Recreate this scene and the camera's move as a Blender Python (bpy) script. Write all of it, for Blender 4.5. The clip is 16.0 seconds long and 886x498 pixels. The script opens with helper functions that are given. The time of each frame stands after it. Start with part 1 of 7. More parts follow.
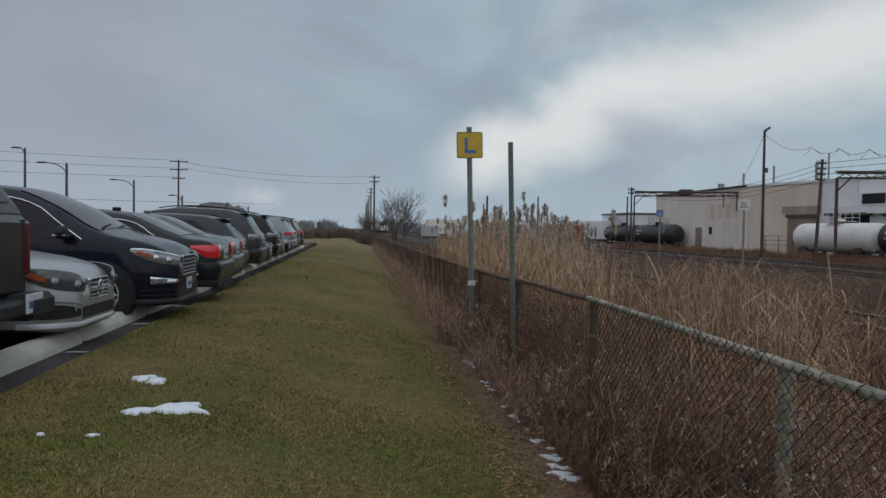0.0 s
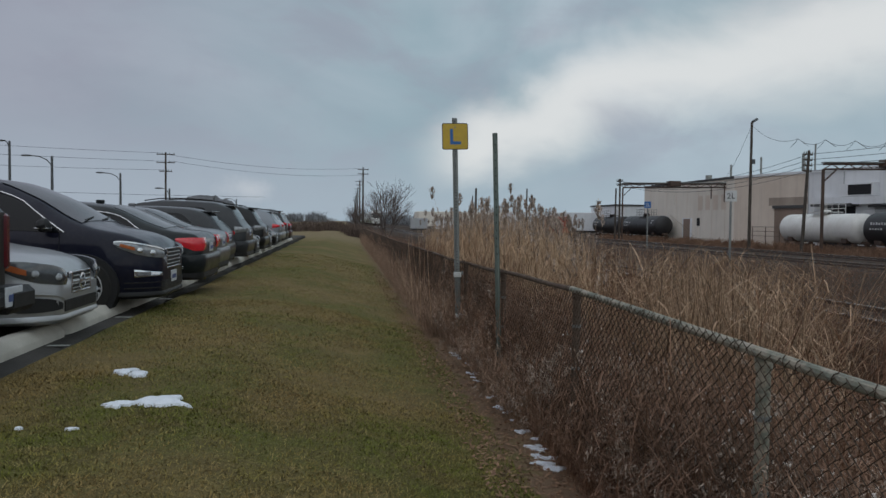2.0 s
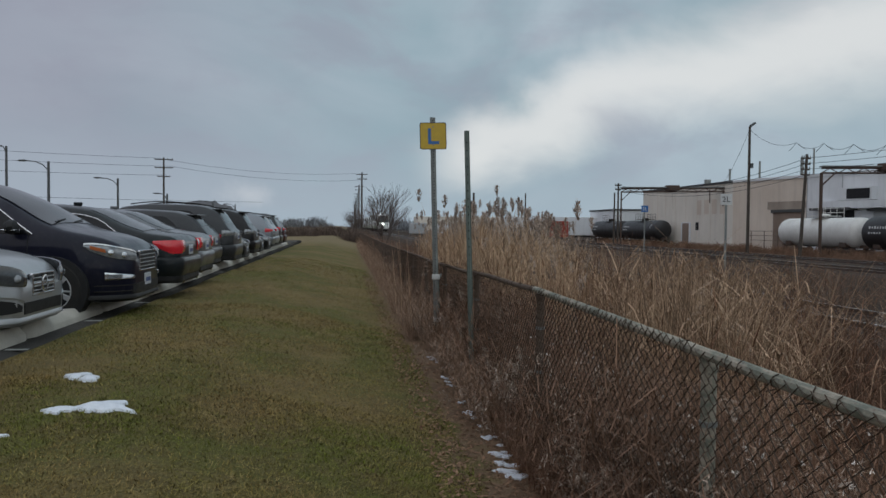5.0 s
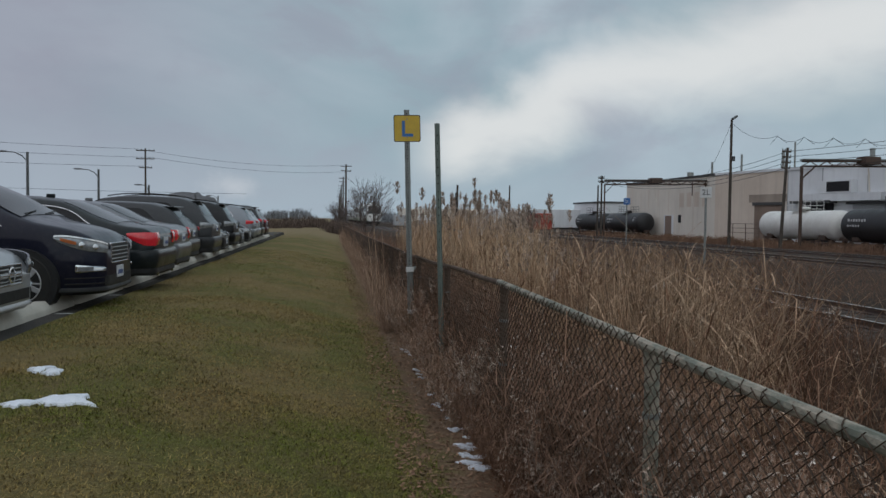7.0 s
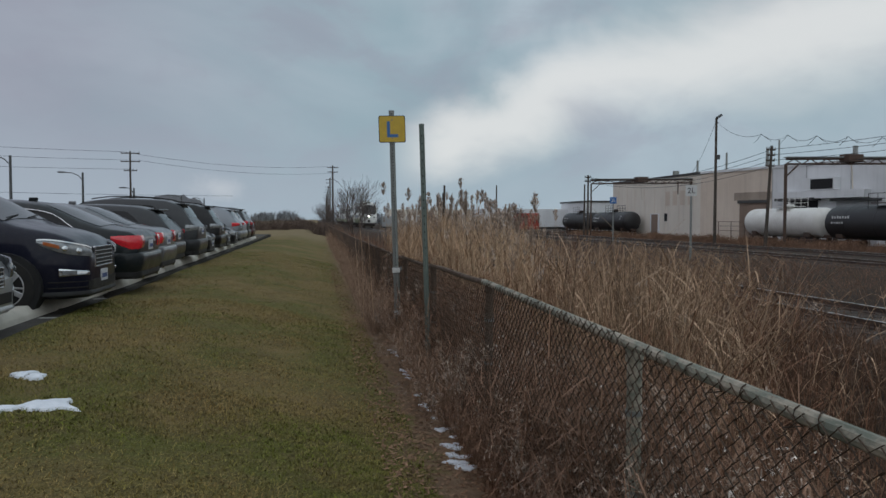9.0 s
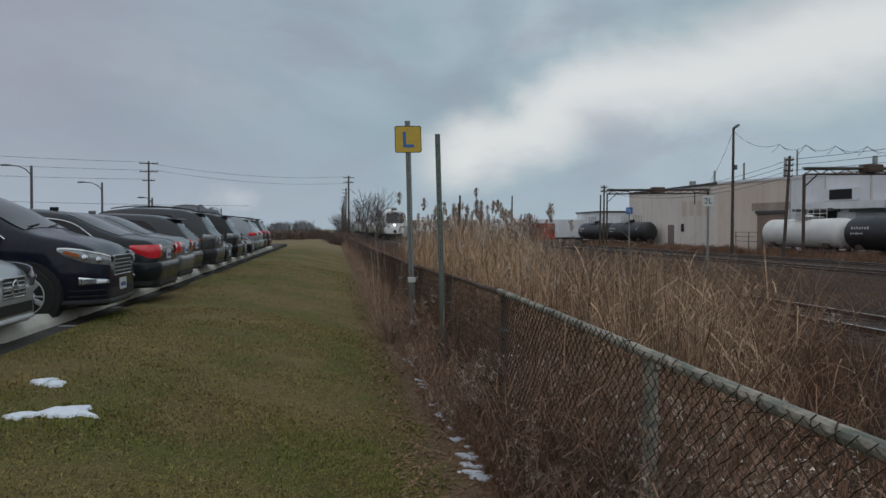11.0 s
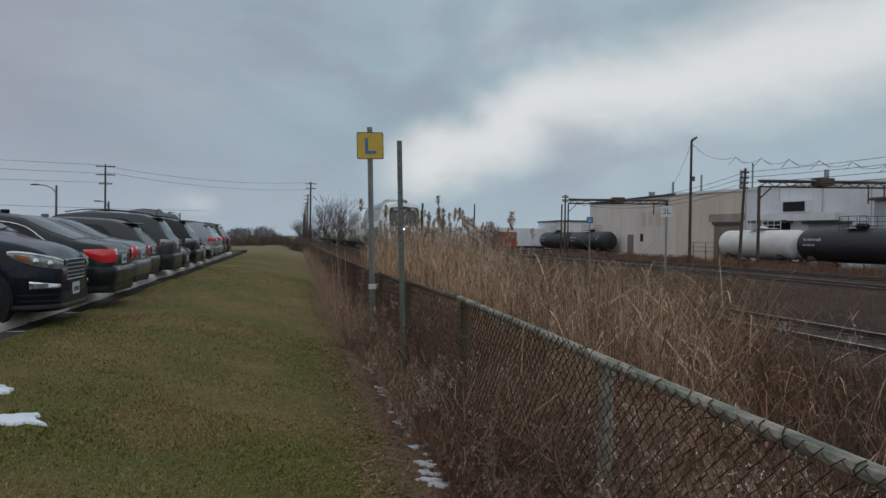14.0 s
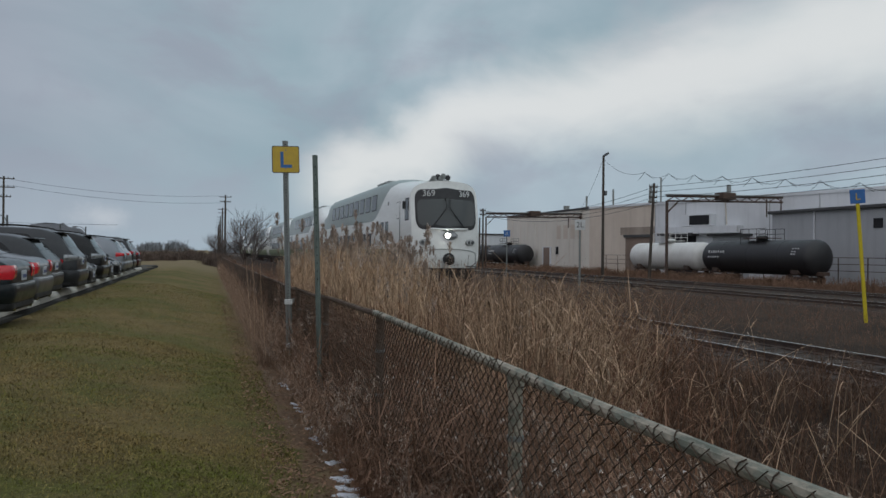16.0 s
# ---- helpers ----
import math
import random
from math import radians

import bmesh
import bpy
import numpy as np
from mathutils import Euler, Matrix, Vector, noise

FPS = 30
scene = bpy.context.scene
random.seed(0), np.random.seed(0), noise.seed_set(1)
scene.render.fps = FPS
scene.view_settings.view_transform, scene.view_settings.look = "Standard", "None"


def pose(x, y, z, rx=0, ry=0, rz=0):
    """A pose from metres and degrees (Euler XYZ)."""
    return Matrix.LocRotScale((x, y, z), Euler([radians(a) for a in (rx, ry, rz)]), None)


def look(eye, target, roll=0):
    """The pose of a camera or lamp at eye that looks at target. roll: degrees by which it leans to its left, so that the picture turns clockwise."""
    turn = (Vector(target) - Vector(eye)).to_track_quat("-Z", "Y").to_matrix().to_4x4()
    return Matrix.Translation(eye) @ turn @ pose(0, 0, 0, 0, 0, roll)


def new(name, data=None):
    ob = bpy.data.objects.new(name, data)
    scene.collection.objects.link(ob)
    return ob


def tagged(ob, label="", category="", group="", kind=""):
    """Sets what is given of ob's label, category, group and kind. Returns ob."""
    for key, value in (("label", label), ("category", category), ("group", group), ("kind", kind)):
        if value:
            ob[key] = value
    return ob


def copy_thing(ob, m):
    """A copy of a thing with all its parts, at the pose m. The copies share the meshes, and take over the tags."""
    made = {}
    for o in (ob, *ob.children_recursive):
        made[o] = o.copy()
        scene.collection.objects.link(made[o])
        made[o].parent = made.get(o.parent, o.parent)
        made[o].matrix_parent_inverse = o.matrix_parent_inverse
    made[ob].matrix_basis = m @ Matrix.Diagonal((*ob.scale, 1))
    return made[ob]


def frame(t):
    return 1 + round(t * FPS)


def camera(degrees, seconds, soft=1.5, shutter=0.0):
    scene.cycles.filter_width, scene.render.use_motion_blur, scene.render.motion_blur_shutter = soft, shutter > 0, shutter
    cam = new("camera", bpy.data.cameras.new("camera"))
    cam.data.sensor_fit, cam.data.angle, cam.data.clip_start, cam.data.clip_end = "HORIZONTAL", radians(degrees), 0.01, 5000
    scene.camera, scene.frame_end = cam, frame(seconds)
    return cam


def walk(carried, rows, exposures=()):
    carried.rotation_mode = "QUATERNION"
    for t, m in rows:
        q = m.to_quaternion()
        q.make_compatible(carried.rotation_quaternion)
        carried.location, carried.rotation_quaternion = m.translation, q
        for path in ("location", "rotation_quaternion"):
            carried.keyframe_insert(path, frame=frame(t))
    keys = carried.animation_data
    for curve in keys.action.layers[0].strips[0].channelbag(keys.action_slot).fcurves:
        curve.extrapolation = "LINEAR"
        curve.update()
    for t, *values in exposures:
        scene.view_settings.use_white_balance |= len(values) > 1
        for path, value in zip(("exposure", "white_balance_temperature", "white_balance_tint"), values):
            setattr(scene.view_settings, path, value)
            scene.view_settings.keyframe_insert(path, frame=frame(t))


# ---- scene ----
cam = camera(60.6, 16.0)
PATH = [
    (0, (0.282, 0.15, 1.614), (0.513, 2.136, 1.562), 0.8),
    (0.5, (0.293, 0.141, 1.611), (0.534, 2.126, 1.56), 0.7),
    (1, (0.312, 0.154, 1.61), (0.557, 2.137, 1.543), 0.6),
    (1.5, (0.314, 0.153, 1.609), (0.577, 2.135, 1.546), 0.8),
    (2, (0.33, 0.161, 1.605), (0.589, 2.143, 1.533), 0.6),
    (2.5, (0.366, 0.169, 1.602), (0.6, 2.154, 1.535), 0.5),
    (3, (0.416, 0.176, 1.597), (0.661, 2.161, 1.555), 1.8),
    (3.5, (0.462, 0.192, 1.6), (0.681, 2.179, 1.543), 0.3),
    (4, (0.492, 0.294, 1.579), (0.663, 2.287, 1.588), 0.4),
    (4.5, (0.567, 0.323, 1.558), (0.789, 2.31, 1.519), 0.4),
    (7, (0.779, 0.288, 1.567), (1.076, 2.264, 1.488), 0.6),
    (7.5, (0.789, 0.293, 1.565), (1.098, 2.267, 1.488), 0.4),
    (8, (0.799, 0.293, 1.566), (1.129, 2.264, 1.483), 0.1),
    (10.5, (0.796, 0.263, 1.562), (1.11, 2.237, 1.506), 0.3),
    (11, (0.794, 0.265, 1.561), (1.083, 2.243, 1.51), 0.2),
    (11.5, (0.796, 0.273, 1.557), (1.081, 2.251, 1.498), 0.4),
    (12, (0.796, 0.272, 1.554), (1.1, 2.247, 1.488), 0.7),
    (12.5, (0.803, 0.269, 1.551), (1.122, 2.242, 1.487), 0.5),
    (13, (0.806, 0.267, 1.552), (1.147, 2.237, 1.498), 0.5),
    (13.5, (0.804, 0.262, 1.552), (1.159, 2.229, 1.497), 1.0),
    (14, (0.808, 0.265, 1.555), (1.195, 2.227, 1.525), 0.8),
    (14.5, (0.803, 0.259, 1.559), (1.214, 2.216, 1.533), 0.6),
    (15, (0.797, 0.249, 1.56), (1.227, 2.202, 1.546), 0.8),
    (15.5, (0.795, 0.23, 1.559), (1.264, 2.174, 1.549), 0.9),
    (16, (0.822, 0.214, 1.562), (1.415, 2.124, 1.57), 0.5),
]
walk(cam, [(t, look(eye, target, roll)) for t, eye, target, roll in PATH])

# ---- world and sun ----
def unit(v):
    return Vector(v).normalized()


def make_world():
    w = bpy.data.worlds.new("sky")
    scene.world = w
    w.use_nodes = True
    nt = w.node_tree
    nt.nodes.clear()
    N, L = nt.nodes.new, nt.links.new

    def math_node(op, a, b=None, clamp=False):
        n = N("ShaderNodeMath")
        n.operation, n.use_clamp = op, clamp
        for i, v in enumerate((a, b)):
            if v is None:
                continue
            if isinstance(v, (int, float)):
                n.inputs[i].default_value = v
            else:
                L(v, n.inputs[i])
        return n.outputs[0]

    def dot(vec_out, v):
        n = N("ShaderNodeVectorMath")
        n.operation = "DOT_PRODUCT"
        L(vec_out, n.inputs[0])
        n.inputs[1].default_value = v
        return n.outputs["Value"]

    def smooth(val, lo, hi, a=0.0, b=1.0):
        n = N("ShaderNodeMapRange")
        n.interpolation_type = "SMOOTHSTEP"
        L(val, n.inputs["Value"])
        n.inputs["From Min"].default_value, n.inputs["From Max"].default_value = lo, hi
        n.inputs["To Min"].default_value, n.inputs["To Max"].default_value = a, b
        return n.outputs["Result"]

    def noise_tex(vec, scale, detail, rough=0.55, dist=0.0):
        n = N("ShaderNodeTexNoise")
        L(vec, n.inputs["Vector"])
        n.inputs["Scale"].default_value, n.inputs["Detail"].default_value = scale, detail
        n.inputs["Roughness"].default_value, n.inputs["Distortion"].default_value = rough, dist
        return n.outputs["Fac"]

    def mix(fac, a, b):
        n = N("ShaderNodeMix")
        n.data_type = "RGBA"
        L(fac, n.inputs["Factor"])
        for sock, v in ((n.inputs["A"], a), (n.inputs["B"], b)):
            if isinstance(v, tuple):
                sock.default_value = (*v, 1)
            else:
                L(v, sock)
        return n.outputs["Result"]

    tc = N("ShaderNodeTexCoord").outputs["Generated"]
    # clouds lie in flattened layers: stretch the direction along the horizon
    mp = N("ShaderNodeMapping")
    L(tc, mp.inputs["Vector"])
    mp.inputs["Scale"].default_value = (1.0, 1.0, 1.9)
    flat = mp.outputs["Vector"]
    big = noise_tex(flat, 2.3, 5.0, 0.5, 0.6)
    fine = noise_tex(flat, 6.5, 7.0, 0.55, 0.3)
    z = dot(tc, (0, 0, 1))
    # the bright break in the overcast, a long band across the sky
    d1, d2 = unit((0.128, 0.990, 0.105)), unit((0.609, 0.935, 0.262))
    nb = d1.cross(d2).normalized()
    along = nb.cross(d1).normalized()
    off = dot(tc, nb)
    far = dot(tc, along)
    wob = math_node("MULTIPLY", math_node("SUBTRACT", big, 0.5), 0.16)
    wob2 = math_node("MULTIPLY", math_node("SUBTRACT", fine, 0.5), 0.07)
    across = math_node("ABSOLUTE", math_node("ADD", off, math_node("ADD", wob, wob2)))
    width = math_node("ADD", math_node("MULTIPLY", math_node("MAXIMUM", far, 0.0), 0.072), 0.028)
    ratio = math_node("DIVIDE", across, width)
    band = math_node("MULTIPLY", smooth(ratio, 0.1, 2.0, 1, 0), smooth(far, -0.06, 0.04))
    base = mix(smooth(big, 0.36, 0.66), BLUE_GREY, PALE_GREY)
    base = mix(smooth(fine, 0.42, 0.70, 0.0, 0.5), base, LILAC_GREY)
    base = mix(smooth(dot(tc, (1, 0, 0)), 0.12, -0.42, 0.0, 0.75), base, LILAC_GREY)
    base = mix(smooth(z, 0.0, 0.16, 0.65, 0.0), base, HORIZON)
    base = mix(math_node("MULTIPLY", band, 0.92), base, BREAK)
    # an overcast sky is brightest overhead
    lift = N("ShaderNodeVectorMath")
    lift.operation = "SCALE"
    L(base, lift.inputs[0])
    L(smooth(z, 0.3, 1.0, 1.0, 1.6), lift.inputs["Scale"])
    base = lift.outputs[0]
    # a plume of steam above the works beyond the parking
    pl = unit((-0.122, 1.0, 0.040))
    d = N("ShaderNodeVectorMath")
    d.operation = "SUBTRACT"
    L(tc, d.inputs[0])
    d.inputs[1].default_value = pl
    ln = N("ShaderNodeVectorMath")
    ln.operation = "MULTIPLY"
    L(d.outputs[0], ln.inputs[0])
    ln.inputs[1].default_value = (1.0, 1.0, 1.9)
    le = N("ShaderNodeVectorMath")
    le.operation = "LENGTH"
    L(ln.outputs[0], le.inputs[0])
    puff = noise_tex(tc, 38.0, 4.0, 0.6)
    pd = math_node("ADD", le.outputs["Value"], math_node("MULTIPLY", math_node("SUBTRACT", puff, 0.5), 0.05))
    base = mix(smooth(pd, 0.0, 0.044, 0.55, 0.0), base, STEAM)
    sky = N("ShaderNodeTexSky")
    sky.sky_type, sky.sun_disc = "NISHITA", False
    sky.sun_elevation, sky.sun_rotation = SUN_ELEVATION, SUN_ROTATION
    b1, b2 = N("ShaderNodeBackground"), N("ShaderNodeBackground")
    L(sky.outputs[0], b1.inputs["Color"])
    b1.inputs["Strength"].default_value = 0.05
    L(base, b2.inputs["Color"])
    b2.inputs["Strength"].default_value = CLOUD_STRENGTH
    ms = N("ShaderNodeMixShader")
    ms.inputs[0].default_value = 0.94
    L(b1.outputs[0], ms.inputs[1])
    L(b2.outputs[0], ms.inputs[2])
    out = N("ShaderNodeOutputWorld")
    L(ms.outputs[0], out.inputs["Surface"])


BLUE_GREY, PALE_GREY, LILAC_GREY = (0.248, 0.338, 0.388), (0.37, 0.44, 0.495), (0.255, 0.262, 0.325)
HORIZON, BREAK, STEAM = (0.33, 0.40, 0.47), (0.63, 0.645, 0.645), (0.50, 0.53, 0.57)
CLOUD_STRENGTH = 1.2
SUN_ELEVATION, SUN_ROTATION = radians(52), radians(210)
make_world()
sun = new("sun", bpy.data.lights.new("sun", "SUN"))
sun.data.energy, sun.data.angle, sun.data.color = 0.75, radians(110), (1.0, 0.96, 0.90)
sun.matrix_world = look((-10, -22, 34), (0, 0, 0))


# ---- materials ----
def shader(name, build):
    m = bpy.data.materials.new(name)
    m.use_nodes = True
    nt = m.node_tree
    build(nt, nt.nodes["Principled BSDF"])
    return m


def coords(nt, scale=1.0, which="Object"):
    tc = nt.nodes.new("ShaderNodeTexCoord")
    mp = nt.nodes.new("ShaderNodeMapping")
    s = scale if isinstance(scale, tuple) else (scale,) * 3
    mp.inputs["Scale"].default_value = s
    nt.links.new(tc.outputs[which], mp.inputs["Vector"])
    return mp.outputs["Vector"]


def noisy(nt, vec, scale, detail=4.0, rough=0.6):
    n = nt.nodes.new("ShaderNodeTexNoise")
    nt.links.new(vec, n.inputs["Vector"])
    n.inputs["Scale"].default_value, n.inputs["Detail"].default_value, n.inputs["Roughness"].default_value = scale, detail, rough
    return n.outputs["Fac"]


def ranged(nt, val, lo, hi, a=0.0, b=1.0):
    n = nt.nodes.new("ShaderNodeMapRange")
    nt.links.new(val, n.inputs["Value"])
    n.inputs["From Min"].default_value, n.inputs["From Max"].default_value = lo, hi
    n.inputs["To Min"].default_value, n.inputs["To Max"].default_value = a, b
    return n.outputs["Result"]


def mixed(nt, fac, a, b):
    n = nt.nodes.new("ShaderNodeMix")
    n.data_type = "RGBA"
    if isinstance(fac, float):
        n.inputs["Factor"].default_value = fac
    else:
        nt.links.new(fac, n.inputs["Factor"])
    for sock, v in ((n.inputs["A"], a), (n.inputs["B"], b)):
        if isinstance(v, tuple):
            sock.default_value = (*v, 1)
        else:
            nt.links.new(v, sock)
    return n.outputs["Result"]


def bumped(nt, p, height, strength, dist=0.01):
    b = nt.nodes.new("ShaderNodeBump")
    b.inputs["Strength"].default_value, b.inputs["Distance"].default_value = strength, dist
    nt.links.new(height, b.inputs["Height"])
    nt.links.new(b.outputs["Normal"], p.inputs["Normal"])


def mat(name, a, b=None, rough=0.7, metal=0.0, scale=6.0, fine=60.0, bump=0.15, dist=0.004, coat=0.0, island=False, spread=(0.55, 1.35)):
    """A surface of two tones, mottled at two scales, with fine relief."""
    b = b or tuple(v * 0.72 for v in a)

    def build(nt, p):
        vec = coords(nt)
        n1, n2 = noisy(nt, vec, scale, 5.0), noisy(nt, vec, fine, 3.0)
        col = mixed(nt, ranged(nt, n1, 0.3, 0.7), a, b)
        col = mixed(nt, ranged(nt, n2, 0.35, 0.75, 0.0, 0.4), col, tuple(v * 0.7 for v in b))
        if island:
            p.inputs["Specular IOR Level"].default_value = 0.12
            g = nt.nodes.new("ShaderNodeNewGeometry")
            dark = nt.nodes.new("ShaderNodeHueSaturation")
            nt.links.new(ranged(nt, g.outputs["Random Per Island"], 0, 1, *spread), dark.inputs["Value"])
            nt.links.new(col, dark.inputs["Color"])
            col = dark.outputs["Color"]
        nt.links.new(col, p.inputs["Base Color"])
        nt.links.new(ranged(nt, n1, 0.3, 0.7, max(0.03, rough - 0.08), min(1, rough + 0.08)), p.inputs["Roughness"])
        p.inputs["Metallic"].default_value = metal
        if rough > 0.5 and not metal and not island:
            p.inputs["Specular IOR Level"].default_value = 0.22
        p.inputs["Coat Weight"].default_value = coat
        if coat:
            p.inputs["Coat Roughness"].default_value = 0.06
        if bump:
            bumped(nt, p, n2, bump, dist)

    return shader(name, build)


def paint(name, col, flake=0.35, rough=0.32):
    """Car paint: base coat under a clear coat, with road film towards the sills."""

    def build(nt, p):
        vec = coords(nt)
        n1 = noisy(nt, vec, 2.5, 5.0)
        dirt = noisy(nt, vec, 14.0, 6.0, 0.7)
        c = mixed(nt, ranged(nt, dirt, 0.5, 0.85, 0.0, 0.10), col, (0.16, 0.15, 0.14))
        nt.links.new(c, p.inputs["Base Color"])
        nt.links.new(ranged(nt, n1, 0.3, 0.7, rough - 0.06, rough + 0.12), p.inputs["Roughness"])
        p.inputs["Metallic"].default_value = flake
        p.inputs["Specular IOR Level"].default_value = 0.15
        p.inputs["Coat Weight"].default_value = 0.55
        p.inputs["Coat IOR"].default_value = 1.38
        nt.links.new(ranged(nt, dirt, 0.3, 0.8, 0.03, 0.14), p.inputs["Coat Roughness"])

    return shader(name, build)


def glass_dark(name, col=(0.006, 0.007, 0.008), rough=0.06):
    def build(nt, p):
        vec = coords(nt)
        n = noisy(nt, vec, 3.0, 4.0)
        p.inputs["Base Color"].default_value = (*col, 1)
        nt.links.new(ranged(nt, n, 0.3, 0.7, rough, rough + 0.08), p.inputs["Roughness"])
        p.inputs["Specular IOR Level"].default_value = 0.28

    return shader(name, build)


def glow(name, col, strength):
    def build(nt, p):
        p.inputs["Base Color"].default_value = (*col, 1)
        p.inputs["Emission Color"].default_value = (*col, 1)
        p.inputs["Emission Strength"].default_value = strength

    return shader(name, build)


def ground_material():
    def build(nt, p):
        vec = coords(nt)
        sep = nt.nodes.new("ShaderNodeSeparateXYZ")
        nt.links.new(vec, sep.inputs[0])
        big, mid, small = noisy(nt, vec, 0.45, 5.0), noisy(nt, vec, 3.0, 5.0), noisy(nt, vec, 38.0, 4.0, 0.7)
        grain = noisy(nt, coords(nt, (1.0, 0.45, 1.0)), 130.0, 3.0, 0.7)
        lawn = mixed(nt, ranged(nt, big, 0.45, 0.57), GRASS_GREEN, GRASS_STRAW)
        lawn = mixed(nt, ranged(nt, mid, 0.42, 0.62, 0.0, 0.7), lawn, GRASS_DULL)
        lawn = mixed(nt, ranged(nt, small, 0.42, 0.66, 0.0, 0.75), lawn, (0.048, 0.042, 0.019))
        lawn = mixed(nt, ranged(nt, grain, 0.48, 0.72, 0.0, 0.7), lawn, (0.26, 0.22, 0.11))
        litter = mixed(nt, ranged(nt, mid, 0.35, 0.65), (0.235, 0.155, 0.098), (0.15, 0.10, 0.066))
        litter = mixed(nt, ranged(nt, grain, 0.45, 0.75, 0.0, 0.6), litter, (0.29, 0.205, 0.13))
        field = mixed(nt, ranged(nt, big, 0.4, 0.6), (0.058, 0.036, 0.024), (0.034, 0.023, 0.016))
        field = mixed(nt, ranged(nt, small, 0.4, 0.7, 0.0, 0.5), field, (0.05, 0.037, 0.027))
        edge = nt.nodes.new("ShaderNodeMath")
        edge.operation = "MULTIPLY_ADD"
        nt.links.new(mid, edge.inputs[0])
        edge.inputs[1].default_value = 1.1
        nt.links.new(sep.outputs["X"], edge.inputs[2])
        col = mixed(nt, ranged(nt, edge.outputs[0], 1.90, 2.12), lawn, litter)
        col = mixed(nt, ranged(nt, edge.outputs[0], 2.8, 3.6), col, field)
        far = ranged(nt, sep.outputs["Y"], 46.0, 60.0)
        side = nt.nodes.new("ShaderNodeMath")
        side.operation = "MULTIPLY"
        nt.links.new(far, side.inputs[0])
        nt.links.new(ranged(nt, sep.outputs["X"], 1.4, 2.4, 1.0, 0.0), side.inputs[1])
        col = mixed(nt, side.outputs[0], col, (0.20, 0.155, 0.085))
        nt.links.new(col, p.inputs["Base Color"])
        p.inputs["Roughness"].default_value = 0.95
        p.inputs["Specular IOR Level"].default_value = 0.15
        bumped(nt, p, small, 0.7, 0.03)

    return shader("ground", build)


GRASS_GREEN, GRASS_STRAW, GRASS_DULL = (0.105, 0.108, 0.024), (0.215, 0.150, 0.060), (0.140, 0.098, 0.041)


def livery():
    """White body with a grey-green upper sweep that climbs to the roof behind the cab, and a green skirt."""

    def build(nt, p):
        vec = coords(nt)
        sep = nt.nodes.new("ShaderNodeSeparateXYZ")
        nt.links.new(vec, sep.inputs[0])
        edge = nt.nodes.new("ShaderNodeMapRange")
        edge.interpolation_type = "SMOOTHSTEP"
        nt.links.new(sep.outputs["Y"], edge.inputs["Value"])
        for k, v in (("From Min", 2.4), ("From Max", 8.5), ("To Min", 5.3), ("To Max", 3.15)):
            edge.inputs[k].default_value = v

        def above(a, b):
            n = nt.nodes.new("ShaderNodeMath")
            n.operation = "GREATER_THAN"
            for i, v in enumerate((a, b)):
                if isinstance(v, float):
                    n.inputs[i].default_value = v
                else:
                    nt.links.new(v, n.inputs[i])
            return n.outputs[0]

        film = noisy(nt, coords(nt, (1.0, 0.3, 1.6)), 3.0, 6.0, 0.65)
        white = mixed(nt, ranged(nt, film, 0.4, 0.75, 0.0, 0.5), (0.80, 0.82, 0.79), (0.62, 0.62, 0.58))
        green = mixed(nt, ranged(nt, film, 0.4, 0.75, 0.0, 0.5), (0.225, 0.275, 0.245), (0.19, 0.225, 0.20))
        skirt = mixed(nt, ranged(nt, film, 0.4, 0.75, 0.0, 0.6), (0.20, 0.29, 0.16), (0.17, 0.20, 0.13))
        col = mixed(nt, above(sep.outputs["Z"], edge.outputs["Result"]), white, green)
        col = mixed(nt, above(1.75, sep.outputs["Z"]), col, skirt)
        nt.links.new(mixed(nt, above(3.0, sep.outputs["Y"]), col, mixed(nt, above(sep.outputs["Z"], edge.outputs["Result"]), white, green)), p.inputs["Base Color"])
        p.inputs["Roughness"].default_value = 0.38
        p.inputs["Coat Weight"].default_value = 0.3

    return shader("coach_livery", build)


def worn_paint(name, a, b, bare):
    """Old paint on steel tube: two tones, chalky streaks along it and bare, rusty patches."""

    def build(nt, p):
        vec = coords(nt, (1.0, 0.35, 1.0))
        n1, n2, n3 = noisy(nt, vec, 9.0, 5.0), noisy(nt, coords(nt), 70.0, 4.0, 0.7), noisy(nt, vec, 22.0, 6.0, 0.7)
        c = mixed(nt, ranged(nt, n1, 0.35, 0.65), a, b)
        c = mixed(nt, ranged(nt, n3, 0.44, 0.60, 0.0, 0.85), c, bare)
        c = mixed(nt, ranged(nt, n2, 0.55, 0.75, 0.0, 0.7), c, (0.09, 0.055, 0.036))
        nt.links.new(c, p.inputs["Base Color"])
        p.inputs["Roughness"].default_value = 0.75
        p.inputs["Specular IOR Level"].default_value = 0.3
        bumped(nt, p, n2, 0.4, 0.003)

    return shader(name, build)


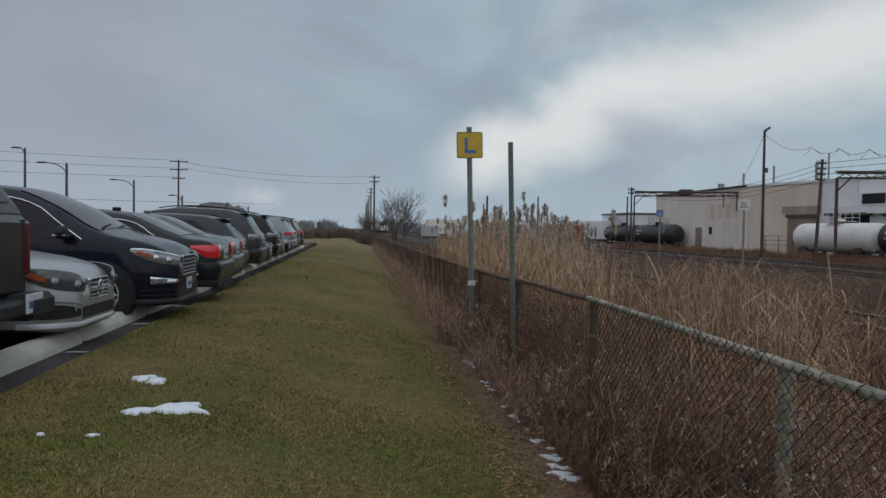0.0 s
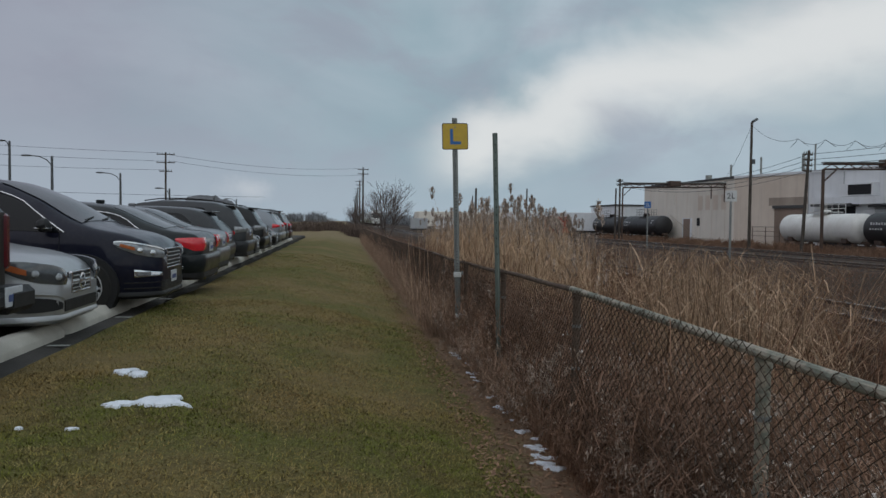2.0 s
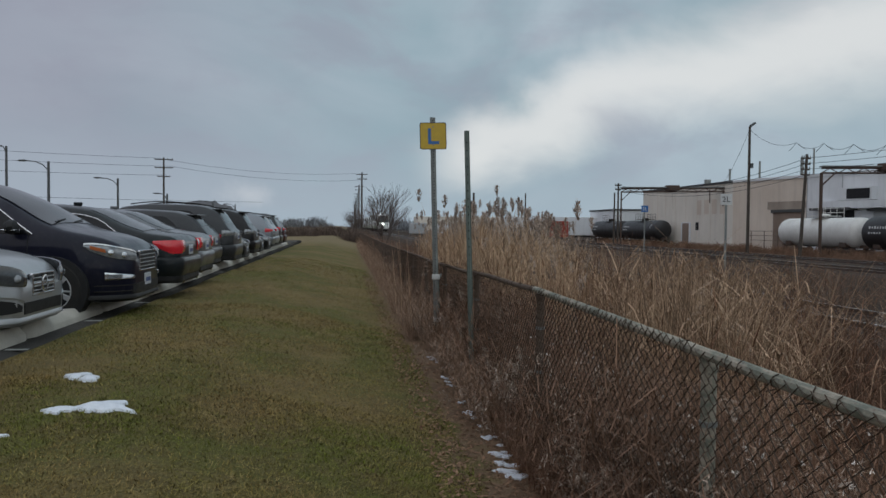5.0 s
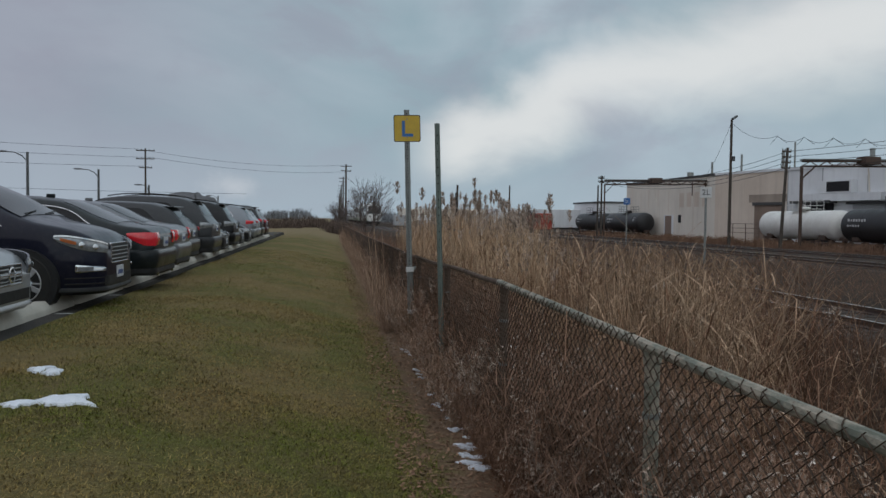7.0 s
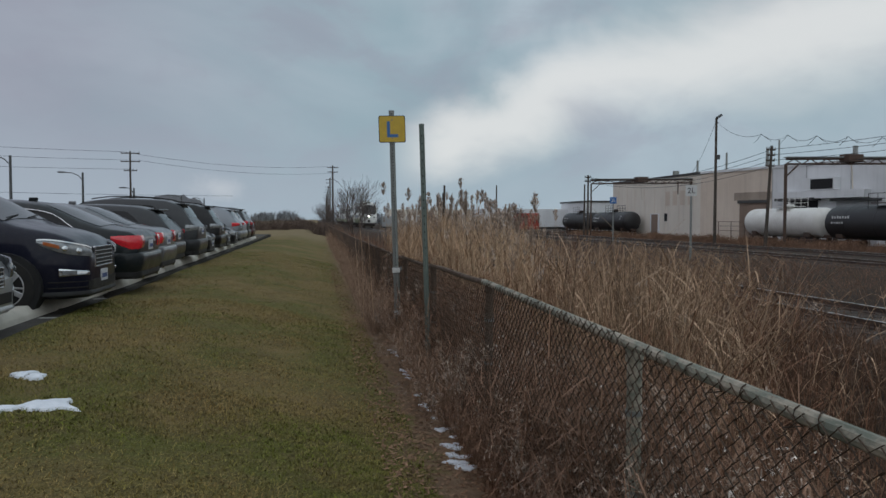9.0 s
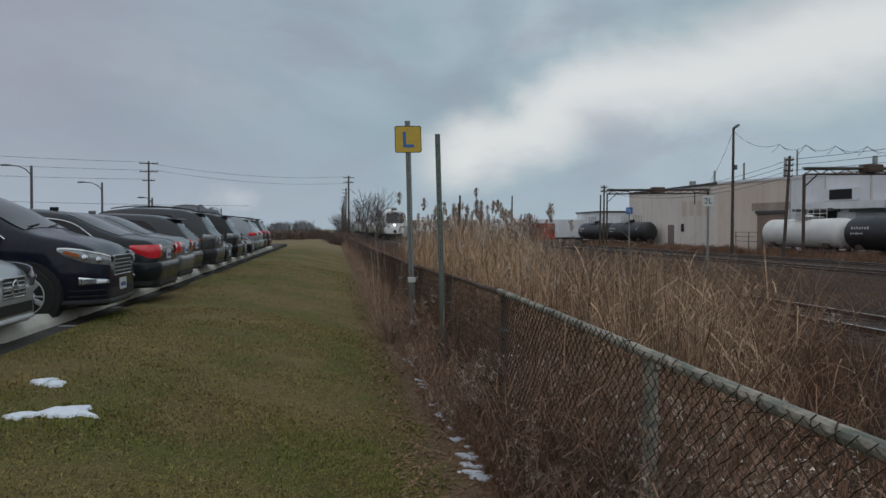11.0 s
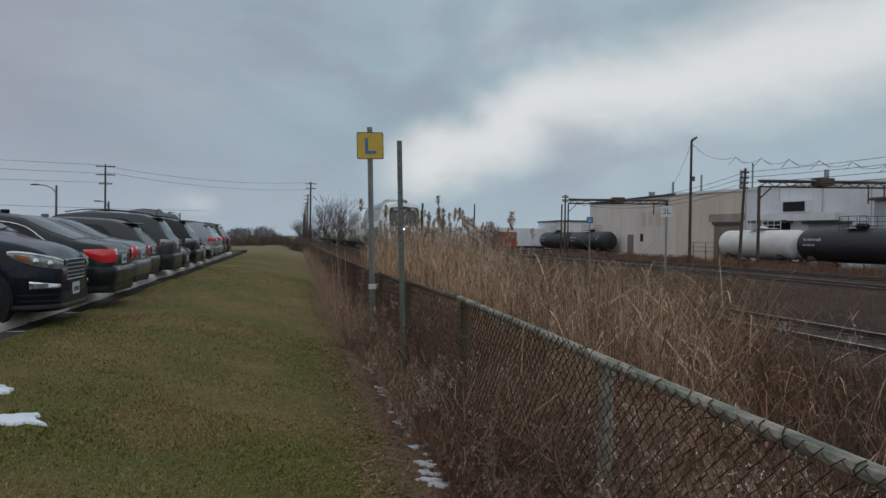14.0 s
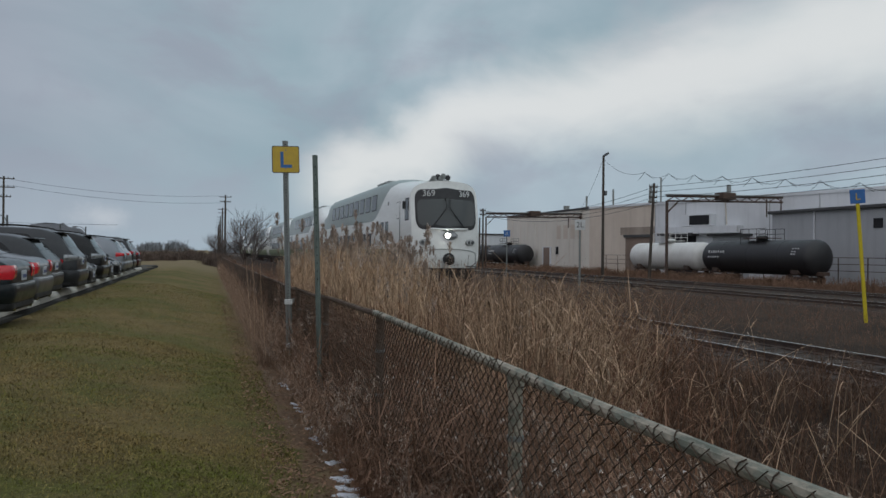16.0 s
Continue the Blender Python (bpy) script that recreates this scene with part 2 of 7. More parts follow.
def lawn_blades():
    """Blades in drifts of dull green, straw and brown thatch, each blade lighter or darker than the next."""

    def build(nt, p):
        vec = coords(nt)
        big, mid, small = noisy(nt, vec, 0.42, 4.0), noisy(nt, vec, 1.9, 5.0, 0.65), noisy(nt, vec, 9.0, 4.0, 0.7)
        c = mixed(nt, ranged(nt, big, 0.45, 0.55), (0.118, 0.126, 0.024), (0.235, 0.166, 0.063))
        c = mixed(nt, ranged(nt, mid, 0.46, 0.62, 0.0, 0.65), c, (0.185, 0.124, 0.052))
        c = mixed(nt, ranged(nt, small, 0.48, 0.68, 0.0, 0.7), c, (0.265, 0.20, 0.095))
        g = nt.nodes.new("ShaderNodeNewGeometry")
        hs = nt.nodes.new("ShaderNodeHueSaturation")
        nt.links.new(ranged(nt, g.outputs["Random Per Island"], 0, 1, 0.42, 1.65), hs.inputs["Value"])
        nt.links.new(c, hs.inputs["Color"])
        nt.links.new(hs.outputs["Color"], p.inputs["Base Color"])
        p.inputs["Roughness"].default_value = 0.85
        p.inputs["Specular IOR Level"].default_value = 0.1

    return shader("grass_blades", build)


def wall_paint(name, a, b):
    """Painted cladding with streaks that run down it."""

    def build(nt, p):
        streak = noisy(nt, coords(nt, (1.4, 1.4, 0.12)), 1.2, 6.0, 0.65)
        blot = noisy(nt, coords(nt), 0.22, 5.0)
        c = mixed(nt, ranged(nt, blot, 0.35, 0.65), a, b)
        c = mixed(nt, ranged(nt, streak, 0.5, 0.85, 0.0, 0.35), c, tuple(v * 0.55 for v in b))
        nt.links.new(c, p.inputs["Base Color"])
        p.inputs["Roughness"].default_value = 0.8
        bumped(nt, p, streak, 0.2, 0.02)

    return shader(name, build)


M = dict(
    ground=ground_material(),
    asphalt=mat("asphalt", (0.066, 0.061, 0.055), (0.044, 0.041, 0.038), 0.85, scale=1.2, fine=140, bump=0.6, dist=0.006),
    concrete=mat("concrete", (0.56, 0.535, 0.475), (0.43, 0.405, 0.355), 0.9, scale=3.0, fine=90, bump=0.5, dist=0.004),
    stall_paint=mat("stall_paint", (0.45, 0.33, 0.06), (0.25, 0.20, 0.07), 0.8, scale=9, fine=70),
    white_line=mat("white_line", (0.42, 0.42, 0.40), (0.20, 0.20, 0.19), 0.8, scale=9, fine=70),
    snow=mat("snow", (0.82, 0.85, 0.90), (0.70, 0.74, 0.80), 0.7, scale=20, fine=120, bump=0.6, dist=0.01),
    blade=lawn_blades(),
    dead_leaf=mat("dead_leaves", (0.34, 0.205, 0.125), (0.19, 0.115, 0.075), 0.8, scale=30, fine=90, bump=0, island=True),
    reed=mat("dry_reed", (0.60, 0.455, 0.305), (0.45, 0.29, 0.18), 0.8, scale=0.5, fine=5, bump=0, island=True),
    reed_leaf=mat("dry_reed_leaf", (0.54, 0.385, 0.25), (0.38, 0.23, 0.14), 0.8, scale=0.5, fine=5, bump=0, island=True),
    plume=mat("reed_plume", (0.48, 0.39, 0.325), (0.33, 0.26, 0.21), 0.95, scale=2, fine=30, bump=0, island=True),
    tangle=mat("tangled_grass", (0.62, 0.45, 0.30), (0.36, 0.225, 0.142), 0.8, scale=0.7, fine=6, bump=0, island=True, spread=(0.22, 1.35)),
    weed=mat("dry_weeds", (0.33, 0.20, 0.132), (0.175, 0.105, 0.073), 0.9, scale=0.9, fine=12, bump=0, island=True),
    weed_red=mat("red_weeds", (0.28, 0.152, 0.092), (0.165, 0.09, 0.058), 0.9, scale=0.9, fine=12, bump=0, island=True),
    seed_white=mat("seed_balls", (0.80, 0.75, 0.69), (0.66, 0.60, 0.54), 0.95, scale=4, fine=30, bump=0, island=True),
    weed_pale=mat("pale_weeds", (0.42, 0.29, 0.205), (0.27, 0.175, 0.12), 0.9, scale=0.9, fine=12, bump=0, island=True),
    weed_dark=mat("dark_weeds", (0.175, 0.102, 0.066), (0.095, 0.057, 0.040), 0.9, scale=0.9, fine=12, bump=0, island=True),
    fluff=mat("seed_fluff", (0.44, 0.355, 0.285), (0.31, 0.245, 0.195), 0.95, scale=4, fine=30, bump=0, island=True),
    twig=mat("twigs", (0.13, 0.105, 0.095), (0.09, 0.072, 0.065), 0.9, scale=2, fine=30, bump=0.2),
    # brown lightened a little to stand for haze over the far thickets
    brush=mat("far_brush", (0.20, 0.148, 0.118), (0.14, 0.105, 0.088), 0.95, scale=0.3, fine=3, bump=0, island=True),
    # distance haze is mixed into this grey; the scene has no mist
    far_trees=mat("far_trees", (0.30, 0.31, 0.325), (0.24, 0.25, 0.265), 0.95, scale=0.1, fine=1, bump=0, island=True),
    rail_rust=mat("rusty_rail", (0.155, 0.115, 0.088), (0.085, 0.06, 0.046), 0.85, scale=6, fine=50, bump=0.3),
    fence_green=worn_paint("fence_green", (0.185, 0.195, 0.158), (0.13, 0.14, 0.112), (0.37, 0.325, 0.26)),
    wire=mat("fence_wire", (0.050, 0.040, 0.031), (0.075, 0.05, 0.036), 0.85, 0.0, scale=9, fine=40, bump=0),
    galv=mat("galvanised", (0.26, 0.28, 0.27), (0.19, 0.20, 0.195), 0.5, 0.55, scale=7, fine=60, bump=0.15),
    post_green=mat("post_green", (0.16, 0.20, 0.18), (0.115, 0.145, 0.13), 0.55, 0.25, scale=7, fine=60, bump=0.15),
    hole=mat("hole", (0.02, 0.02, 0.02), rough=0.9, bump=0),
    yellow=mat("sign_yellow", (0.60, 0.40, 0.03), (0.50, 0.34, 0.04), 0.45, scale=9, fine=70, bump=0),
    sign_blue=mat("sign_blue", (0.02, 0.14, 0.42), (0.025, 0.12, 0.33), 0.45, scale=9, fine=70, bump=0),
    sign_white=mat("sign_white", (0.66, 0.67, 0.66), (0.55, 0.56, 0.55), 0.5, scale=9, fine=70, bump=0),
    sign_black=mat("sign_black", (0.025, 0.025, 0.027), rough=0.5, bump=0),
    post_yellow=mat("post_yellow", (0.62, 0.50, 0.02), (0.50, 0.40, 0.03), 0.6, scale=6, fine=50),
    tyre=mat("tyre", (0.022, 0.022, 0.022), (0.035, 0.033, 0.03), 0.85, scale=12, fine=80, bump=0.2),
    rim=mat("alloy", (0.58, 0.59, 0.60), (0.44, 0.44, 0.45), 0.35, 0.35, scale=10, fine=60, bump=0),
    black_plastic=mat("black_plastic", (0.018, 0.018, 0.019), (0.026, 0.026, 0.026), 0.55, scale=10, fine=120, bump=0.15),
    chrome=mat("chrome", (0.68, 0.69, 0.70), (0.58, 0.59, 0.60), 0.18, 0.95, scale=10, fine=60, bump=0),
    plate=mat("plate_white", (0.60, 0.62, 0.65), (0.5, 0.52, 0.55), 0.45, scale=20, fine=60, bump=0),
    plate_bar=mat("plate_bar", (0.06, 0.10, 0.26), rough=0.5, bump=0),
    lens_red=mat("lens_red", (0.80, 0.035, 0.05), (0.66, 0.02, 0.035), 0.15, scale=20, fine=60, bump=0, coat=0.8),
    lens_deep_red=mat("lens_deep_red", (0.12, 0.006, 0.011), (0.08, 0.004, 0.008), 0.15, scale=20, fine=60, bump=0, coat=0.6),
    lens_amber=mat("lens_amber", (0.50, 0.15, 0.05), (0.42, 0.11, 0.04), 0.15, scale=20, fine=60, bump=0, coat=0.8),
    lens_clear=mat("lens_clear", (0.40, 0.42, 0.44), (0.16, 0.17, 0.18), 0.10, 0.3, scale=14, fine=50, bump=0, coat=0.8),
    lens_dark=mat("lens_dark", (0.11, 0.12, 0.13), (0.06, 0.065, 0.07), 0.10, 0.2, scale=14, fine=50, bump=0, coat=0.8),
    car_glass=glass_dark("car_glass"),
    train_glass=glass_dark("train_glass", (0.02, 0.022, 0.024), 0.08),
    windscreen=glass_dark("train_windscreen", (0.085, 0.092, 0.092), 0.06),
    livery=livery(),
    train_white=mat("train_white", (0.84, 0.86, 0.83), (0.74, 0.75, 0.72), 0.36, scale=2.5, fine=30, bump=0.02, coat=0.3),
    roof_grey=mat("roof_grey", (0.42, 0.44, 0.43), (0.32, 0.33, 0.32), 0.6, scale=2, fine=30),
    underframe=mat("underframe", (0.028, 0.027, 0.026), (0.05, 0.042, 0.035), 0.85, scale=4, fine=40),
    headlight=glow("headlight_on", (1.0, 0.97, 0.92), 120.0),
    wood_pole=mat("pole_wood", (0.10, 0.085, 0.072), (0.065, 0.055, 0.047), 0.9, scale=3, fine=40, bump=0.4),
    lamp_metal=mat("lamp_metal", (0.12, 0.13, 0.135), (0.085, 0.09, 0.095), 0.55, 0.4, scale=3, fine=40),
    cable=mat("cable", (0.03, 0.03, 0.032), rough=0.7, bump=0),
    rail=mat("rail_steel", (0.13, 0.10, 0.085), (0.085, 0.065, 0.055), 0.6, 0.5, scale=4, fine=50),
    rail_top=mat("rail_running_top", (0.50, 0.50, 0.50), (0.36, 0.36, 0.36), 0.28, 0.9, scale=4, fine=50, bump=0),
    sleeper=mat("sleeper", (0.085, 0.07, 0.058), (0.05, 0.042, 0.037), 0.9, scale=4, fine=40, bump=0.5),
    ballast=mat("ballast", (0.105, 0.084, 0.07), (0.055, 0.045, 0.038), 0.95, scale=18, fine=55, bump=1.0, dist=0.04),
    tank_black=mat("tank_black", (0.017, 0.017, 0.019), (0.03, 0.028, 0.028), 0.5, scale=1.2, fine=20, bump=0.05),
    tank_white=mat("tank_white", (0.80, 0.80, 0.77), (0.66, 0.65, 0.61), 0.55, scale=0.9, fine=16, bump=0.05),
    rust=mat("rusty_steel", (0.075, 0.06, 0.052), (0.11, 0.065, 0.045), 0.8, 0.2, scale=3, fine=40),
    wall_beige=wall_paint("wall_beige", (0.74, 0.69, 0.61), (0.67, 0.62, 0.545)),
    wall_tan=wall_paint("wall_tan", (0.68, 0.59, 0.50), (0.60, 0.51, 0.425)),
    wall_grey=wall_paint("wall_grey", (0.72, 0.735, 0.75), (0.64, 0.655, 0.67)),
    wall_dark=wall_paint("wall_dark", (0.42, 0.43, 0.44), (0.365, 0.375, 0.385)),
    wall_soot=wall_paint("wall_soot", (0.40, 0.335, 0.275), (0.27, 0.22, 0.18)),
    trim_dark=mat("trim_dark", (0.10, 0.10, 0.10), rough=0.7),
    door_brown=wall_paint("door_brown", (0.25, 0.185, 0.145), (0.21, 0.155, 0.12)),
    dark_opening=mat("dark_opening", (0.03, 0.03, 0.033), rough=0.8),
    red=mat("container_red", (0.40, 0.075, 0.05), (0.32, 0.06, 0.045), 0.6, scale=1, fine=10),
    van_white=mat("van_white", (0.66, 0.67, 0.68), (0.55, 0.56, 0.57), 0.5, scale=1, fine=10),
    mound=mat("mound", (0.17, 0.17, 0.18), (0.10, 0.10, 0.105), 0.95, scale=0.35, fine=1.4, bump=0.8, dist=0.4),
)
PAINTS = dict(
    navy=paint("paint_navy", (0.005, 0.006, 0.017), 0.1, 0.34), black=paint("paint_black", (0.006, 0.006, 0.007), 0.1, 0.4),
    silver=paint("paint_silver", (0.40, 0.41, 0.42), 0.6, 0.36), grey=paint("paint_grey", (0.15, 0.155, 0.165), 0.6, 0.36),
    dark_teal=paint("paint_dark_teal", (0.011, 0.015, 0.017), 0.1, 0.4), charcoal=paint("paint_charcoal", (0.035, 0.037, 0.04), 0.3, 0.4),
    truck=paint("paint_truck", (0.022, 0.023, 0.023), 0.3, 0.42), steel=paint("paint_steel", (0.20, 0.215, 0.235), 0.6, 0.36), maroon=paint("paint_maroon", (0.05, 0.008, 0.012), 0.1, 0.4),
)


# ---- geometry helpers ----
class Geo:
    """Collects vertices and faces for one mesh."""

    def __init__(self):
        self.v, self.f = [], []

    def add(self, verts, faces, m=None):
        k = len(self.v)
        self.v += [tuple(m @ Vector(p)) for p in verts] if m else [tuple(p) for p in verts]
        self.f += [tuple(i + k for i in f) for f in faces]
        return self

    def box(self, c, s, ch=0.0, m=None):
        """A box with centre c and size s, its edges chamfered by ch."""
        h = [x / 2 for x in s]
        if ch <= 0:
            v = [(c[0] + i * h[0], c[1] + j * h[1], c[2] + k * h[2]) for i in (-1, 1) for j in (-1, 1) for k in (-1, 1)]
            return self.add(v, [(0, 1, 3, 2), (4, 6, 7, 5), (0, 4, 5, 1), (2, 3, 7, 6), (0, 2, 6, 4), (1, 5, 7, 3)], m)
        ch = min(ch, min(h) * 0.9)
        idx, v = {}, []
        for i in (-1, 1):
            for j in (-1, 1):
                for k in (-1, 1):
                    for a in range(3):
                        q = [h[0] - ch, h[1] - ch, h[2] - ch]
                        q[a] = h[a]
                        idx[i, j, k, a] = len(v)
                        v.append((c[0] + i * q[0], c[1] + j * q[1], c[2] + k * q[2]))
        f = []
        ring = [(-1, -1), (1, -1), (1, 1), (-1, 1)]
        for a in range(3):
            for s0 in (-1, 1):
                def key(p, q, n):
                    t = [0, 0, 0]
                    t[a], t[(a + 1) % 3], t[(a + 2) % 3] = s0, p, q
                    return idx[(*t, n)]
                f.append([key(p, q, a) for p, q in ring])
            for p, q in ring:
                def key2(s0, n):
                    t = [0, 0, 0]
                    t[a], t[(a + 1) % 3], t[(a + 2) % 3] = s0, p, q
                    return idx[(*t, n)]
                b1, b2 = (a + 1) % 3, (a + 2) % 3
                f.append([key2(-1, b1), key2(1, b1), key2(1, b2), key2(-1, b2)])
        f += [[idx[i, j, k, a] for a in range(3)] for i in (-1, 1) for j in (-1, 1) for k in (-1, 1)]
        return self.add(v, f, m)

    def tube(self, pts, r, n=8, caps=True):
        """A tube along points; r is one radius or one for each point."""
        pts = [Vector(p) for p in pts]
        rs = r if isinstance(r, (list, tuple)) else [r] * len(pts)
        v, f = [], []
        for i, p in enumerate(pts):
            d = (pts[min(i + 1, len(pts) - 1)] - pts[max(i - 1, 0)]).normalized()
            a = d.cross(Vector((0, 0, 1)) if abs(d.z) < 0.9 else Vector((1, 0, 0))).normalized()
            b = d.cross(a)
            v += [p + rs[i] * (math.cos(t) * a + math.sin(t) * b) for t in (2 * math.pi * k / n for k in range(n))]
        for i in range(len(pts) - 1):
            f += [(i * n + k, i * n + (k + 1) % n, (i + 1) * n + (k + 1) % n, (i + 1) * n + k) for k in range(n)]
        if caps:
            f += [tuple(range(n)), tuple((len(pts) - 1) * n + k for k in range(n))]
        return self.add(v, f)

    def lathe(self, prof, n=24, m=None, closed=False):
        """Turns a profile of (radius, height) about z."""
        v = [(r * math.cos(2 * math.pi * k / n), r * math.sin(2 * math.pi * k / n), z) for r, z in prof for k in range(n)]
        last = len(prof) if closed else len(prof) - 1
        f = [(i * n + k, i * n + (k + 1) % n, ((i + 1) % len(prof)) * n + (k + 1) % n, ((i + 1) % len(prof)) * n + k) for i in range(last) for k in range(n)]
        if not closed:
            f += [tuple(range(n)), tuple((len(prof) - 1) * n + k for k in range(n))]
        return self.add(v, f, m)

    def grid(self, rows):
        """A sheet from rows of points."""
        n = len(rows[0])
        f = [(i * n + k, i * n + k + 1, (i + 1) * n + k + 1, (i + 1) * n + k) for i in range(len(rows) - 1) for k in range(n - 1)]
        return self.add([p for r in rows for p in r], f)

    def prism(self, poly, z0, z1):
        n = len(poly)
        f = [tuple(range(n)), tuple(range(n, 2 * n))] + [(k, (k + 1) % n, n + (k + 1) % n, n + k) for k in range(n)]
        return self.add([(*p, z0) for p in poly] + [(*p, z1) for p in poly], f)

    def mesh(self, name, material, smooth=35.0, fix=True, thick=0.0):
        me = bpy.data.meshes.new(name)
        me.from_pydata(self.v, [], self.f)
        if fix:
            bm = bmesh.new()
            bm.from_mesh(me)
            if thick:
                bmesh.ops.recalc_face_normals(bm, faces=bm.faces)
                bmesh.ops.solidify(bm, geom=bm.faces[:], thickness=thick)
            bmesh.ops.recalc_face_normals(bm, faces=bm.faces)
            bm.to_mesh(me)
            bm.free()
        me.materials.append(material)
        if smooth:
            me.shade_smooth()
            me.set_sharp_from_angle(angle=radians(smooth))
        me.update()
        return me


def part(name, geo, material, parent=None, label="", smooth=35.0, thick=0.0, at=None):
    data = geo if isinstance(geo, bpy.types.Mesh) else geo.mesh(name, material, smooth, True, thick)
    ob = new(name, data)
    if parent:
        ob.parent = parent
    if at is not None:
        ob.matrix_basis = at
    if label:
        ob["label"] = label
    return ob


def thing(name, label, category, group="", at=None, geo=None, material=None, kind="", smooth=35.0):
    ob = new(name, geo.mesh(name, material, smooth) if geo else None)
    if at is not None:
        ob.matrix_basis = at
    return tagged(ob, label, category, group, kind)


def stuff_mesh(name, verts, faces, material, label, category):
    """One mesh of very many small pieces from arrays."""
    me = bpy.data.meshes.new(name)
    me.vertices.add(len(verts))
    me.vertices.foreach_set("co", np.asarray(verts, np.float32).ravel())
    k = faces.shape[1]
    me.loops.add(faces.size)
    me.loops.foreach_set("vertex_index", faces.astype(np.int32).ravel())
    me.polygons.add(len(faces))
    me.polygons.foreach_set("loop_start", np.arange(0, faces.size, k, dtype=np.int32))
    me.materials.append(material)
    me.update(calc_edges=True)
    return tagged(new(name, me), label, category, kind="stuff")


def text_mesh(word, size, material, name="lettering", depth=0.004):
    cu = bpy.data.curves.new(name, "FONT")
    cu.body, cu.size, cu.extrude, cu.align_x, cu.align_y = word, size, depth, "CENTER", "CENTER"
    tmp = new("tmp_lettering", cu)
    me = bpy.data.meshes.new_from_object(tmp.evaluated_get(bpy.context.evaluated_depsgraph_get()))
    bpy.data.objects.remove(tmp)
    bpy.data.curves.remove(cu)
    me.name = name
    me.materials.clear()
    me.materials.append(material)
    return me


def smoothstep(a, b, x):
    t = np.clip((np.asarray(x, float) - a) / (b - a), 0, 1)
    return t * t * (3 - 2 * t)


def height(x, y):
    """The lie of the land: level parking, a lawn that slopes down to the fence, a shallow ditch, the railway bed."""
    x, y = np.asarray(x, float), np.asarray(y, float)
    z = 0.385 - 0.16 * smoothstep(-2.25, -2.6, x) - 0.16 * np.clip(x + 0.75, 0, 2.55) - 0.08 * smoothstep(-0.9, 1.8, x)
    z = z - 0.28 * smoothstep(1.9, 3.6, x) + 0.18 * smoothstep(5.6, 7.4, x)
    z = z - 0.85 * smoothstep(30, 43, x)
    near = smoothstep(70, 30, np.hypot(x, y)) * smoothstep(30, 20, np.abs(x))
    z = z + near * (0.009 * np.sin(1.7 * x + 0.6 * y) + 0.007 * np.sin(0.9 * y - 1.3 * x + 1.0) + 0.004 * np.sin(4.1 * x + 3.3 * y))
    return z


rng = np.random.default_rng(7)

# ---- ground, parking, kerb ----
def ground():
    xs = np.unique(np.concatenate([np.arange(-4, 12, 0.25), np.arange(12, 70, 2.0), -np.arange(4, 70, 2.5), np.array([-2000, -900, -400, -200, -120, 120, 200, 400, 900, 2000])]))
    ys = np.unique(np.concatenate([np.arange(-6, 30, 0.4), np.arange(30, 130, 3.0), np.array([-900, -300, -100, -40, -15, 180, 260, 400, 700, 1200, 2500])]))
    X, Y = np.meshgrid(xs, ys)
    v = np.stack([X, Y, height(X, Y)], -1).reshape(-1, 3)
    n = len(xs)
    i, j = np.meshgrid(np.arange(len(ys) - 1), np.arange(n - 1), indexing="ij")
    a = (i * n + j).ravel()
    f = np.stack([a, a + 1, a + n + 1, a + n], 1)
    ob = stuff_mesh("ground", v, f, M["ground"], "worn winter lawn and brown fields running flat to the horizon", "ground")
    ob.data.shade_smooth()
    ob["kind"] = "structure"


ground()

LOT_Z = 0.385
lot = Geo()
rows = []
for y in np.arange(-14, 62.1, 1.0):
    e = -2.22 + 0.07 * math.sin(1.3 * y) + 0.05 * math.sin(3.1 * y + 1) - 0.006 * max(y, 0) - 0.16 * float(smoothstep(9.5, 14, y))
    rows.append([(-70, y, LOT_Z), (-20, y, LOT_Z), (-2.75, y, LOT_Z), (e - 0.12, y, LOT_Z), (e, y, LOT_Z - 0.03), (e + 0.02, y, 0.1)])
lot.grid(rows)
tagged(part("parking_pavement", lot, M["asphalt"], smooth=40), "dark worn asphalt of a parking lot", "parking lot", kind="structure")

STALL, KIA_Y = 2.65, 10.95
for k in range(-3, 18):
    y = KIA_Y + (k - 0.5) * STALL
    g = Geo().box((-5.2, 0, 0), (5.0, 0.10, 0.004))
    tagged(part("stall_line", g, M["stall_paint"], at=pose(0, y, LOT_Z + 0.004)), "faded yellow stall line painted on asphalt", "road marking", "stall lines", "structure")
for y in (5.4, 7.75, 9.9, 12.1):
    g = Geo().box((-2.36, 0, 0), (0.20, 0.07, 0.004))
    tagged(part("stall_tick", g, M["white_line"], at=pose(0, y, LOT_Z + 0.004)), "worn pale tick painted on asphalt", "road marking", "stall ticks", "structure")


def kerb_mesh(length):
    """A precast kerb: a low block with a battered, rounded top and soft ends."""
    prof = [(-0.13, 0.0), (-0.127, 0.075), (-0.078, 0.148), (-0.062, 0.158), (0.045, 0.16), (0.062, 0.150), (0.122, 0.078), (0.126, 0.068), (0.13, 0.0)]
    g, rings = Geo(), []
    h = length / 2
    for y, s in ((-h, 0.66), (-h + 0.015, 0.72), (-h + 0.11, 1.0), (-h * 0.4, 1.0), (0, 1.005), (h * 0.4, 0.995), (h - 0.11, 1.0), (h - 0.015, 0.72), (h, 0.66)):
        rings.append([(x * s, y, z * s) for x, z in prof])
    g.grid(rings)
    n = len(prof)
    k = (len(rings) - 1) * n
    g.f += [tuple(range(n)), tuple(k + i for i in range(n))]
    return g.mesh("kerb_block", M["concrete"], 50)


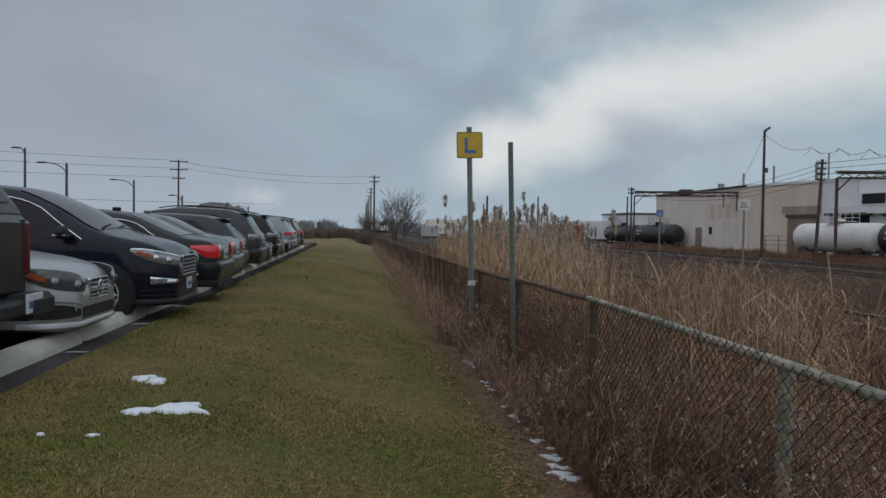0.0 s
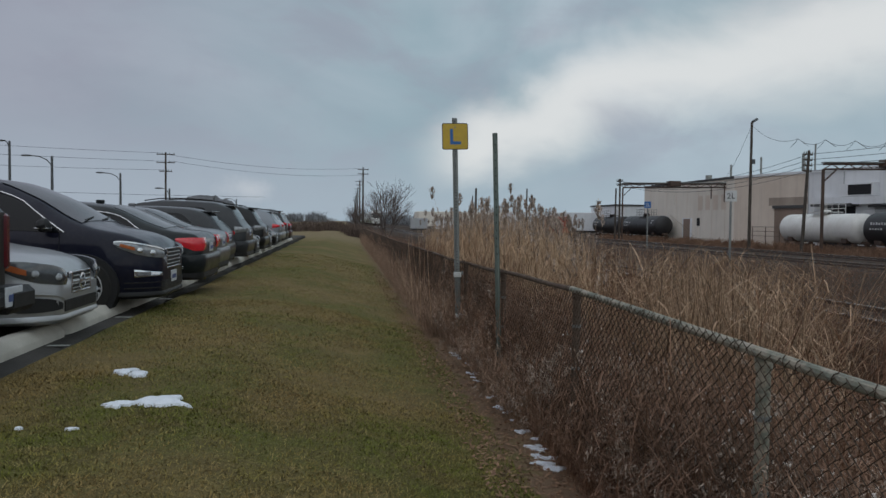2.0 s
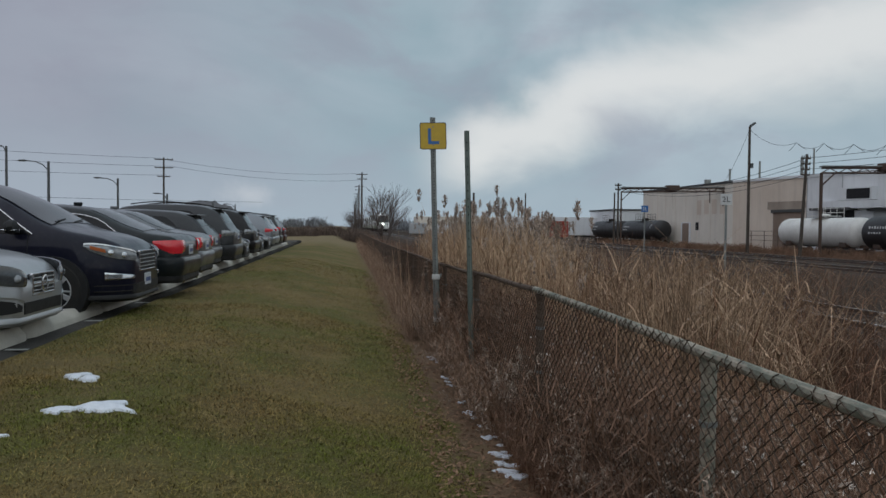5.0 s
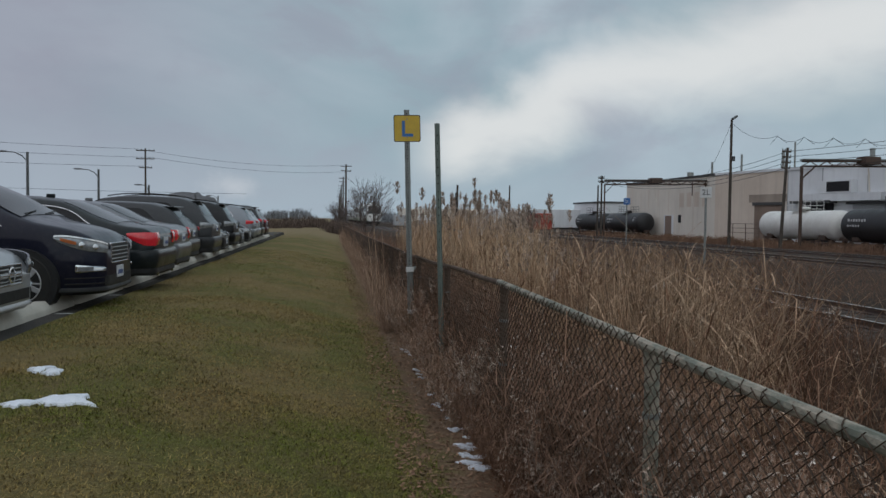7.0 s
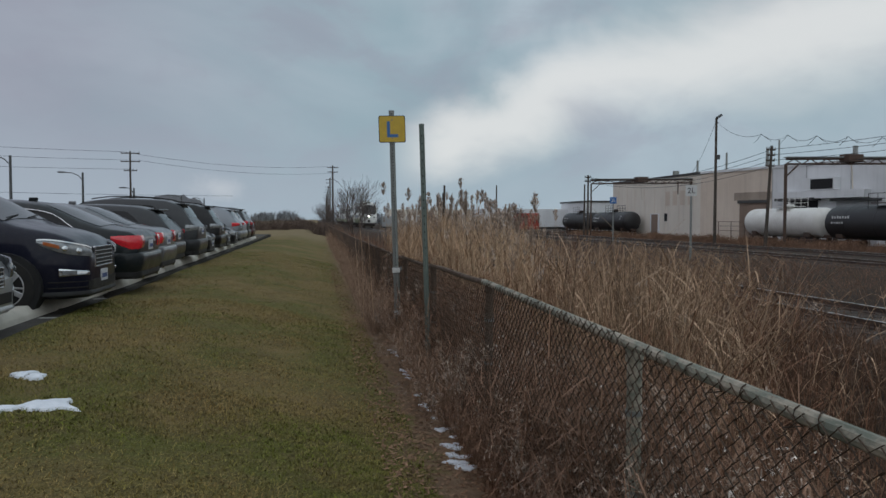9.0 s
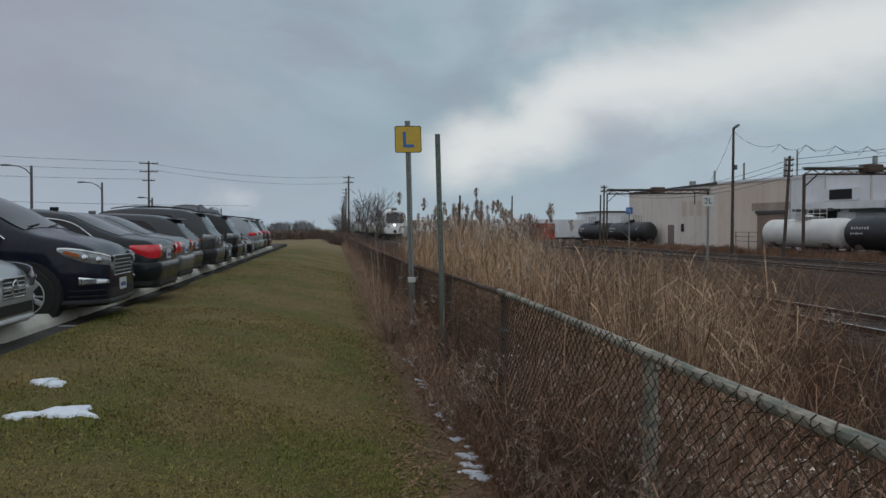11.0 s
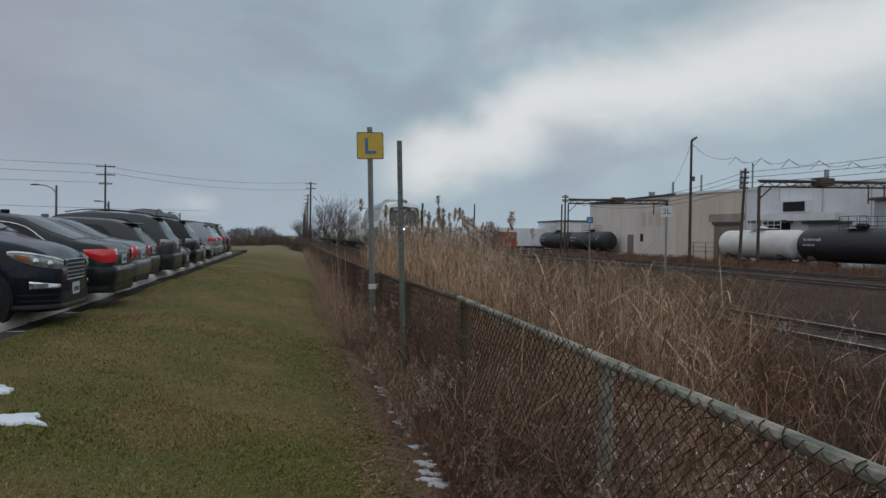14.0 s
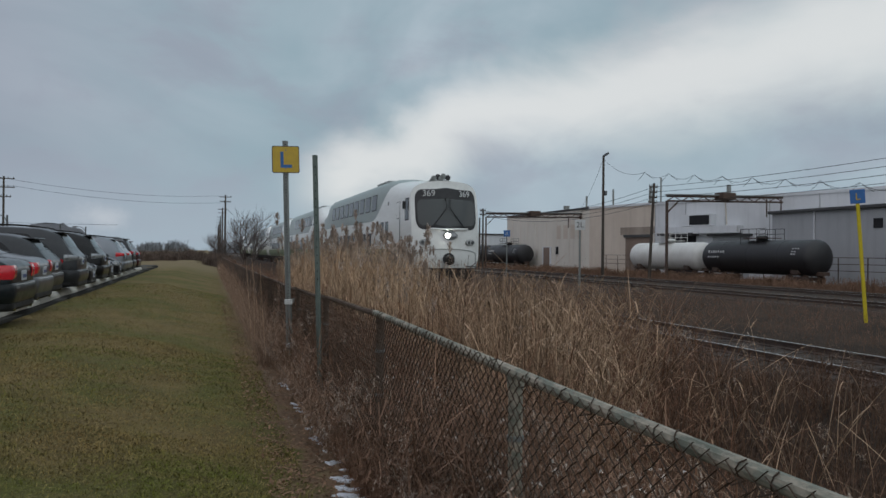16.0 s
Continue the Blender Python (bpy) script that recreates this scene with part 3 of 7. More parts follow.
kerb_data = kerb_mesh(2.41)
for k in range(-4, 16):
    y = 8.45 + (k + 0.5) * 2.44
    ob = new("kerb_stop", kerb_data)
    ob.matrix_basis = pose(-2.64 - 0.008 * max(0, y - 11), y, LOT_Z - 0.01, 0, 0.6 * math.sin(3.3 * k), 0.45 * math.sin(k * 2.1))
    tagged(ob, "weathered precast concrete parking kerb on asphalt edge", "kerb", "parking kerbs")


# ---- chain-link fence ----
FX, FY, BAY, FTOP = 1.93, 2.92, 2.43, 1.112


def rail_z(y):
    """The height of the top rail, which dips along the fence."""
    return float(np.interp(y, [-4, 1.5, 2.4, 2.92, 4.2, 5.35, 7.8, 10.8, 24, 75], [1.10, 1.103, 1.107, 1.112, 1.128, 1.138, 1.10, 1.05, 0.99, 0.97]))


def fence():
    root = thing("chain_link_fence", "weathered green chain-link fence with tubular top rail, overgrown by weeds", "fence")
    post = Geo().tube([(0, 0, -0.5), (0, 0, FTOP - 0.02)], 0.028, 12)
    cap = Geo().lathe([(0.033, -0.04), (0.035, 0.0), (0.031, 0.022), (0.013, 0.034)], 12)
    band = Geo().lathe([(0.029, -0.010), (0.033, -0.010), (0.033, 0.010), (0.029, 0.010)], 12, closed=True)
    pm, cm, bm_ = post.mesh("post", M["fence_green"]), cap.mesh("post_cap", M["fence_green"]), band.mesh("tie_band", M["galv"])
    pd, cd = post.mesh("post", M["rail_rust"]), cap.mesh("post_cap", M["rail_rust"])
    for k in range(-3, 27):
        y = FY + k * BAY
        p = part("post", pm if k < 1 else pd, None, root, at=pose(FX + 0.03, y, rail_z(y) - FTOP, 0.3 * math.sin(k), 0.5 * math.sin(2 * k), 0))
        part("post_cap", cm if k < 1 else cd, None, p, at=pose(0, 0, FTOP - 0.032))
        for z in (0.25, 0.55, 0.85):
            part("tie_band", bm_, None, p, at=pose(0, 0, z))
    for k in range(-3, 26):
        y0, y1 = FY + k * BAY, FY + (k + 1) * BAY
        pts = [(FX, y0 + (y1 - y0) * t, rail_z(y0 + (y1 - y0) * t) + 0.012 * math.sin(5.1 * k + 3 * t) * t * (1 - t) * 4 * (k >= 1)) for t in (0, 0.2, 0.4, 0.6, 0.8, 1)]
        part("top_rail", Geo().tube(pts, 0.0215 if k < 1 else 0.019, 10), M["fence_green"] if k < 1 else M["rail_rust"], root, "" if k < 1 else "rust-brown top rail")
        # diagonal wires of the netting, woven about one another
        v, f, s, r = [], [], 0.060, 0.0013
        z0, z1 = -0.14, rail_z(y0 + BAY / 2) + 0.016
        hgt = z1 - z0
        if k < 6:
            # each wire zigzags down the bay and hooks into its neighbours
            r, p2, dz = 0.0019 if k < 1 else 0.0015, 0.0155, 0.030
            rows_ = int(hgt / dz)
            for q in range(int(BAY / (2 * p2))):
                base = len(v)
                for e in range(rows_ + 1):
                    side_ = 1 if (e + q) % 2 else -1
                    yy = (2 * q + 1) * p2 + side_ * p2 * 1.08 + 0.002 * math.sin(7.3 * q + 3.1 * e)
                    zz = z1 - e * dz + 0.004 * math.sin(3 * q) + 0.003 * math.sin(1.7 * e + q)
                    t = (zz - z0) / hgt
                    bow = 0.018 * math.sin(2.3 * (y0 + yy)) + 0.012 * math.sin(5 * (y0 + yy) + 7 * t)
                    x = FX - 0.027 - 0.003 * side_ + bow * 0.8 * (1 - t ** 3)
                    v += [(x - r, y0 + yy, zz), (x + r, y0 + yy + r, zz), (x + r, y0 + yy - r, zz)]
                for e in range(rows_):
                    for w_ in range(3):
                        i0, i1 = base + e * 3 + w_, base + e * 3 + (w_ + 1) % 3
                        f.append((i0, i1, i1 + 3, i0 + 3))
        for sgn in () if k < 6 else (1, -1):
            c = -hgt
            while c < BAY:
                a, b = (c, c + hgt)
                ta, tb = max(0, -a / hgt), min(1, (BAY - a) / hgt)
                if tb > ta + 0.01:
                    steps = 7
                    base = len(v)
                    for q in range(steps + 1):
                        t = ta + (tb - ta) * q / steps
                        yy = a + hgt * t
                        if sgn < 0:
                            yy = BAY - yy
                        bow = 0.018 * math.sin(2.3 * (y0 + yy)) + 0.012 * math.sin(5 * (y0 + yy) + 7 * t)
                        x = FX - 0.027 - 0.0028 * sgn + bow * 0.8 * (1 - t ** 3) * math.sin(math.pi * min(1, t * 1.02))
                        zz = z0 + hgt * t
                        v += [(x - r, y0 + yy, zz), (x + r, y0 + yy + r, zz), (x + r, y0 + yy - r, zz)]
                    for q in range(steps):
                        for e in range(3):
                            i0, i1 = base + q * 3 + e, base + q * 3 + (e + 1) % 3
                            f.append((i0, i1, i1 + 3, i0 + 3))
                c += s
        g = Geo()
        g.v, g.f = v, f
        part("wire_netting", g.mesh("wire_netting", M["wire"], 0, fix=False), None, root)
        if k < 5:
            # loops of tie wire about the rail
            for q in range(14):
                y = y0 + 0.12 + q * 0.165 + 0.05 * math.sin(9 * q + 5 * k)
                sk = 0.02 * math.sin(4 * q + k)
                ring = [(FX + 0.0245 * math.cos(a), y + sk * math.cos(a) + 0.010 * math.sin(a * 0.5 + q), rail_z(y) + 0.0245 * math.sin(a)) for a in (2 * math.pi * i / 10 for i in range(11))]
                if q % 7:
                    ring = ring[3:8] + [(FX - 0.032, y + 0.03, rail_z(y) - 0.035)]
                part("tie_wire", Geo().tube(ring, 0.0021, 5), M["wire"], root)


fence()


# ---- sign posts ----
def channel_post(z0, z1, holes):
    """A U-channel post with punched holes down its web."""
    prof = [(-0.045, 0.0), (-0.022, 0.0), (-0.017, -0.026), (0.017, -0.026), (0.022, 0.0), (0.045, 0.0), (0.045, 0.005), (0.019, 0.005), (0.014, -0.021), (-0.014, -0.021), (-0.019, 0.005), (-0.045, 0.005)]
    return Geo().prism(prof, z0, z1)


def holes_geo(z0, z1, step):
    g = Geo()
    z = z0
    while z < z1:
        g.lathe([(0.010, -0.001), (0.010, 0.001)], 10, pose(0, -0.0275, z, 90, 0, 0))
        z += step
    return g


def l_sign():
    s = thing("l_sign_post", "yellow square sign with a blue L on a punched steel post", "sign post", at=pose(1.82, 9.99, 0.368, 0, -1.6, 0) @ Matrix.Diagonal((0.77, 0.77, 0.77, 1)))
    part("lower_post", channel_post(-0.5, 0.75, True), M["post_green"], s, "green steel ground post", at=pose(0.02, 0.045, 0))
    up = part("upper_post", channel_post(0.05, 3.36, True), M["galv"], s)
    part("punched_hole", holes_geo(0.8, 3.3, 0.05), M["hole"], up)
    pl = Geo()
    w, c = 0.222, 0.03
    corner = [(sx * (w - c) + c * math.cos(a), sz * (w - c) + c * math.sin(a)) for sx, sz, a0 in ((1, 1, 0), (-1, 1, 90), (-1, -1, 180), (1, -1, 270)) for a in (radians(a0 + d) for d in (0, 30, 60, 90))]
    pl.prism(corner, -0.002, 0.002)
    up_turn = pose(0, -0.034, 3.05, 90, 0, 0)
    part("plate", pl, M["sign_black"], s, "black-edged sign plate", at=up_turn)
    inner = Geo().prism([(x * 0.945, y * 0.945) for x, y in corner], 0.0025, 0.0045)
    part("plate_face", inner, M["yellow"], s, "yellow sign face", at=up_turn)
    part("letter", Geo().prism([(-0.085, 0.125), (-0.035, 0.125), (-0.035, -0.085), (0.10, -0.085), (0.10, -0.135), (-0.085, -0.135)], 0.005, 0.0065), M["sign_blue"], s, "blue letter L", at=up_turn)
    for z in (3.2, 2.9):
        part("bolt", Geo().lathe([(0.012, 0.0), (0.011, 0.006), (0.005, 0.008)], 8), M["galv"], s, at=pose(0, -0.039, z, 90, 0, 0))
    part("clamp", Geo().box((0.0, -0.036, 0.71), (0.13, 0.02, 0.085), 0.006), M["sign_white"], s, "pale steel clamp")
    part("clamp_tab", Geo().box((0.085, -0.03, 0.735), (0.035, 0.012, 0.06), 0.004), M["galv"], s)
    part("clamp", Geo().box((0.01, -0.036, 0.0), (0.13, 0.02, 0.08), 0.006), M["sign_white"], s, "pale steel clamp")


l_sign()
bare = thing("bare_post", "bare green steel channel post beside the chain-link fence", "post", at=pose(1.867, 7.557, 0.368, 0.4, -1.85, 0) @ Matrix.Diagonal((0.77, 0.77, 0.77, 1)))
part("post", channel_post(-0.6, 2.75, False), M["post_green"], bare, at=pose(0, 0, 0, 0, 0, -12) @ Matrix.Diagonal((0.72, 0.8, 1, 1)))
part("punched_hole", holes_geo(1.2, 2.7, 0.1), M["hole"], bare.children[0])


# ---- parked cars ----
def curve1(pts, x):
    """Smooth interpolation of (x, value) points."""
    xs, vs = zip(*pts)
    if x <= xs[0]:
        return vs[0]
    if x >= xs[-1]:
        return vs[-1]
    i = max(k for k in range(len(xs)) if xs[k] <= x)
    i = min(i, len(xs) - 2)
    t = (x - xs[i]) / (xs[i + 1] - xs[i])

    def slope(k):
        if k == 0 or k == len(xs) - 1:
            a, b = max(k - 1, 0), min(k + 1, len(xs) - 1)
            return (vs[b] - vs[a]) / (xs[b] - xs[a])
        d0, d1 = (vs[k] - vs[k - 1]) / (xs[k] - xs[k - 1]), (vs[k + 1] - vs[k]) / (xs[k + 1] - xs[k])
        return 0 if d0 * d1 <= 0 else 2 * d0 * d1 / (d0 + d1)

    h = xs[i + 1] - xs[i]
    m0, m1 = slope(i) * h, slope(i + 1) * h
    return (2 * t**3 - 3 * t**2 + 1) * vs[i] + (t**3 - 2 * t**2 + t) * m0 + (-2 * t**3 + 3 * t**2) * vs[i + 1] + (t**3 - t**2) * m1


SHAPES = {
    # top: the outline seen from the side, back to front; belt: the foot of the glass; glass: (rear foot, rear head, front head, front foot)
    "suv": dict(L=4.72, W=1.88, H=1.69, wheel=0.37, axles=(0.95, 3.75), belt=((0, 1.04), (2, 1.0), (3.6, 0.97), (4.72, 0.8)),
                top=((0, 0.98), (0.12, 1.10), (0.42, 1.52), (0.95, 1.66), (2.0, 1.69), (2.7, 1.62), (3.35, 1.24), (3.62, 1.09), (4.2, 1.0), (4.55, 0.9), (4.72, 0.74)), glass=(0.16, 0.50, 2.62, 3.52), side=(0.75, 3.2)),
    "sedan": dict(L=4.85, W=1.82, H=1.45, wheel=0.34, axles=(0.98, 3.85), belt=((0, 0.93), (1.5, 0.94), (3.4, 0.90), (4.85, 0.7)),
                  top=((0, 0.90), (0.10, 0.98), (0.45, 1.03), (0.80, 1.14), (1.45, 1.40), (2.2, 1.46), (2.9, 1.42), (3.55, 1.12), (3.85, 0.98), (4.4, 0.88), (4.7, 0.78), (4.85, 0.62)), glass=(0.52, 1.38, 2.85, 3.72), side=(0.80, 3.45)),
    "hatch": dict(L=4.30, W=1.78, H=1.49, wheel=0.33, axles=(0.80, 3.42), belt=((0, 0.96), (1.5, 0.95), (3.1, 0.90), (4.3, 0.72)),
                  top=((0, 0.92), (0.10, 1.04), (0.42, 1.35), (0.9, 1.46), (1.8, 1.49), (2.4, 1.44), (3.05, 1.12), (3.35, 0.98), (3.85, 0.88), (4.15, 0.78), (4.3, 0.62)), glass=(0.14, 0.48, 2.36, 3.22), side=(0.62, 2.95)),
    "van": dict(L=5.10, W=1.96, H=1.72, wheel=0.36, axles=(1.05, 4.28), belt=((0, 1.05), (2, 1.04), (4.2, 1.02), (4.75, 0.93), (5.1, 0.80)),
                top=((0, 0.98), (0.10, 1.12), (0.40, 1.56), (0.95, 1.69), (2.3, 1.72), (3.1, 1.67), (3.65, 1.47), (4.12, 1.20), (4.36, 1.10), (4.72, 1.02), (4.98, 0.92), (5.1, 0.76)), glass=(0.14, 0.48, 3.15, 4.26), side=(0.75, 4.05)),
    "coupe4": dict(L=4.63, W=1.78, H=1.43, wheel=0.33, axles=(0.95, 3.66), belt=((0, 0.93), (1.5, 0.94), (3.2, 0.89), (4.2, 0.80), (4.63, 0.66)),
                  top=((0, 0.90), (0.10, 0.97), (0.5, 1.02), (0.95, 1.13), (1.65, 1.38), (2.3, 1.43), (2.75, 1.39), (3.35, 1.08), (3.62, 0.955), (4.15, 0.86), (4.45, 0.77), (4.63, 0.61)), glass=(0.62, 1.56, 2.70, 3.52), side=(1.05, 3.3)),
    "boxy": dict(L=4.80, W=1.93, H=1.76, wheel=0.38, axles=(1.0, 3.88), belt=((0, 1.10), (2, 1.10), (3.6, 1.06), (4.8, 0.92)),
                 top=((0, 1.04), (0.08, 1.16), (0.36, 1.62), (0.8, 1.74), (2.0, 1.76), (2.75, 1.70), (3.32, 1.32), (3.55, 1.19), (4.3, 1.13), (4.7, 1.04), (4.8, 0.86)), glass=(0.12, 0.42, 2.70, 3.46), side=(0.55, 3.22)),
}


def car(kind, paint_name, label, nose_out, style, y, x_end, seed, turn=0.0, roof_rails=False, category="car", tail="lens_red"):
    """nose_out: whether the nose points to the kerb. style: grille form. Local x runs from tail to nose."""
    S = SHAPES[kind]
    L, W, H, R = S["L"], S["W"] / 2, S["H"], S["wheel"]
    body = PAINTS[paint_name]
    if nose_out:
        at = pose(x_end - L, y, LOT_Z, 0, 0, turn)
    else:
        at = pose(x_end + 0.0, y, LOT_Z, 0, 0, 180 + turn) @ pose(0, 0, 0)
    name = {"van": "minivan", "coupe4": "sedan", "suv": "suv", "boxy": "suv", "sedan": "sedan", "hatch": "hatchback"}[kind]
    root = thing(name, label, category, "parked cars", at)

    def zt(x):
        return curve1(S["top"], x)

    def zb(x):
        return min(curve1(S["belt"], x), zt(x) - 0.015)

    def w(x):
        return W * min(curve1(((0, 0.86), (0.10, 0.93), (0.5, 0.985), (1.2, 1.0), (L - 1.4, 1.0), (L - 0.65, 0.965), (L - 0.28, 0.885), (L - 0.1, 0.79), (L, 0.68)), x), 1)

    def low(x):
        return curve1(((0, 0.36), (0.25, 0.24), (0.8, 0.2), (L - 0.8, 0.2), (L - 0.25, 0.19), (L, 0.20)), x)

    def roof_w(x):
        return max(w(x) * 0.955 - (zt(x) - zb(x)) * 0.42, 0.3)

    def section(x):
        a, t, b, l = w(x), zt(x), zb(x), low(x)
        rw = roof_w(x)
        cab = t - b
        crown = 0.035 if cab > 0.25 else 0.03
        half = [(a * 0.80, l), (a * 0.965, l + 0.05), (a * 0.99, l + 0.16), (a, l + (b - l) * 0.55), (a * 0.992, l + (b - l) * 0.72), (a * 0.972, b - 0.05), (a * 0.955, b)]
        n = 5
        for k in range(1, n):
            q = k / n
            half.append((a * 0.955 + (rw - a * 0.955) * q + 0.035 * cab * math.sin(math.pi * q), b + (t - 0.05 * min(1, cab * 3) - b) * q))
        half += [(rw * 0.985, t - 0.025 * min(1, cab * 4)), (rw * 0.90, t), (rw * 0.5, t + crown * 0.75), (0, t + crown)]
        return half

    xs = sorted(set([0, 0.02, 0.06, 0.12, 0.2] + list(np.linspace(0.3, L - 0.3, 44)) + [L - 0.2, L - 0.12, L - 0.06, L - 0.02, L]))
    g, rings = Geo(), []
    for x in xs:
        h = section(x)
        rings.append([(x, -p, z) for p, z in h] + [(x, p, z) for p, z in reversed(h[:-1])])
    def shrunk(ring, dx, q):
        zs = [p[2] for p in ring]
        zc = min(zs) * 0.45 + max(zs) * 0.55
        return [(p[0] + dx, p[1] * (1 - 0.6 * (1 - q)), zc + (p[2] - zc) * q) for p in ring]

    rings = [shrunk(rings[0], -0.035, 0.72), shrunk(rings[0], -0.022, 0.90)] + rings + [shrunk(rings[-1], 0.028, 0.90), shrunk(rings[-1], 0.045, 0.74)]
    g.grid(rings)
    n, k = len(rings[0]), (len(rings) - 1) * len(rings[0])
    g.f += [tuple(range(n)), tuple(k + i for i in range(n))]
    # floor
    g.f += [(i * n, (i + 1) * n, (i + 1) * n + n - 1, i * n + n - 1) for i in range(len(rings) - 1)]
    part("body", g, body, root, smooth=42)

    gl = M["car_glass"]

    def on_side(x, q, s, out):
        a, t, b = w(x) * 0.955, zt(x), zb(x)
        rw = roof_w(x)
        cab = t - b
        return (x, s * (a + (rw - a) * q + 0.035 * cab * math.sin(math.pi * q) + out), b + (t - 0.05 * min(1, cab * 3) - b) * q)

    ga, gb = S["side"]
    posts = [ga, (ga + gb) / 2 - 0.05, gb]
    for s in (-1, 1):
        for i in range(2):
            a0, a1 = posts[i] + 0.03, posts[i + 1] - 0.03
            rows = []
            for x in np.linspace(a0, a1, 12):
                # the pane follows the roof at both ends
                edge = min((x - ga) / 0.35, (gb - x) / 0.55, 1)
                qt = 0.06 + 0.80 * max(0.0, edge) ** 0.6
                rows.append([on_side(x, 0.06 + (qt - 0.06) * t, s, 0.007) for t in np.linspace(0, 1, 5)])
            part("side_window", Geo().grid(rows), gl, root, thick=0.004)
        top = [on_side(x, 0.10 + 0.80 * max(0.0, min((x - ga) / 0.35, (gb - x) / 0.55, 1)) ** 0.6, s, 0.012) for x in np.linspace(ga, gb, 26)]
        if style in ("tiger", "coupe", "plain"):
            part("window_trim", Geo().tube(top, 0.011, 6), M["chrome"], root, "chrome window trim")
        # door seams and handles
        for x in ((ga + gb) / 2 - 0.05, gb - 0.05, ga + 0.15):
            seam = [on_side(x, 0, s, 0.004)] + [(x, s * (w(x) * m_ + 0.003), z) for m_, z in ((0.972, zb(x) - 0.05), (0.992, 0.2 + (zb(x) - 0.2) * 0.72), (1.0, 0.2 + (zb(x) - 0.2) * 0.55), (0.99, 0.38))]
            part("door_seam", Geo().tube(seam, 0.004, 4), M["black_plastic"], root)
        for x in ((ga + gb) / 2 + 0.12, ga + 0.3):
            part("door_handle", Geo().box((x, s * (w(x) * 0.985 + 0.012), zb(x) - 0.10), (0.17, 0.03, 0.03), 0.01), body if style != "tiger" else M["chrome"], root)
        # mirror
        mx = gb - 0.18
        mz = zb(mx) + 0.10
        mir = Geo()
        mir.lathe([(0.02, -0.06), (0.07, -0.05), (0.09, 0.0), (0.075, 0.05), (0.03, 0.075)], 12, pose(mx, s * (w(mx) + 0.11), mz, 0, 78, 0) @ Matrix.Diagonal((1.0, 1.35, 1.0, 1)))
        m_ob = part("mirror", mir, body if style != "tiger" else M["black_plastic"], root)
        part("mirror_arm", Geo().box((mx, s * (w(mx) + 0.0), mz - 0.06), (0.08, 0.12, 0.03), 0.01), M["black_plastic"], m_ob)
        if style == "tiger":
            part("mirror_trim", Geo().box((mx + 0.0, s * (w(mx) + 0.13), mz - 0.035), (0.16, 0.16, 0.016), 0.006), M["chrome"], m_ob)
        # sill
        part("sill", Geo().box((L / 2, s * (W - 0.03), 0.25), (S["axles"][1] - S["axles"][0] - 2 * R - 0.1, 0.06, 0.10), 0.02), M["black_plastic"], root)
        if roof_rails:
            rr = [(x, s * (roof_w(x) * 0.86), zt(x) + 0.055 + 0.02 * math.sin(math.pi * (x - 0.7) / 1.9)) for x in np.linspace(0.7, 2.6, 12)]
            part("roof_rail", Geo().tube(rr, 0.016, 6), M["black_plastic"] if style != "tiger" else M["chrome"], root)

    def on_top(x, v):
        rw = roof_w(x) * 0.93
        return (x, rw * v, zt(x) + 0.03 * (1 - v * v) + 0.008)

    r0, r1, f1, f0 = S["glass"]
    part("windscreen", Geo().grid([[on_top(x, v) for v in np.linspace(-1, 1, 9)] for x in np.linspace(f1 + 0.06, f0 - 0.04, 10)]), gl, root, thick=0.004)
    part("rear_window", Geo().grid([[on_top(x, v * 0.92) for v in np.linspace(-1, 1, 9)] for x in np.linspace(r0 + 0.03, r1 - 0.02, 10)]), gl, root, thick=0.004)
    for s in (-1, 1):
        part("wiper", Geo().tube([(f0 - 0.05, s * 0.35 - 0.3, zt(f0 - 0.05) + 0.04), (f0 - 0.12, s * 0.35 + 0.25, zt(f0 - 0.12) + 0.045)], 0.009, 5), M["black_plastic"], root)
    # wheels
    for ax in S["axles"]:
        for s in (-1, 1):
            yy = s * (W - 0.115)
            part("wheel_arch", Geo().lathe([(R + 0.055, -0.10), (R + 0.055, 0.125), (R + 0.02, 0.128), (0.05, 0.11)], 28, pose(ax, yy, R, 90 * -s, 0, 0)), M["black_plastic"], root)
            tyre = part("wheel", Geo().lathe([(R * 0.66, -0.10), (R * 0.93, -0.105), (R, -0.075), (R, 0.075), (R * 0.93, 0.105), (R * 0.68, 0.11), (R * 0.64, 0.095)], 28, closed=True), M["tyre"], root, at=pose(ax, yy + s * 0.035, R, 90 * -s, 0, 0) @ pose(0, 0, 0, 0, 0, 20 * seed))
            rim = Geo().lathe([(R * 0.66, 0.02), (R * 0.66, 0.10), (R * 0.62, 0.105), (R * 0.60, 0.05), (R * 0.58, 0.03)], 28, closed=True)
            for a in range(5):
                rim.box((R * 0.34, 0, 0.085), (R * 0.56, R * 0.17, 0.022), 0.006, pose(0, 0, 0, 0, 0, a * 72 + 6))
                rim.box((R * 0.40, 0, 0.078), (R * 0.44, R * 0.06, 0.02), 0.004, pose(0, 0, 0, 0, 0, a * 72 + 30))
            rim.lathe([(R * 0.16, 0.06), (R * 0.16, 0.10), (R * 0.12, 0.106)], 12)
            part("rim", rim, M["rim"], tyre)
            part("brake_disc", Geo().lathe([(R * 0.62, 0.0), (R * 0.62, 0.02)], 20), M["black_plastic"], tyre)

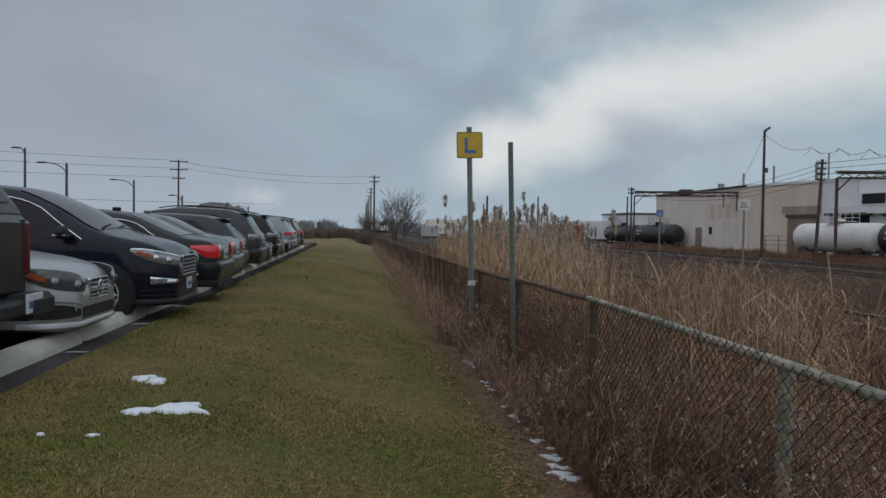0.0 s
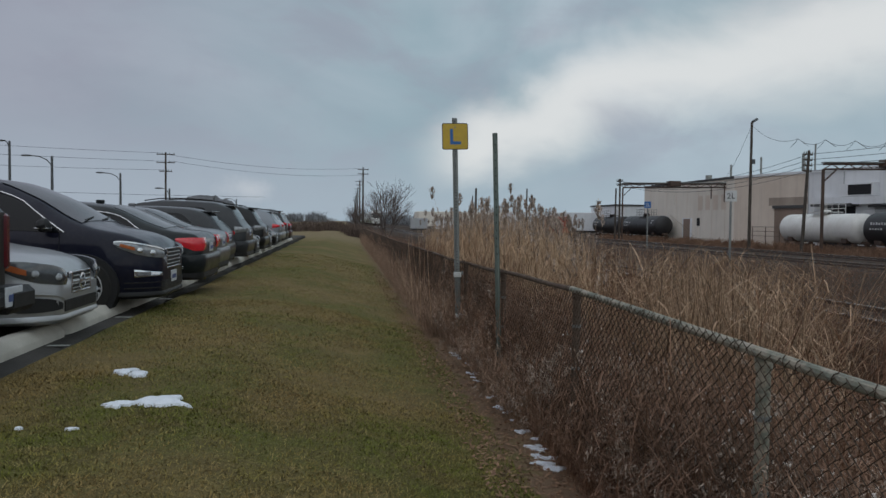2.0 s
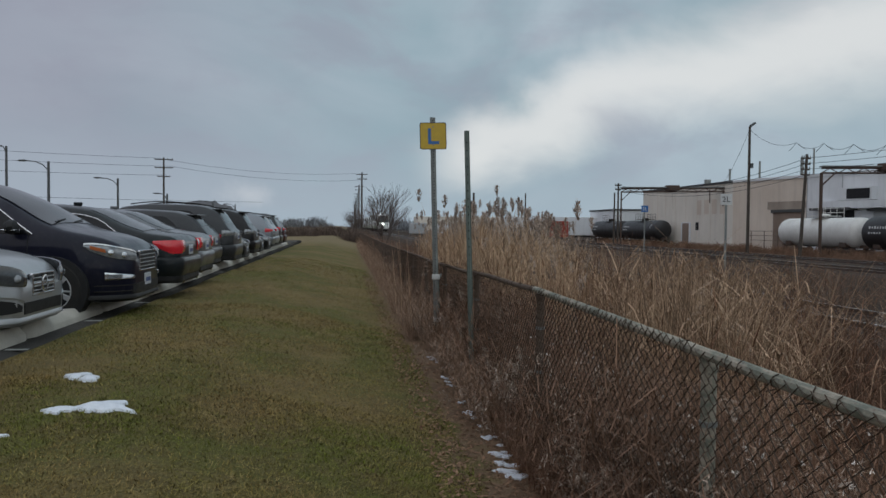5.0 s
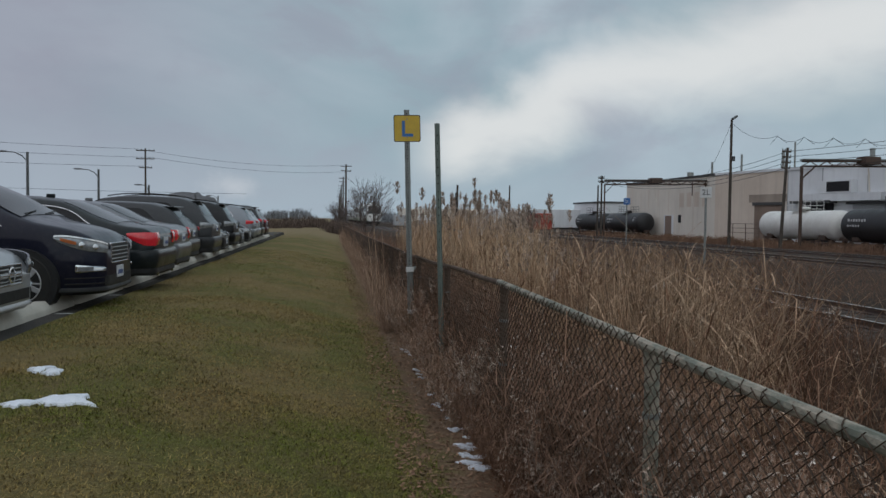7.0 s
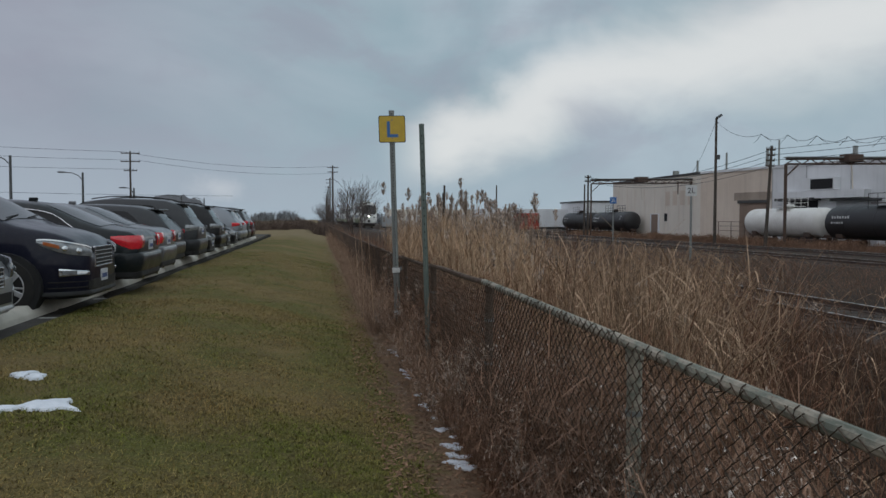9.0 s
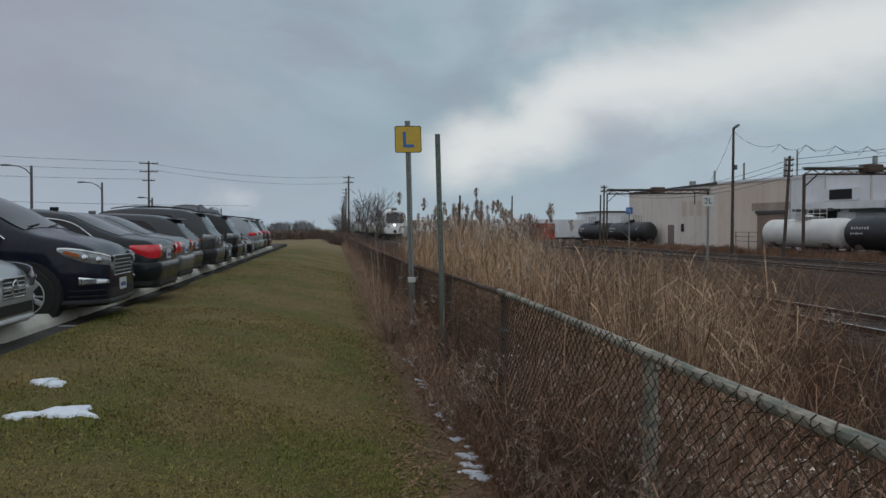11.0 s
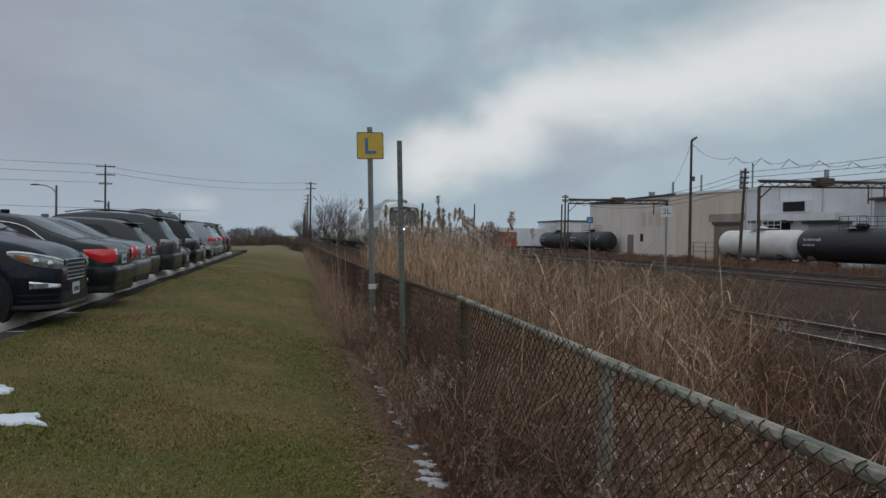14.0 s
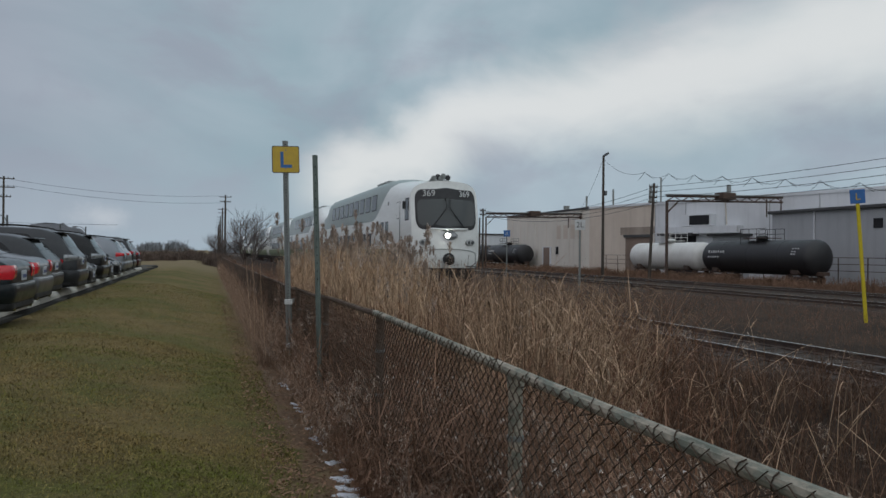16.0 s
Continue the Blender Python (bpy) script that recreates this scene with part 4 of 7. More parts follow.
    def wrap(u, end, out=0.0):
        """A point on the skin in plan; u < 0 runs along the flank up to the end of the car, u > 0 across its face."""
        if end > 0:
            if u <= 0:
                return L + u, w(L + u) * 0.992 + out
            q = min(u / 0.5, 1)
            return L + 0.045 * min(1, u / 0.10) + out * min(1, u / 0.06 + 0.3), w(L) - u * 0.92
        if u <= 0:
            return -u, w(-u) * 0.992 + out
        return -0.034 * min(1, u / 0.10) - out * min(1, u / 0.06 + 0.3), w(0) - u * 0.92

    def band(nm, us, profile, material, end, parent, lab="", both=False, thick=0.012):
        """A skin-hugging panel; profile(q) gives (z, out) pairs along its height."""
        for s in ((1,) if both else (-1, 1)):
            seq = [(u, 1) for u in us] + ([(u, -1) for u in reversed(us)] if both else [])
            rows = []
            for u, m_ in seq:
                q = (u - us[0]) / (us[-1] - us[0])
                row = []
                for z, o in profile(q):
                    x, yv = wrap(u, end, o)
                    row.append((x, s * m_ * yv, z))
                rows.append(row)
            ob = part(nm, Geo().grid(rows), material, parent, lab, thick=thick)
        return ob

    # front end
    zf = S["top"][-1][1]
    hl = M["lens_clear"] if style != "star" else M["lens_dark"]
    big = 1.32 if style == "star" else 1.0
    zl = zb(L - 0.35)

    def light(q):
        hh = big * 0.078 * math.sin(math.pi * min(1, 0.05 + 0.72 * q ** 0.85)) ** 0.8
        zc = zl - 0.025 - 0.135 * q + (0.02 if style == "star" else 0)
        return [(zc - hh, 0.006), (zc - hh * 0.4, 0.018), (zc + hh * 0.35, 0.014), (zc + hh * 0.8, -0.002)]

    u0, u1 = (-0.42, 0.20) if style == "star" else (-0.47, 0.10)
    us = list(np.linspace(u0, u1, 16))
    band("headlight", us, light, hl, 1, root, thick=0.02)
    lamps = [o for o in root.children if o.name.startswith("headlight")]

    def amber(q):
        c = light(0.10 + 0.26 * q)
        lo, hi = c[0][0], c[3][0]
        return [(lo + 0.25 * (hi - lo), 0.022), (lo + (0.55 + 0.2 * (1 - q)) * (hi - lo), 0.024)]

    band("indicator", list(np.linspace(u0 + 0.07, u0 + 0.24, 5)), amber, M["lens_amber"], 1, lamps[0], "amber indicator", thick=0.006)
    for s, h_ob in zip((-1, 1), lamps):
        for u in ((-0.12, 0.04) if style == "star" else (-0.18, -0.05)):
            bx, by = wrap(u, 1, 0.012)
            c = light((u - u0) / (u1 - u0))
            part("lamp_bulb", Geo().lathe([(0.038, 0), (0.034, 0.010), (0.02, 0.016)], 14, pose(bx, s * by, (c[0][0] + c[2][0]) / 2 + 0.01, 0, 82, s * 58)), M["chrome"] if style != "star" else M["lens_clear"], h_ob)
    if style in ("tiger", "plain", "coupe"):
        band("headlight_trim", us, lambda q: [(light(q)[3][0] - 0.004, 0.016), (light(q)[3][0] + 0.014, 0.010)], M["chrome"], 1, root, thick=0.008)
    if style == "tiger":
        band("fog_surround", list(np.linspace(-0.24, 0.05, 8)), lambda q: [(0.475 + 0.01 * q, 0.012), (0.49, 0.026), (0.555 - 0.03 * q, 0.026), (0.575 - 0.04 * q, 0.010)], M["chrome"], 1, root, "chrome fog lamp surround")
        band("fog_lamp", list(np.linspace(-0.20, -0.06, 5)), lambda q: [(0.50, 0.034), (0.548, 0.034)], M["lens_clear"], 1, root, thick=0.006)
        for z in (0.40, 0.33):
            band("bumper_groove", list(np.linspace(-0.36, 0.45, 12)), lambda q: [(z, 0.008), (z + 0.014, 0.008)], M["black_plastic"], 1, root, both=True, thick=0.006)
    if style == "star":
        band("bumper_intake", list(np.linspace(-0.36, 0.10, 10)), lambda q: [(0.345 - 0.02 * math.sin(math.pi * q), 0.008), (0.36 + 0.105 * math.sin(math.pi * min(1, 0.12 + 0.8 * q)) ** 0.7, 0.010)], M["black_plastic"], 1, root)
        band("intake_rim", list(np.linspace(-0.40, 0.14, 10)), lambda q: [(0.372 + 0.105 * math.sin(math.pi * min(1, 0.12 + 0.8 * q)) ** 0.7, 0.006), (0.395 + 0.105 * math.sin(math.pi * min(1, 0.12 + 0.8 * q)) ** 0.7, 0.018)], body, 1, root)
    band("lower_grille", list(np.linspace(0.05 if style != "star" else 0.16, 0.55, 7)), lambda q: [(0.31, 0.008), (0.42, 0.010)], M["black_plastic"], 1, root, both=True)
    band("bumper_lip", list(np.linspace(-0.42, 0.5, 14)), lambda q: [(0.225, -0.02), (0.24, 0.014), (0.262, 0.014), (0.29, -0.004)], M["black_plastic"] if style != "star" else body, 1, root, both=True)
    gw = {"tiger": 0.48, "star": 0.33, "slots": 0.62, "plain": 0.42, "coupe": 0.40}[style]
    gz = {"tiger": zf - 0.06, "star": zf - 0.03, "slots": zf - 0.02, "plain": zf - 0.06, "coupe": zf - 0.04}[style]
    gh = {"tiger": 0.25, "star": 0.20, "slots": 0.2, "plain": 0.14, "coupe": 0.15}[style]
    gr = part("grille", Geo().box((L + 0.015, 0, gz), (0.07, gw * 1.6, gh), 0.02), M["black_plastic"], root)
    fm = M["chrome"]
    for dz in (-gh / 2, gh / 2):
        part("grille_trim", Geo().box((L + 0.04, 0, gz + dz), (0.035, gw * 1.64, 0.018), 0.006), fm, gr)
    for s in (-1, 1):
        part("grille_trim", Geo().box((L + 0.04, s * gw * 0.81, gz), (0.035, 0.018, gh), 0.006), fm, gr)
    for q in range(4):
        part("grille_bar", Geo().box((L + 0.05, 0, gz - gh / 2 + (q + 1) * gh / 5), (0.015, gw * 1.55, 0.010), 0.003), M["rim"], gr)
    if style == "star":
        part("badge_disc", Geo().lathe([(0.085, 0), (0.085, 0.012), (0.07, 0.018), (0.068, 0.006)], 20, pose(L + 0.055, 0, gz, 0, 90, 0), closed=True), M["chrome"], gr, "round chrome badge")
        part("grille_wing", Geo().box((L + 0.052, 0, gz), (0.02, gw * 1.5, 0.03), 0.008), M["chrome"], gr)
    if style != "star":
        pl = part("licence_plate", Geo().box((L + 0.052, 0.0, 0.45), (0.012, 0.31, 0.155), 0.004), M["plate"], root, "white licence plate")
        part("plate_mark", Geo().box((L + 0.060, 0.0, 0.44), (0.004, 0.22, 0.055)), M["plate_bar"], pl)
    # back end
    zr = zb(0.1)
    tu = list(np.linspace(-0.42, 0.7, 18))
    band("rear_bumper", tu, lambda q: [(0.36, 0.0), (0.40, 0.022 * min(1, q * 5)), (0.48, 0.042 * min(1, q * 5)), (0.60, 0.046 * min(1, q * 5)), (0.645, 0.030 * min(1, q * 5)), (0.66, 0.0)], body, -1, root, both=True)
    band("rear_valance", tu, lambda q: [(0.25, -0.02), (0.29, 0.012), (0.36, 0.010)], M["black_plastic"], -1, root, both=True)
    if kind in ("sedan", "coupe4"):
        def tail_shape(q):
            # flat along the boot lid, deepest at the corner, pointed on the flank
            hi = zr - 0.005 - 0.035 * max(0, 0.35 - q)
            lo = hi - 0.045 - 0.165 * min(1, q / 0.42) ** 0.7 + 0.05 * max(0, q - 0.6)
            return [(lo, 0.008), (lo + 0.3 * (hi - lo), 0.022), (lo + 0.75 * (hi - lo), 0.020), (hi, 0.002)]
        band("tail_light", list(np.linspace(-0.36, 0.28, 16)), tail_shape, M["lens_red"], -1, root, "red tail light")
    else:
        band("tail_light", list(np.linspace(-0.26, 0.16, 10)), lambda q: [(zr - 0.17 + 0.06 * q, 0.006), (zr - 0.10, 0.024), (zr - 0.04, 0.022), (zr + 0.0 - 0.03 * q, 0.004)], M[tail], -1, root, "red tail light" if tail == "lens_red" else "clear tail light")
    for s in (-1, 1):
        part("exhaust", Geo().lathe([(0.034, 0), (0.038, 0.07), (0.03, 0.07)], 12, pose(0.03, s * 0.55, 0.275, 0, -90, 0)), M["chrome"], root)
    pr = part("rear_plate", Geo().box((-0.042, 0, zr - 0.17), (0.012, 0.31, 0.155), 0.004), M["plate"], root, "white licence plate")
    part("plate_mark", Geo().box((-0.051, 0, zr - 0.18), (0.004, 0.22, 0.055)), M["plate_bar"], pr)
    if kind in ("suv", "boxy", "hatch", "van"):
        part("roof_spoiler", Geo().box((r1 - 0.06, 0, zt(r1) + 0.02), (0.26, roof_w(r1) * 1.7, 0.035), 0.012), body, root)
    else:
        part("antenna_fin", Geo().box((1.75, 0, zt(1.75) + 0.06), (0.14, 0.03, 0.06), 0.012), body, root)
    return root


car("coupe4", "silver", "silver compact sedan parked nose to the kerb, round chrome badge", True, "star", 8.36, -2.40, 1)
car("van", "navy", "dark navy minivan parked with its nose over the kerb", True, "tiger", 10.95, -2.04, 2)
car("sedan", "dark_teal", "black sedan backed up to the kerb, red tail lights", False, "coupe", 13.45, -1.95, 3)
car("sedan", "grey", "grey sedan backed up to the kerb, red tail lights", False, "plain", 16.1, -2.15, 1)
car("hatch", "charcoal", "charcoal hatchback parked in the row", False, "slots", 18.75, -2.40, 2)
car("suv", "charcoal", "dark grey SUV backed up to the kerb, clear tail lights", False, "slots", 21.4, -2.25, 4, roof_rails=True, tail="lens_clear")
car("hatch", "black", "black hatchback parked nose to the kerb", True, "plain", 24.05, -2.35, 1)
car("suv", "black", "black SUV backed up to the kerb, clear tail lights", False, "slots", 26.7, -2.35, 3, roof_rails=True, tail="lens_clear")
car("hatch", "black", "small black car parked nose to the kerb", True, "plain", 29.3, -2.45, 2)
car("sedan", "black", "black sedan parked nose to the kerb", True, "coupe", 32.0, -2.45, 4)
car("suv", "steel", "silver-blue SUV backed up to the kerb", False, "plain", 34.6, -2.5, 1, roof_rails=True)
car("suv", "silver", "silver SUV backed up to the kerb", False, "plain", 37.2, -2.55, 2, roof_rails=True)
car("boxy", "charcoal", "dark SUV backed up to the kerb", False, "slots", 39.9, -2.6, 3)
car("suv", "maroon", "dark red SUV backed up to the kerb", False, "plain", 42.5, -2.6, 4)


def pickup():
    """Tail of a pickup with a fitted canopy, backed up to the kerb."""
    root = thing("pickup_truck", "black pickup truck with a canopy, backed up to the kerb", "pickup truck", "parked cars", pose(-2.46, 5.95, LOT_Z, 0, 0, 180))
    p = PAINTS["truck"]
    W = 0.97
    part("bed", Geo().box((1.0, 0, 0.93), (2.0, 2 * W, 0.78), 0.06), p, root)
    part("tailgate", Geo().box((-0.01, 0, 0.96), (0.06, 1.52, 0.60), 0.025), p, root)
    part("tailgate_handle", Geo().box((-0.045, 0, 1.14), (0.02, 0.22, 0.07), 0.01), M["black_plastic"], root)
    can = Geo()
    rows = []
    for x, h, i in ((0.04, 1.34, 0.02), (0.06, 1.40, 0.03), (0.30, 1.80, 0.16), (0.42, 1.86, 0.2), (1.2, 1.90, 0.2), (1.95, 1.90, 0.2)):
        half = [(W - 0.03, 1.31), (W - 0.05 - i * 0.5, 1.31 + (h - 1.31) * 0.5), (W - 0.08 - i * 0.9, h - 0.03), (W - 0.2 - i, h), (0, h + 0.03)]
        rows.append([(x, -a, z) for a, z in half] + [(x, a, z) for a, z in reversed(half[:-1])])
    can.grid(rows)
    can.f += [tuple(range(9)), tuple(45 + i for i in range(9))]
    part("canopy", can, p, root)
    part("canopy_window", Geo().grid([[(0.052 + 0.24 * q, v * (0.72 - 0.12 * q), 1.37 + 0.37 * q) for v in np.linspace(-1, 1, 7)] for q in np.linspace(0.05, 0.95, 6)]), M["car_glass"], root, thick=0.006, at=pose(-0.02, 0, 0.01))
    for s in (-1, 1):
        part("canopy_side_window", Geo().box((1.1, s * (W - 0.145), 1.6), (1.3, 0.02, 0.30), 0.008, None), M["car_glass"], root)
        part("tail_light", Geo().box((0.04, s * (W - 0.035), 1.02), (0.12, 0.085, 0.46), 0.02), M["lens_deep_red"], root, "deep red tail light")
        part("bumper_end", Geo().box((-0.10, s * 0.72, 0.56), (0.26, 0.50, 0.21), 0.05), M["black_plastic"], root)
        for ax in (1.05, 4.6):
            t = part("wheel", Geo().lathe([(0.26, -0.12), (0.37, -0.125), (0.40, -0.09), (0.40, 0.09), (0.37, 0.125), (0.26, 0.12)], 28, closed=True), M["tyre"], root, at=pose(ax, s * (W - 0.10), 0.40, 90 * -s, 0, 0))
            part("rim", Geo().lathe([(0.27, 0.0), (0.27, 0.11), (0.2, 0.07), (0.06, 0.10)], 20), M["rim"], t)
            part("wheel_arch", Geo().lathe([(0.47, -0.1), (0.47, 0.085), (0.44, 0.09), (0.05, 0.08)], 28, pose(ax, s * (W - 0.08), 0.42, 90 * -s, 0, 0)), M["black_plastic"], root)
    part("bumper_step", Geo().box((-0.09, 0, 0.57), (0.24, 0.95, 0.13), 0.03), M["black_plastic"], root)
    pl = part("licence_plate", Geo().box((-0.215, -0.55, 0.60), (0.012, 0.31, 0.155), 0.004), M["plate"], root, "white licence plate")
    part("plate_mark", Geo().box((-0.224, -0.55, 0.59), (0.004, 0.22, 0.055)), M["plate_bar"], pl)
    cab = Geo()
    rows = []
    for x, h, b in ((2.02, 1.80, 1.2), (2.2, 1.92, 1.2), (3.2, 1.95, 1.2), (3.7, 1.85, 1.2), (4.25, 1.30, 1.2), (5.2, 1.18, 1.1), (5.65, 1.05, 1.0), (5.75, 0.85, 0.8)):
        half = [(W * 0.9, 0.35), (W, 0.55), (W, b - 0.05), (W * 0.97, b), (W * 0.97 - (h - b) * 0.3, h - 0.04), (W * 0.85 - (h - b) * 0.3, h), (0, h + 0.03)]
        rows.append([(x, -a, z) for a, z in half] + [(x, a, z) for a, z in reversed(half[:-1])])
    cab.grid(rows)
    cab.f += [tuple(range(13)), tuple(13 * 7 + i for i in range(13))]
    part("cab", cab, p, root)
    part("underbody", Geo().box((2.9, 0, 0.5), (5.4, 1.5, 0.2), 0.03), M["black_plastic"], root)


pickup()


# ---- railway ----
def track(x, name, y0, y1, label, pieces, drop=0.0):
    root = thing(name, label, "railway track", kind="structure", at=pose(0, 0, -drop))
    bed = Geo()
    n = 60
    rws = []
    for i in range(n + 1):
        y = y0 + (y1 - y0) * (i / n) ** 1.6
        wob = 0.06 * math.sin(y * 0.7) + 0.04 * math.sin(y * 1.9)
        rws.append([(x - 2.5 + wob, y, -0.5), (x - 1.75 + wob * 0.5, y, -0.20), (x, y, -0.185), (x + 1.75 - wob * 0.5, y, -0.20), (x + 2.5 - wob, y, -0.5)])
    part("ballast_bed", bed.grid(rws), M["ballast"], root)
    for s in (-0.7175, 0.7175):
        prof = [(-0.07, 0), (0.07, 0), (0.07, 0.015), (0.012, 0.035), (0.012, 0.095), (0.035, 0.11), (0.035, 0.128), (-0.035, 0.128), (-0.035, 0.11), (-0.012, 0.095), (-0.012, 0.035), (-0.07, 0.015)]
        r = Geo()
        r.v = [(x + s + a, y, -0.185 + b) for y in (y0, y1) for a, b in prof]
        r.f = [tuple(range(12)), tuple(range(12, 24))] + [(k, (k + 1) % 12, 12 + (k + 1) % 12, 12 + k) for k in range(12)]
        rail = part("rail", r, M["rail"], root, smooth=0)
        part("running_surface", Geo().box((x + s, (y0 + y1) / 2, -0.054), (0.062, y1 - y0, 0.004)), M["rail_top"], rail, smooth=0)
    sm = Geo().box((0, 0, 0), (2.5, 0.22, 0.10), 0.012).mesh("sleeper", M["sleeper"])
    for k in range(pieces):
        part("sleeper", sm, None, root, at=pose(x, 4 + k * 0.61, -0.225, 0, 0, 0.8 * math.sin(3 * k)))


TRX = 10.40
track(TRX, "track_1", -60, 900, "ballasted railway track with rusty rails and worn shining tops", 90)
track(22.4, "track_2", -60, 900, "ballasted siding with dull rails", 70)
track(27.3, "track_3", -60, 900, "ballasted siding with dull rails", 70)
track(48.0, "track_4", -60, 400, "siding on which tank wagons stand", 0, 0.85)


# ---- the train ----
RAIL_Z = -0.053
PROFILE = [(1.28, 0.95), (1.40, 1.12), (1.49, 1.45), (1.49, 3.0), (1.49, 3.6), (1.46, 4.0), (1.37, 4.28), (1.08, 4.48), (0.55, 4.59), (0, 4.62)]
DECK = 0.36  # how much taller the upper deck stands behind the cab


def nose_y(x, z):
    """How far the front lies behind its foremost point."""
    lean = 0.02 + 0.42 * float(smoothstep(1.9, 4.8, z)) * (max(z - 1.9, 0) / 2.9) ** 0.6 + 0.10 * float(smoothstep(1.3, 0.9, z))
    return lean + 0.42 * (abs(x) / 1.49) ** 3.2


def half_width(z):
    pts = [(z_, x_) for x_, z_ in PROFILE]
    return curve1(pts, z)


def coach(cab, group):
    name = "cab_coach" if cab else "bilevel_coach"
    lab = "white and green double-deck cab coach with a lit headlight" if cab else "white and green double-deck coach behind the cab coach"
    root = thing(name, lab, "train coach", group)
    L = 25.9
    g, rings = Geo(), []
    ys = ([0.0] if cab else [0.0, 0.35]) + list(np.linspace(1.2, L - 3.2, 30)) + [L - 2.6, L - 1.6, L - 0.6, L - 0.25]
    for i, y in enumerate(ys):
        drop = float(smoothstep(L - 3.2, L - 0.6, y))
        if not cab:
            drop = max(drop, float(smoothstep(3.2, 0.6, y)))
        ring = []
        for x, z in PROFILE:
            rise = DECK * float(smoothstep(1.2, 6.8, y)) if cab else DECK
            zz = z if z < 3.0 else 3.0 + (z - 3.0) * (1 + rise) * (1 - 0.42 * drop)
            xx = x * (1 - 0.05 * drop)
            yy = nose_y(x, z) if cab and i == 0 else y
            ring.append((xx, yy, zz))
        rings.append([(-x, y_, z) for x, y_, z in ring] + [(x, y_, z) for x, y_, z in reversed(ring[:-1])])
    g.grid(rings)
    n, k = len(rings[0]), (len(rings) - 1) * len(rings[0])
    g.f.append(tuple(k + i for i in range(n)))
    if not cab:
        g.f.append(tuple(range(n)))
    g.f += [(i * n, (i + 1) * n, (i + 1) * n + n - 1, i * n + n - 1) for i in range(len(rings) - 1)]
    part("body", g, M["livery"], root, smooth=40)

    def pane(y0, y1, z0, z1, s, material, nm, out=0.012, frame_w=0.05):
        def p(y, z, o):
            zu = 3.0 + (z - 3.0) / (1 + DECK) if z > 3.0 and y > 6.5 else z
            return (s * (half_width(zu) + o), y, z)
        r = [[p(y, z, out) for z in np.linspace(z0, z1, 4)] for y in (y0, y1)]
        f = part(nm, Geo().grid([[p(y, z, out - 0.006) for z in np.linspace(z0 - frame_w, z1 + frame_w, 4)] for y in (y0 - frame_w, y1 + frame_w)]), M["sign_black"], root, thick=0.006)
        part("pane", Geo().grid(r), material, f, thick=0.004)

    first = 7.3 if cab else 4.2
    for s in (-1, 1):
        for q in range(9):
            y = first + q * 1.62
            pane(y, y + 1.12, 3.70, 4.42, s, M["train_glass"], "window")
        for q in range(8):
            y = 8.6 + q * 1.45
            pane(y, y + 1.05, 1.85, 2.5, s, M["train_glass"], "window")
        for y in (4.75, L - 5.2):
            for d in (0, 0.95):
                pane(y + d, y + d + 0.5, 2.2, 2.98, s, M["train_glass"], "door_window")
            part("door_seam", Geo().box((s * 1.497, y + 0.53, 2.0), (0.012, 0.03, 1.9)), M["sign_black"], root)
        if cab:
            pane(0.95, 1.5, 3.0, 3.86, s, M["train_glass"], "cab_window")
            pane(2.45, 3.0, 3.1, 3.8, s, M["livery"], "cab_door_window", frame_w=0.03)
            part("handrail", Geo().tube([(s * 1.50, 2.25, 1.7), (s * 1.54, 2.25, 1.75), (s * 1.54, 2.25, 3.0), (s * 1.49, 2.25, 3.05)], 0.018, 6), M["galv"], root)
            part("mirror", Geo().box((s * 1.62, 1.2, 3.6), (0.14, 0.05, 0.34), 0.02), M["sign_black"], root)
            pane(4.6, 4.82, 3.8, 4.25, s, M["train_glass"], "small_window", frame_w=0.02)
    part("roof_pod", Geo().box((0, 9.5 if cab else 6.5, 5.22), (1.4, 2.6, 0.14), 0.04), M["roof_grey"], root)
    # underframe and bogies
    part("underframe", Geo().box((0, L / 2 + 0.3, 0.82), (2.5, L - 1.2, 0.30), 0.04), M["underframe"], root)
    for y in (3.1, L - 3.1):
        b = part("bogie", Geo().box((0, y, 0.55), (2.1, 3.3, 0.32), 0.05), M["underframe"], root)
        for d in (-1.25, 1.25):
            for s in (-1, 1):
                part("wheel", Geo().lathe([(0.10, -0.07), (0.45, -0.07), (0.45, -0.02), (0.42, 0.06), (0.10, 0.06)], 22, pose(s * 0.74, y + d, 0.42, 0, 90, 0)), M["rust"], b)
    if not cab:
        return root
    # front: a shaped mask of white panels, windscreen, lamps and coupler
    rows = []
    zs = [0.95, 1.05, 1.2, 1.45, 1.7, 1.9, 2.1, 2.3, 2.5, 2.8, 3.1, 3.4, 3.7, 4.0, 4.15, 4.28, 4.38, 4.46, 4.53, 4.58, 4.605]
    for z in zs:
        h = half_width(z)
        rows.append([(h * v, nose_y(h * v, z), z) for v in np.linspace(-1, 1, 25)])
    part("front_panel", Geo().grid(rows), M["train_white"], root, smooth=40)

    def mask(z0, z1, hw0, hw1, out, nm, material, e=5.0, nz=22, nx=20, parent=root, lab=""):
        """A rounded panel that follows the front."""
        rws = []
        for j in range(nz + 1):
            t = -1 + 2 * j / nz
            sx = max(1 - abs(t) ** e, 0.0) ** (1 / e)
            z = (z0 + z1) / 2 + (z1 - z0) / 2 * t
            hw = hw0 + (hw1 - hw0) * (t + 1) / 2
            rws.append([(hw * sx * u, nose_y(hw * sx * u, z) - out, z) for u in np.linspace(-1, 1, nx)])
        return part(nm, Geo().grid(rws), material, parent, lab, thick=0.006)

    mask(2.47, 4.32, 1.33, 1.34, 0.012, "windscreen_mask", M["sign_black"], lab="black windscreen surround")
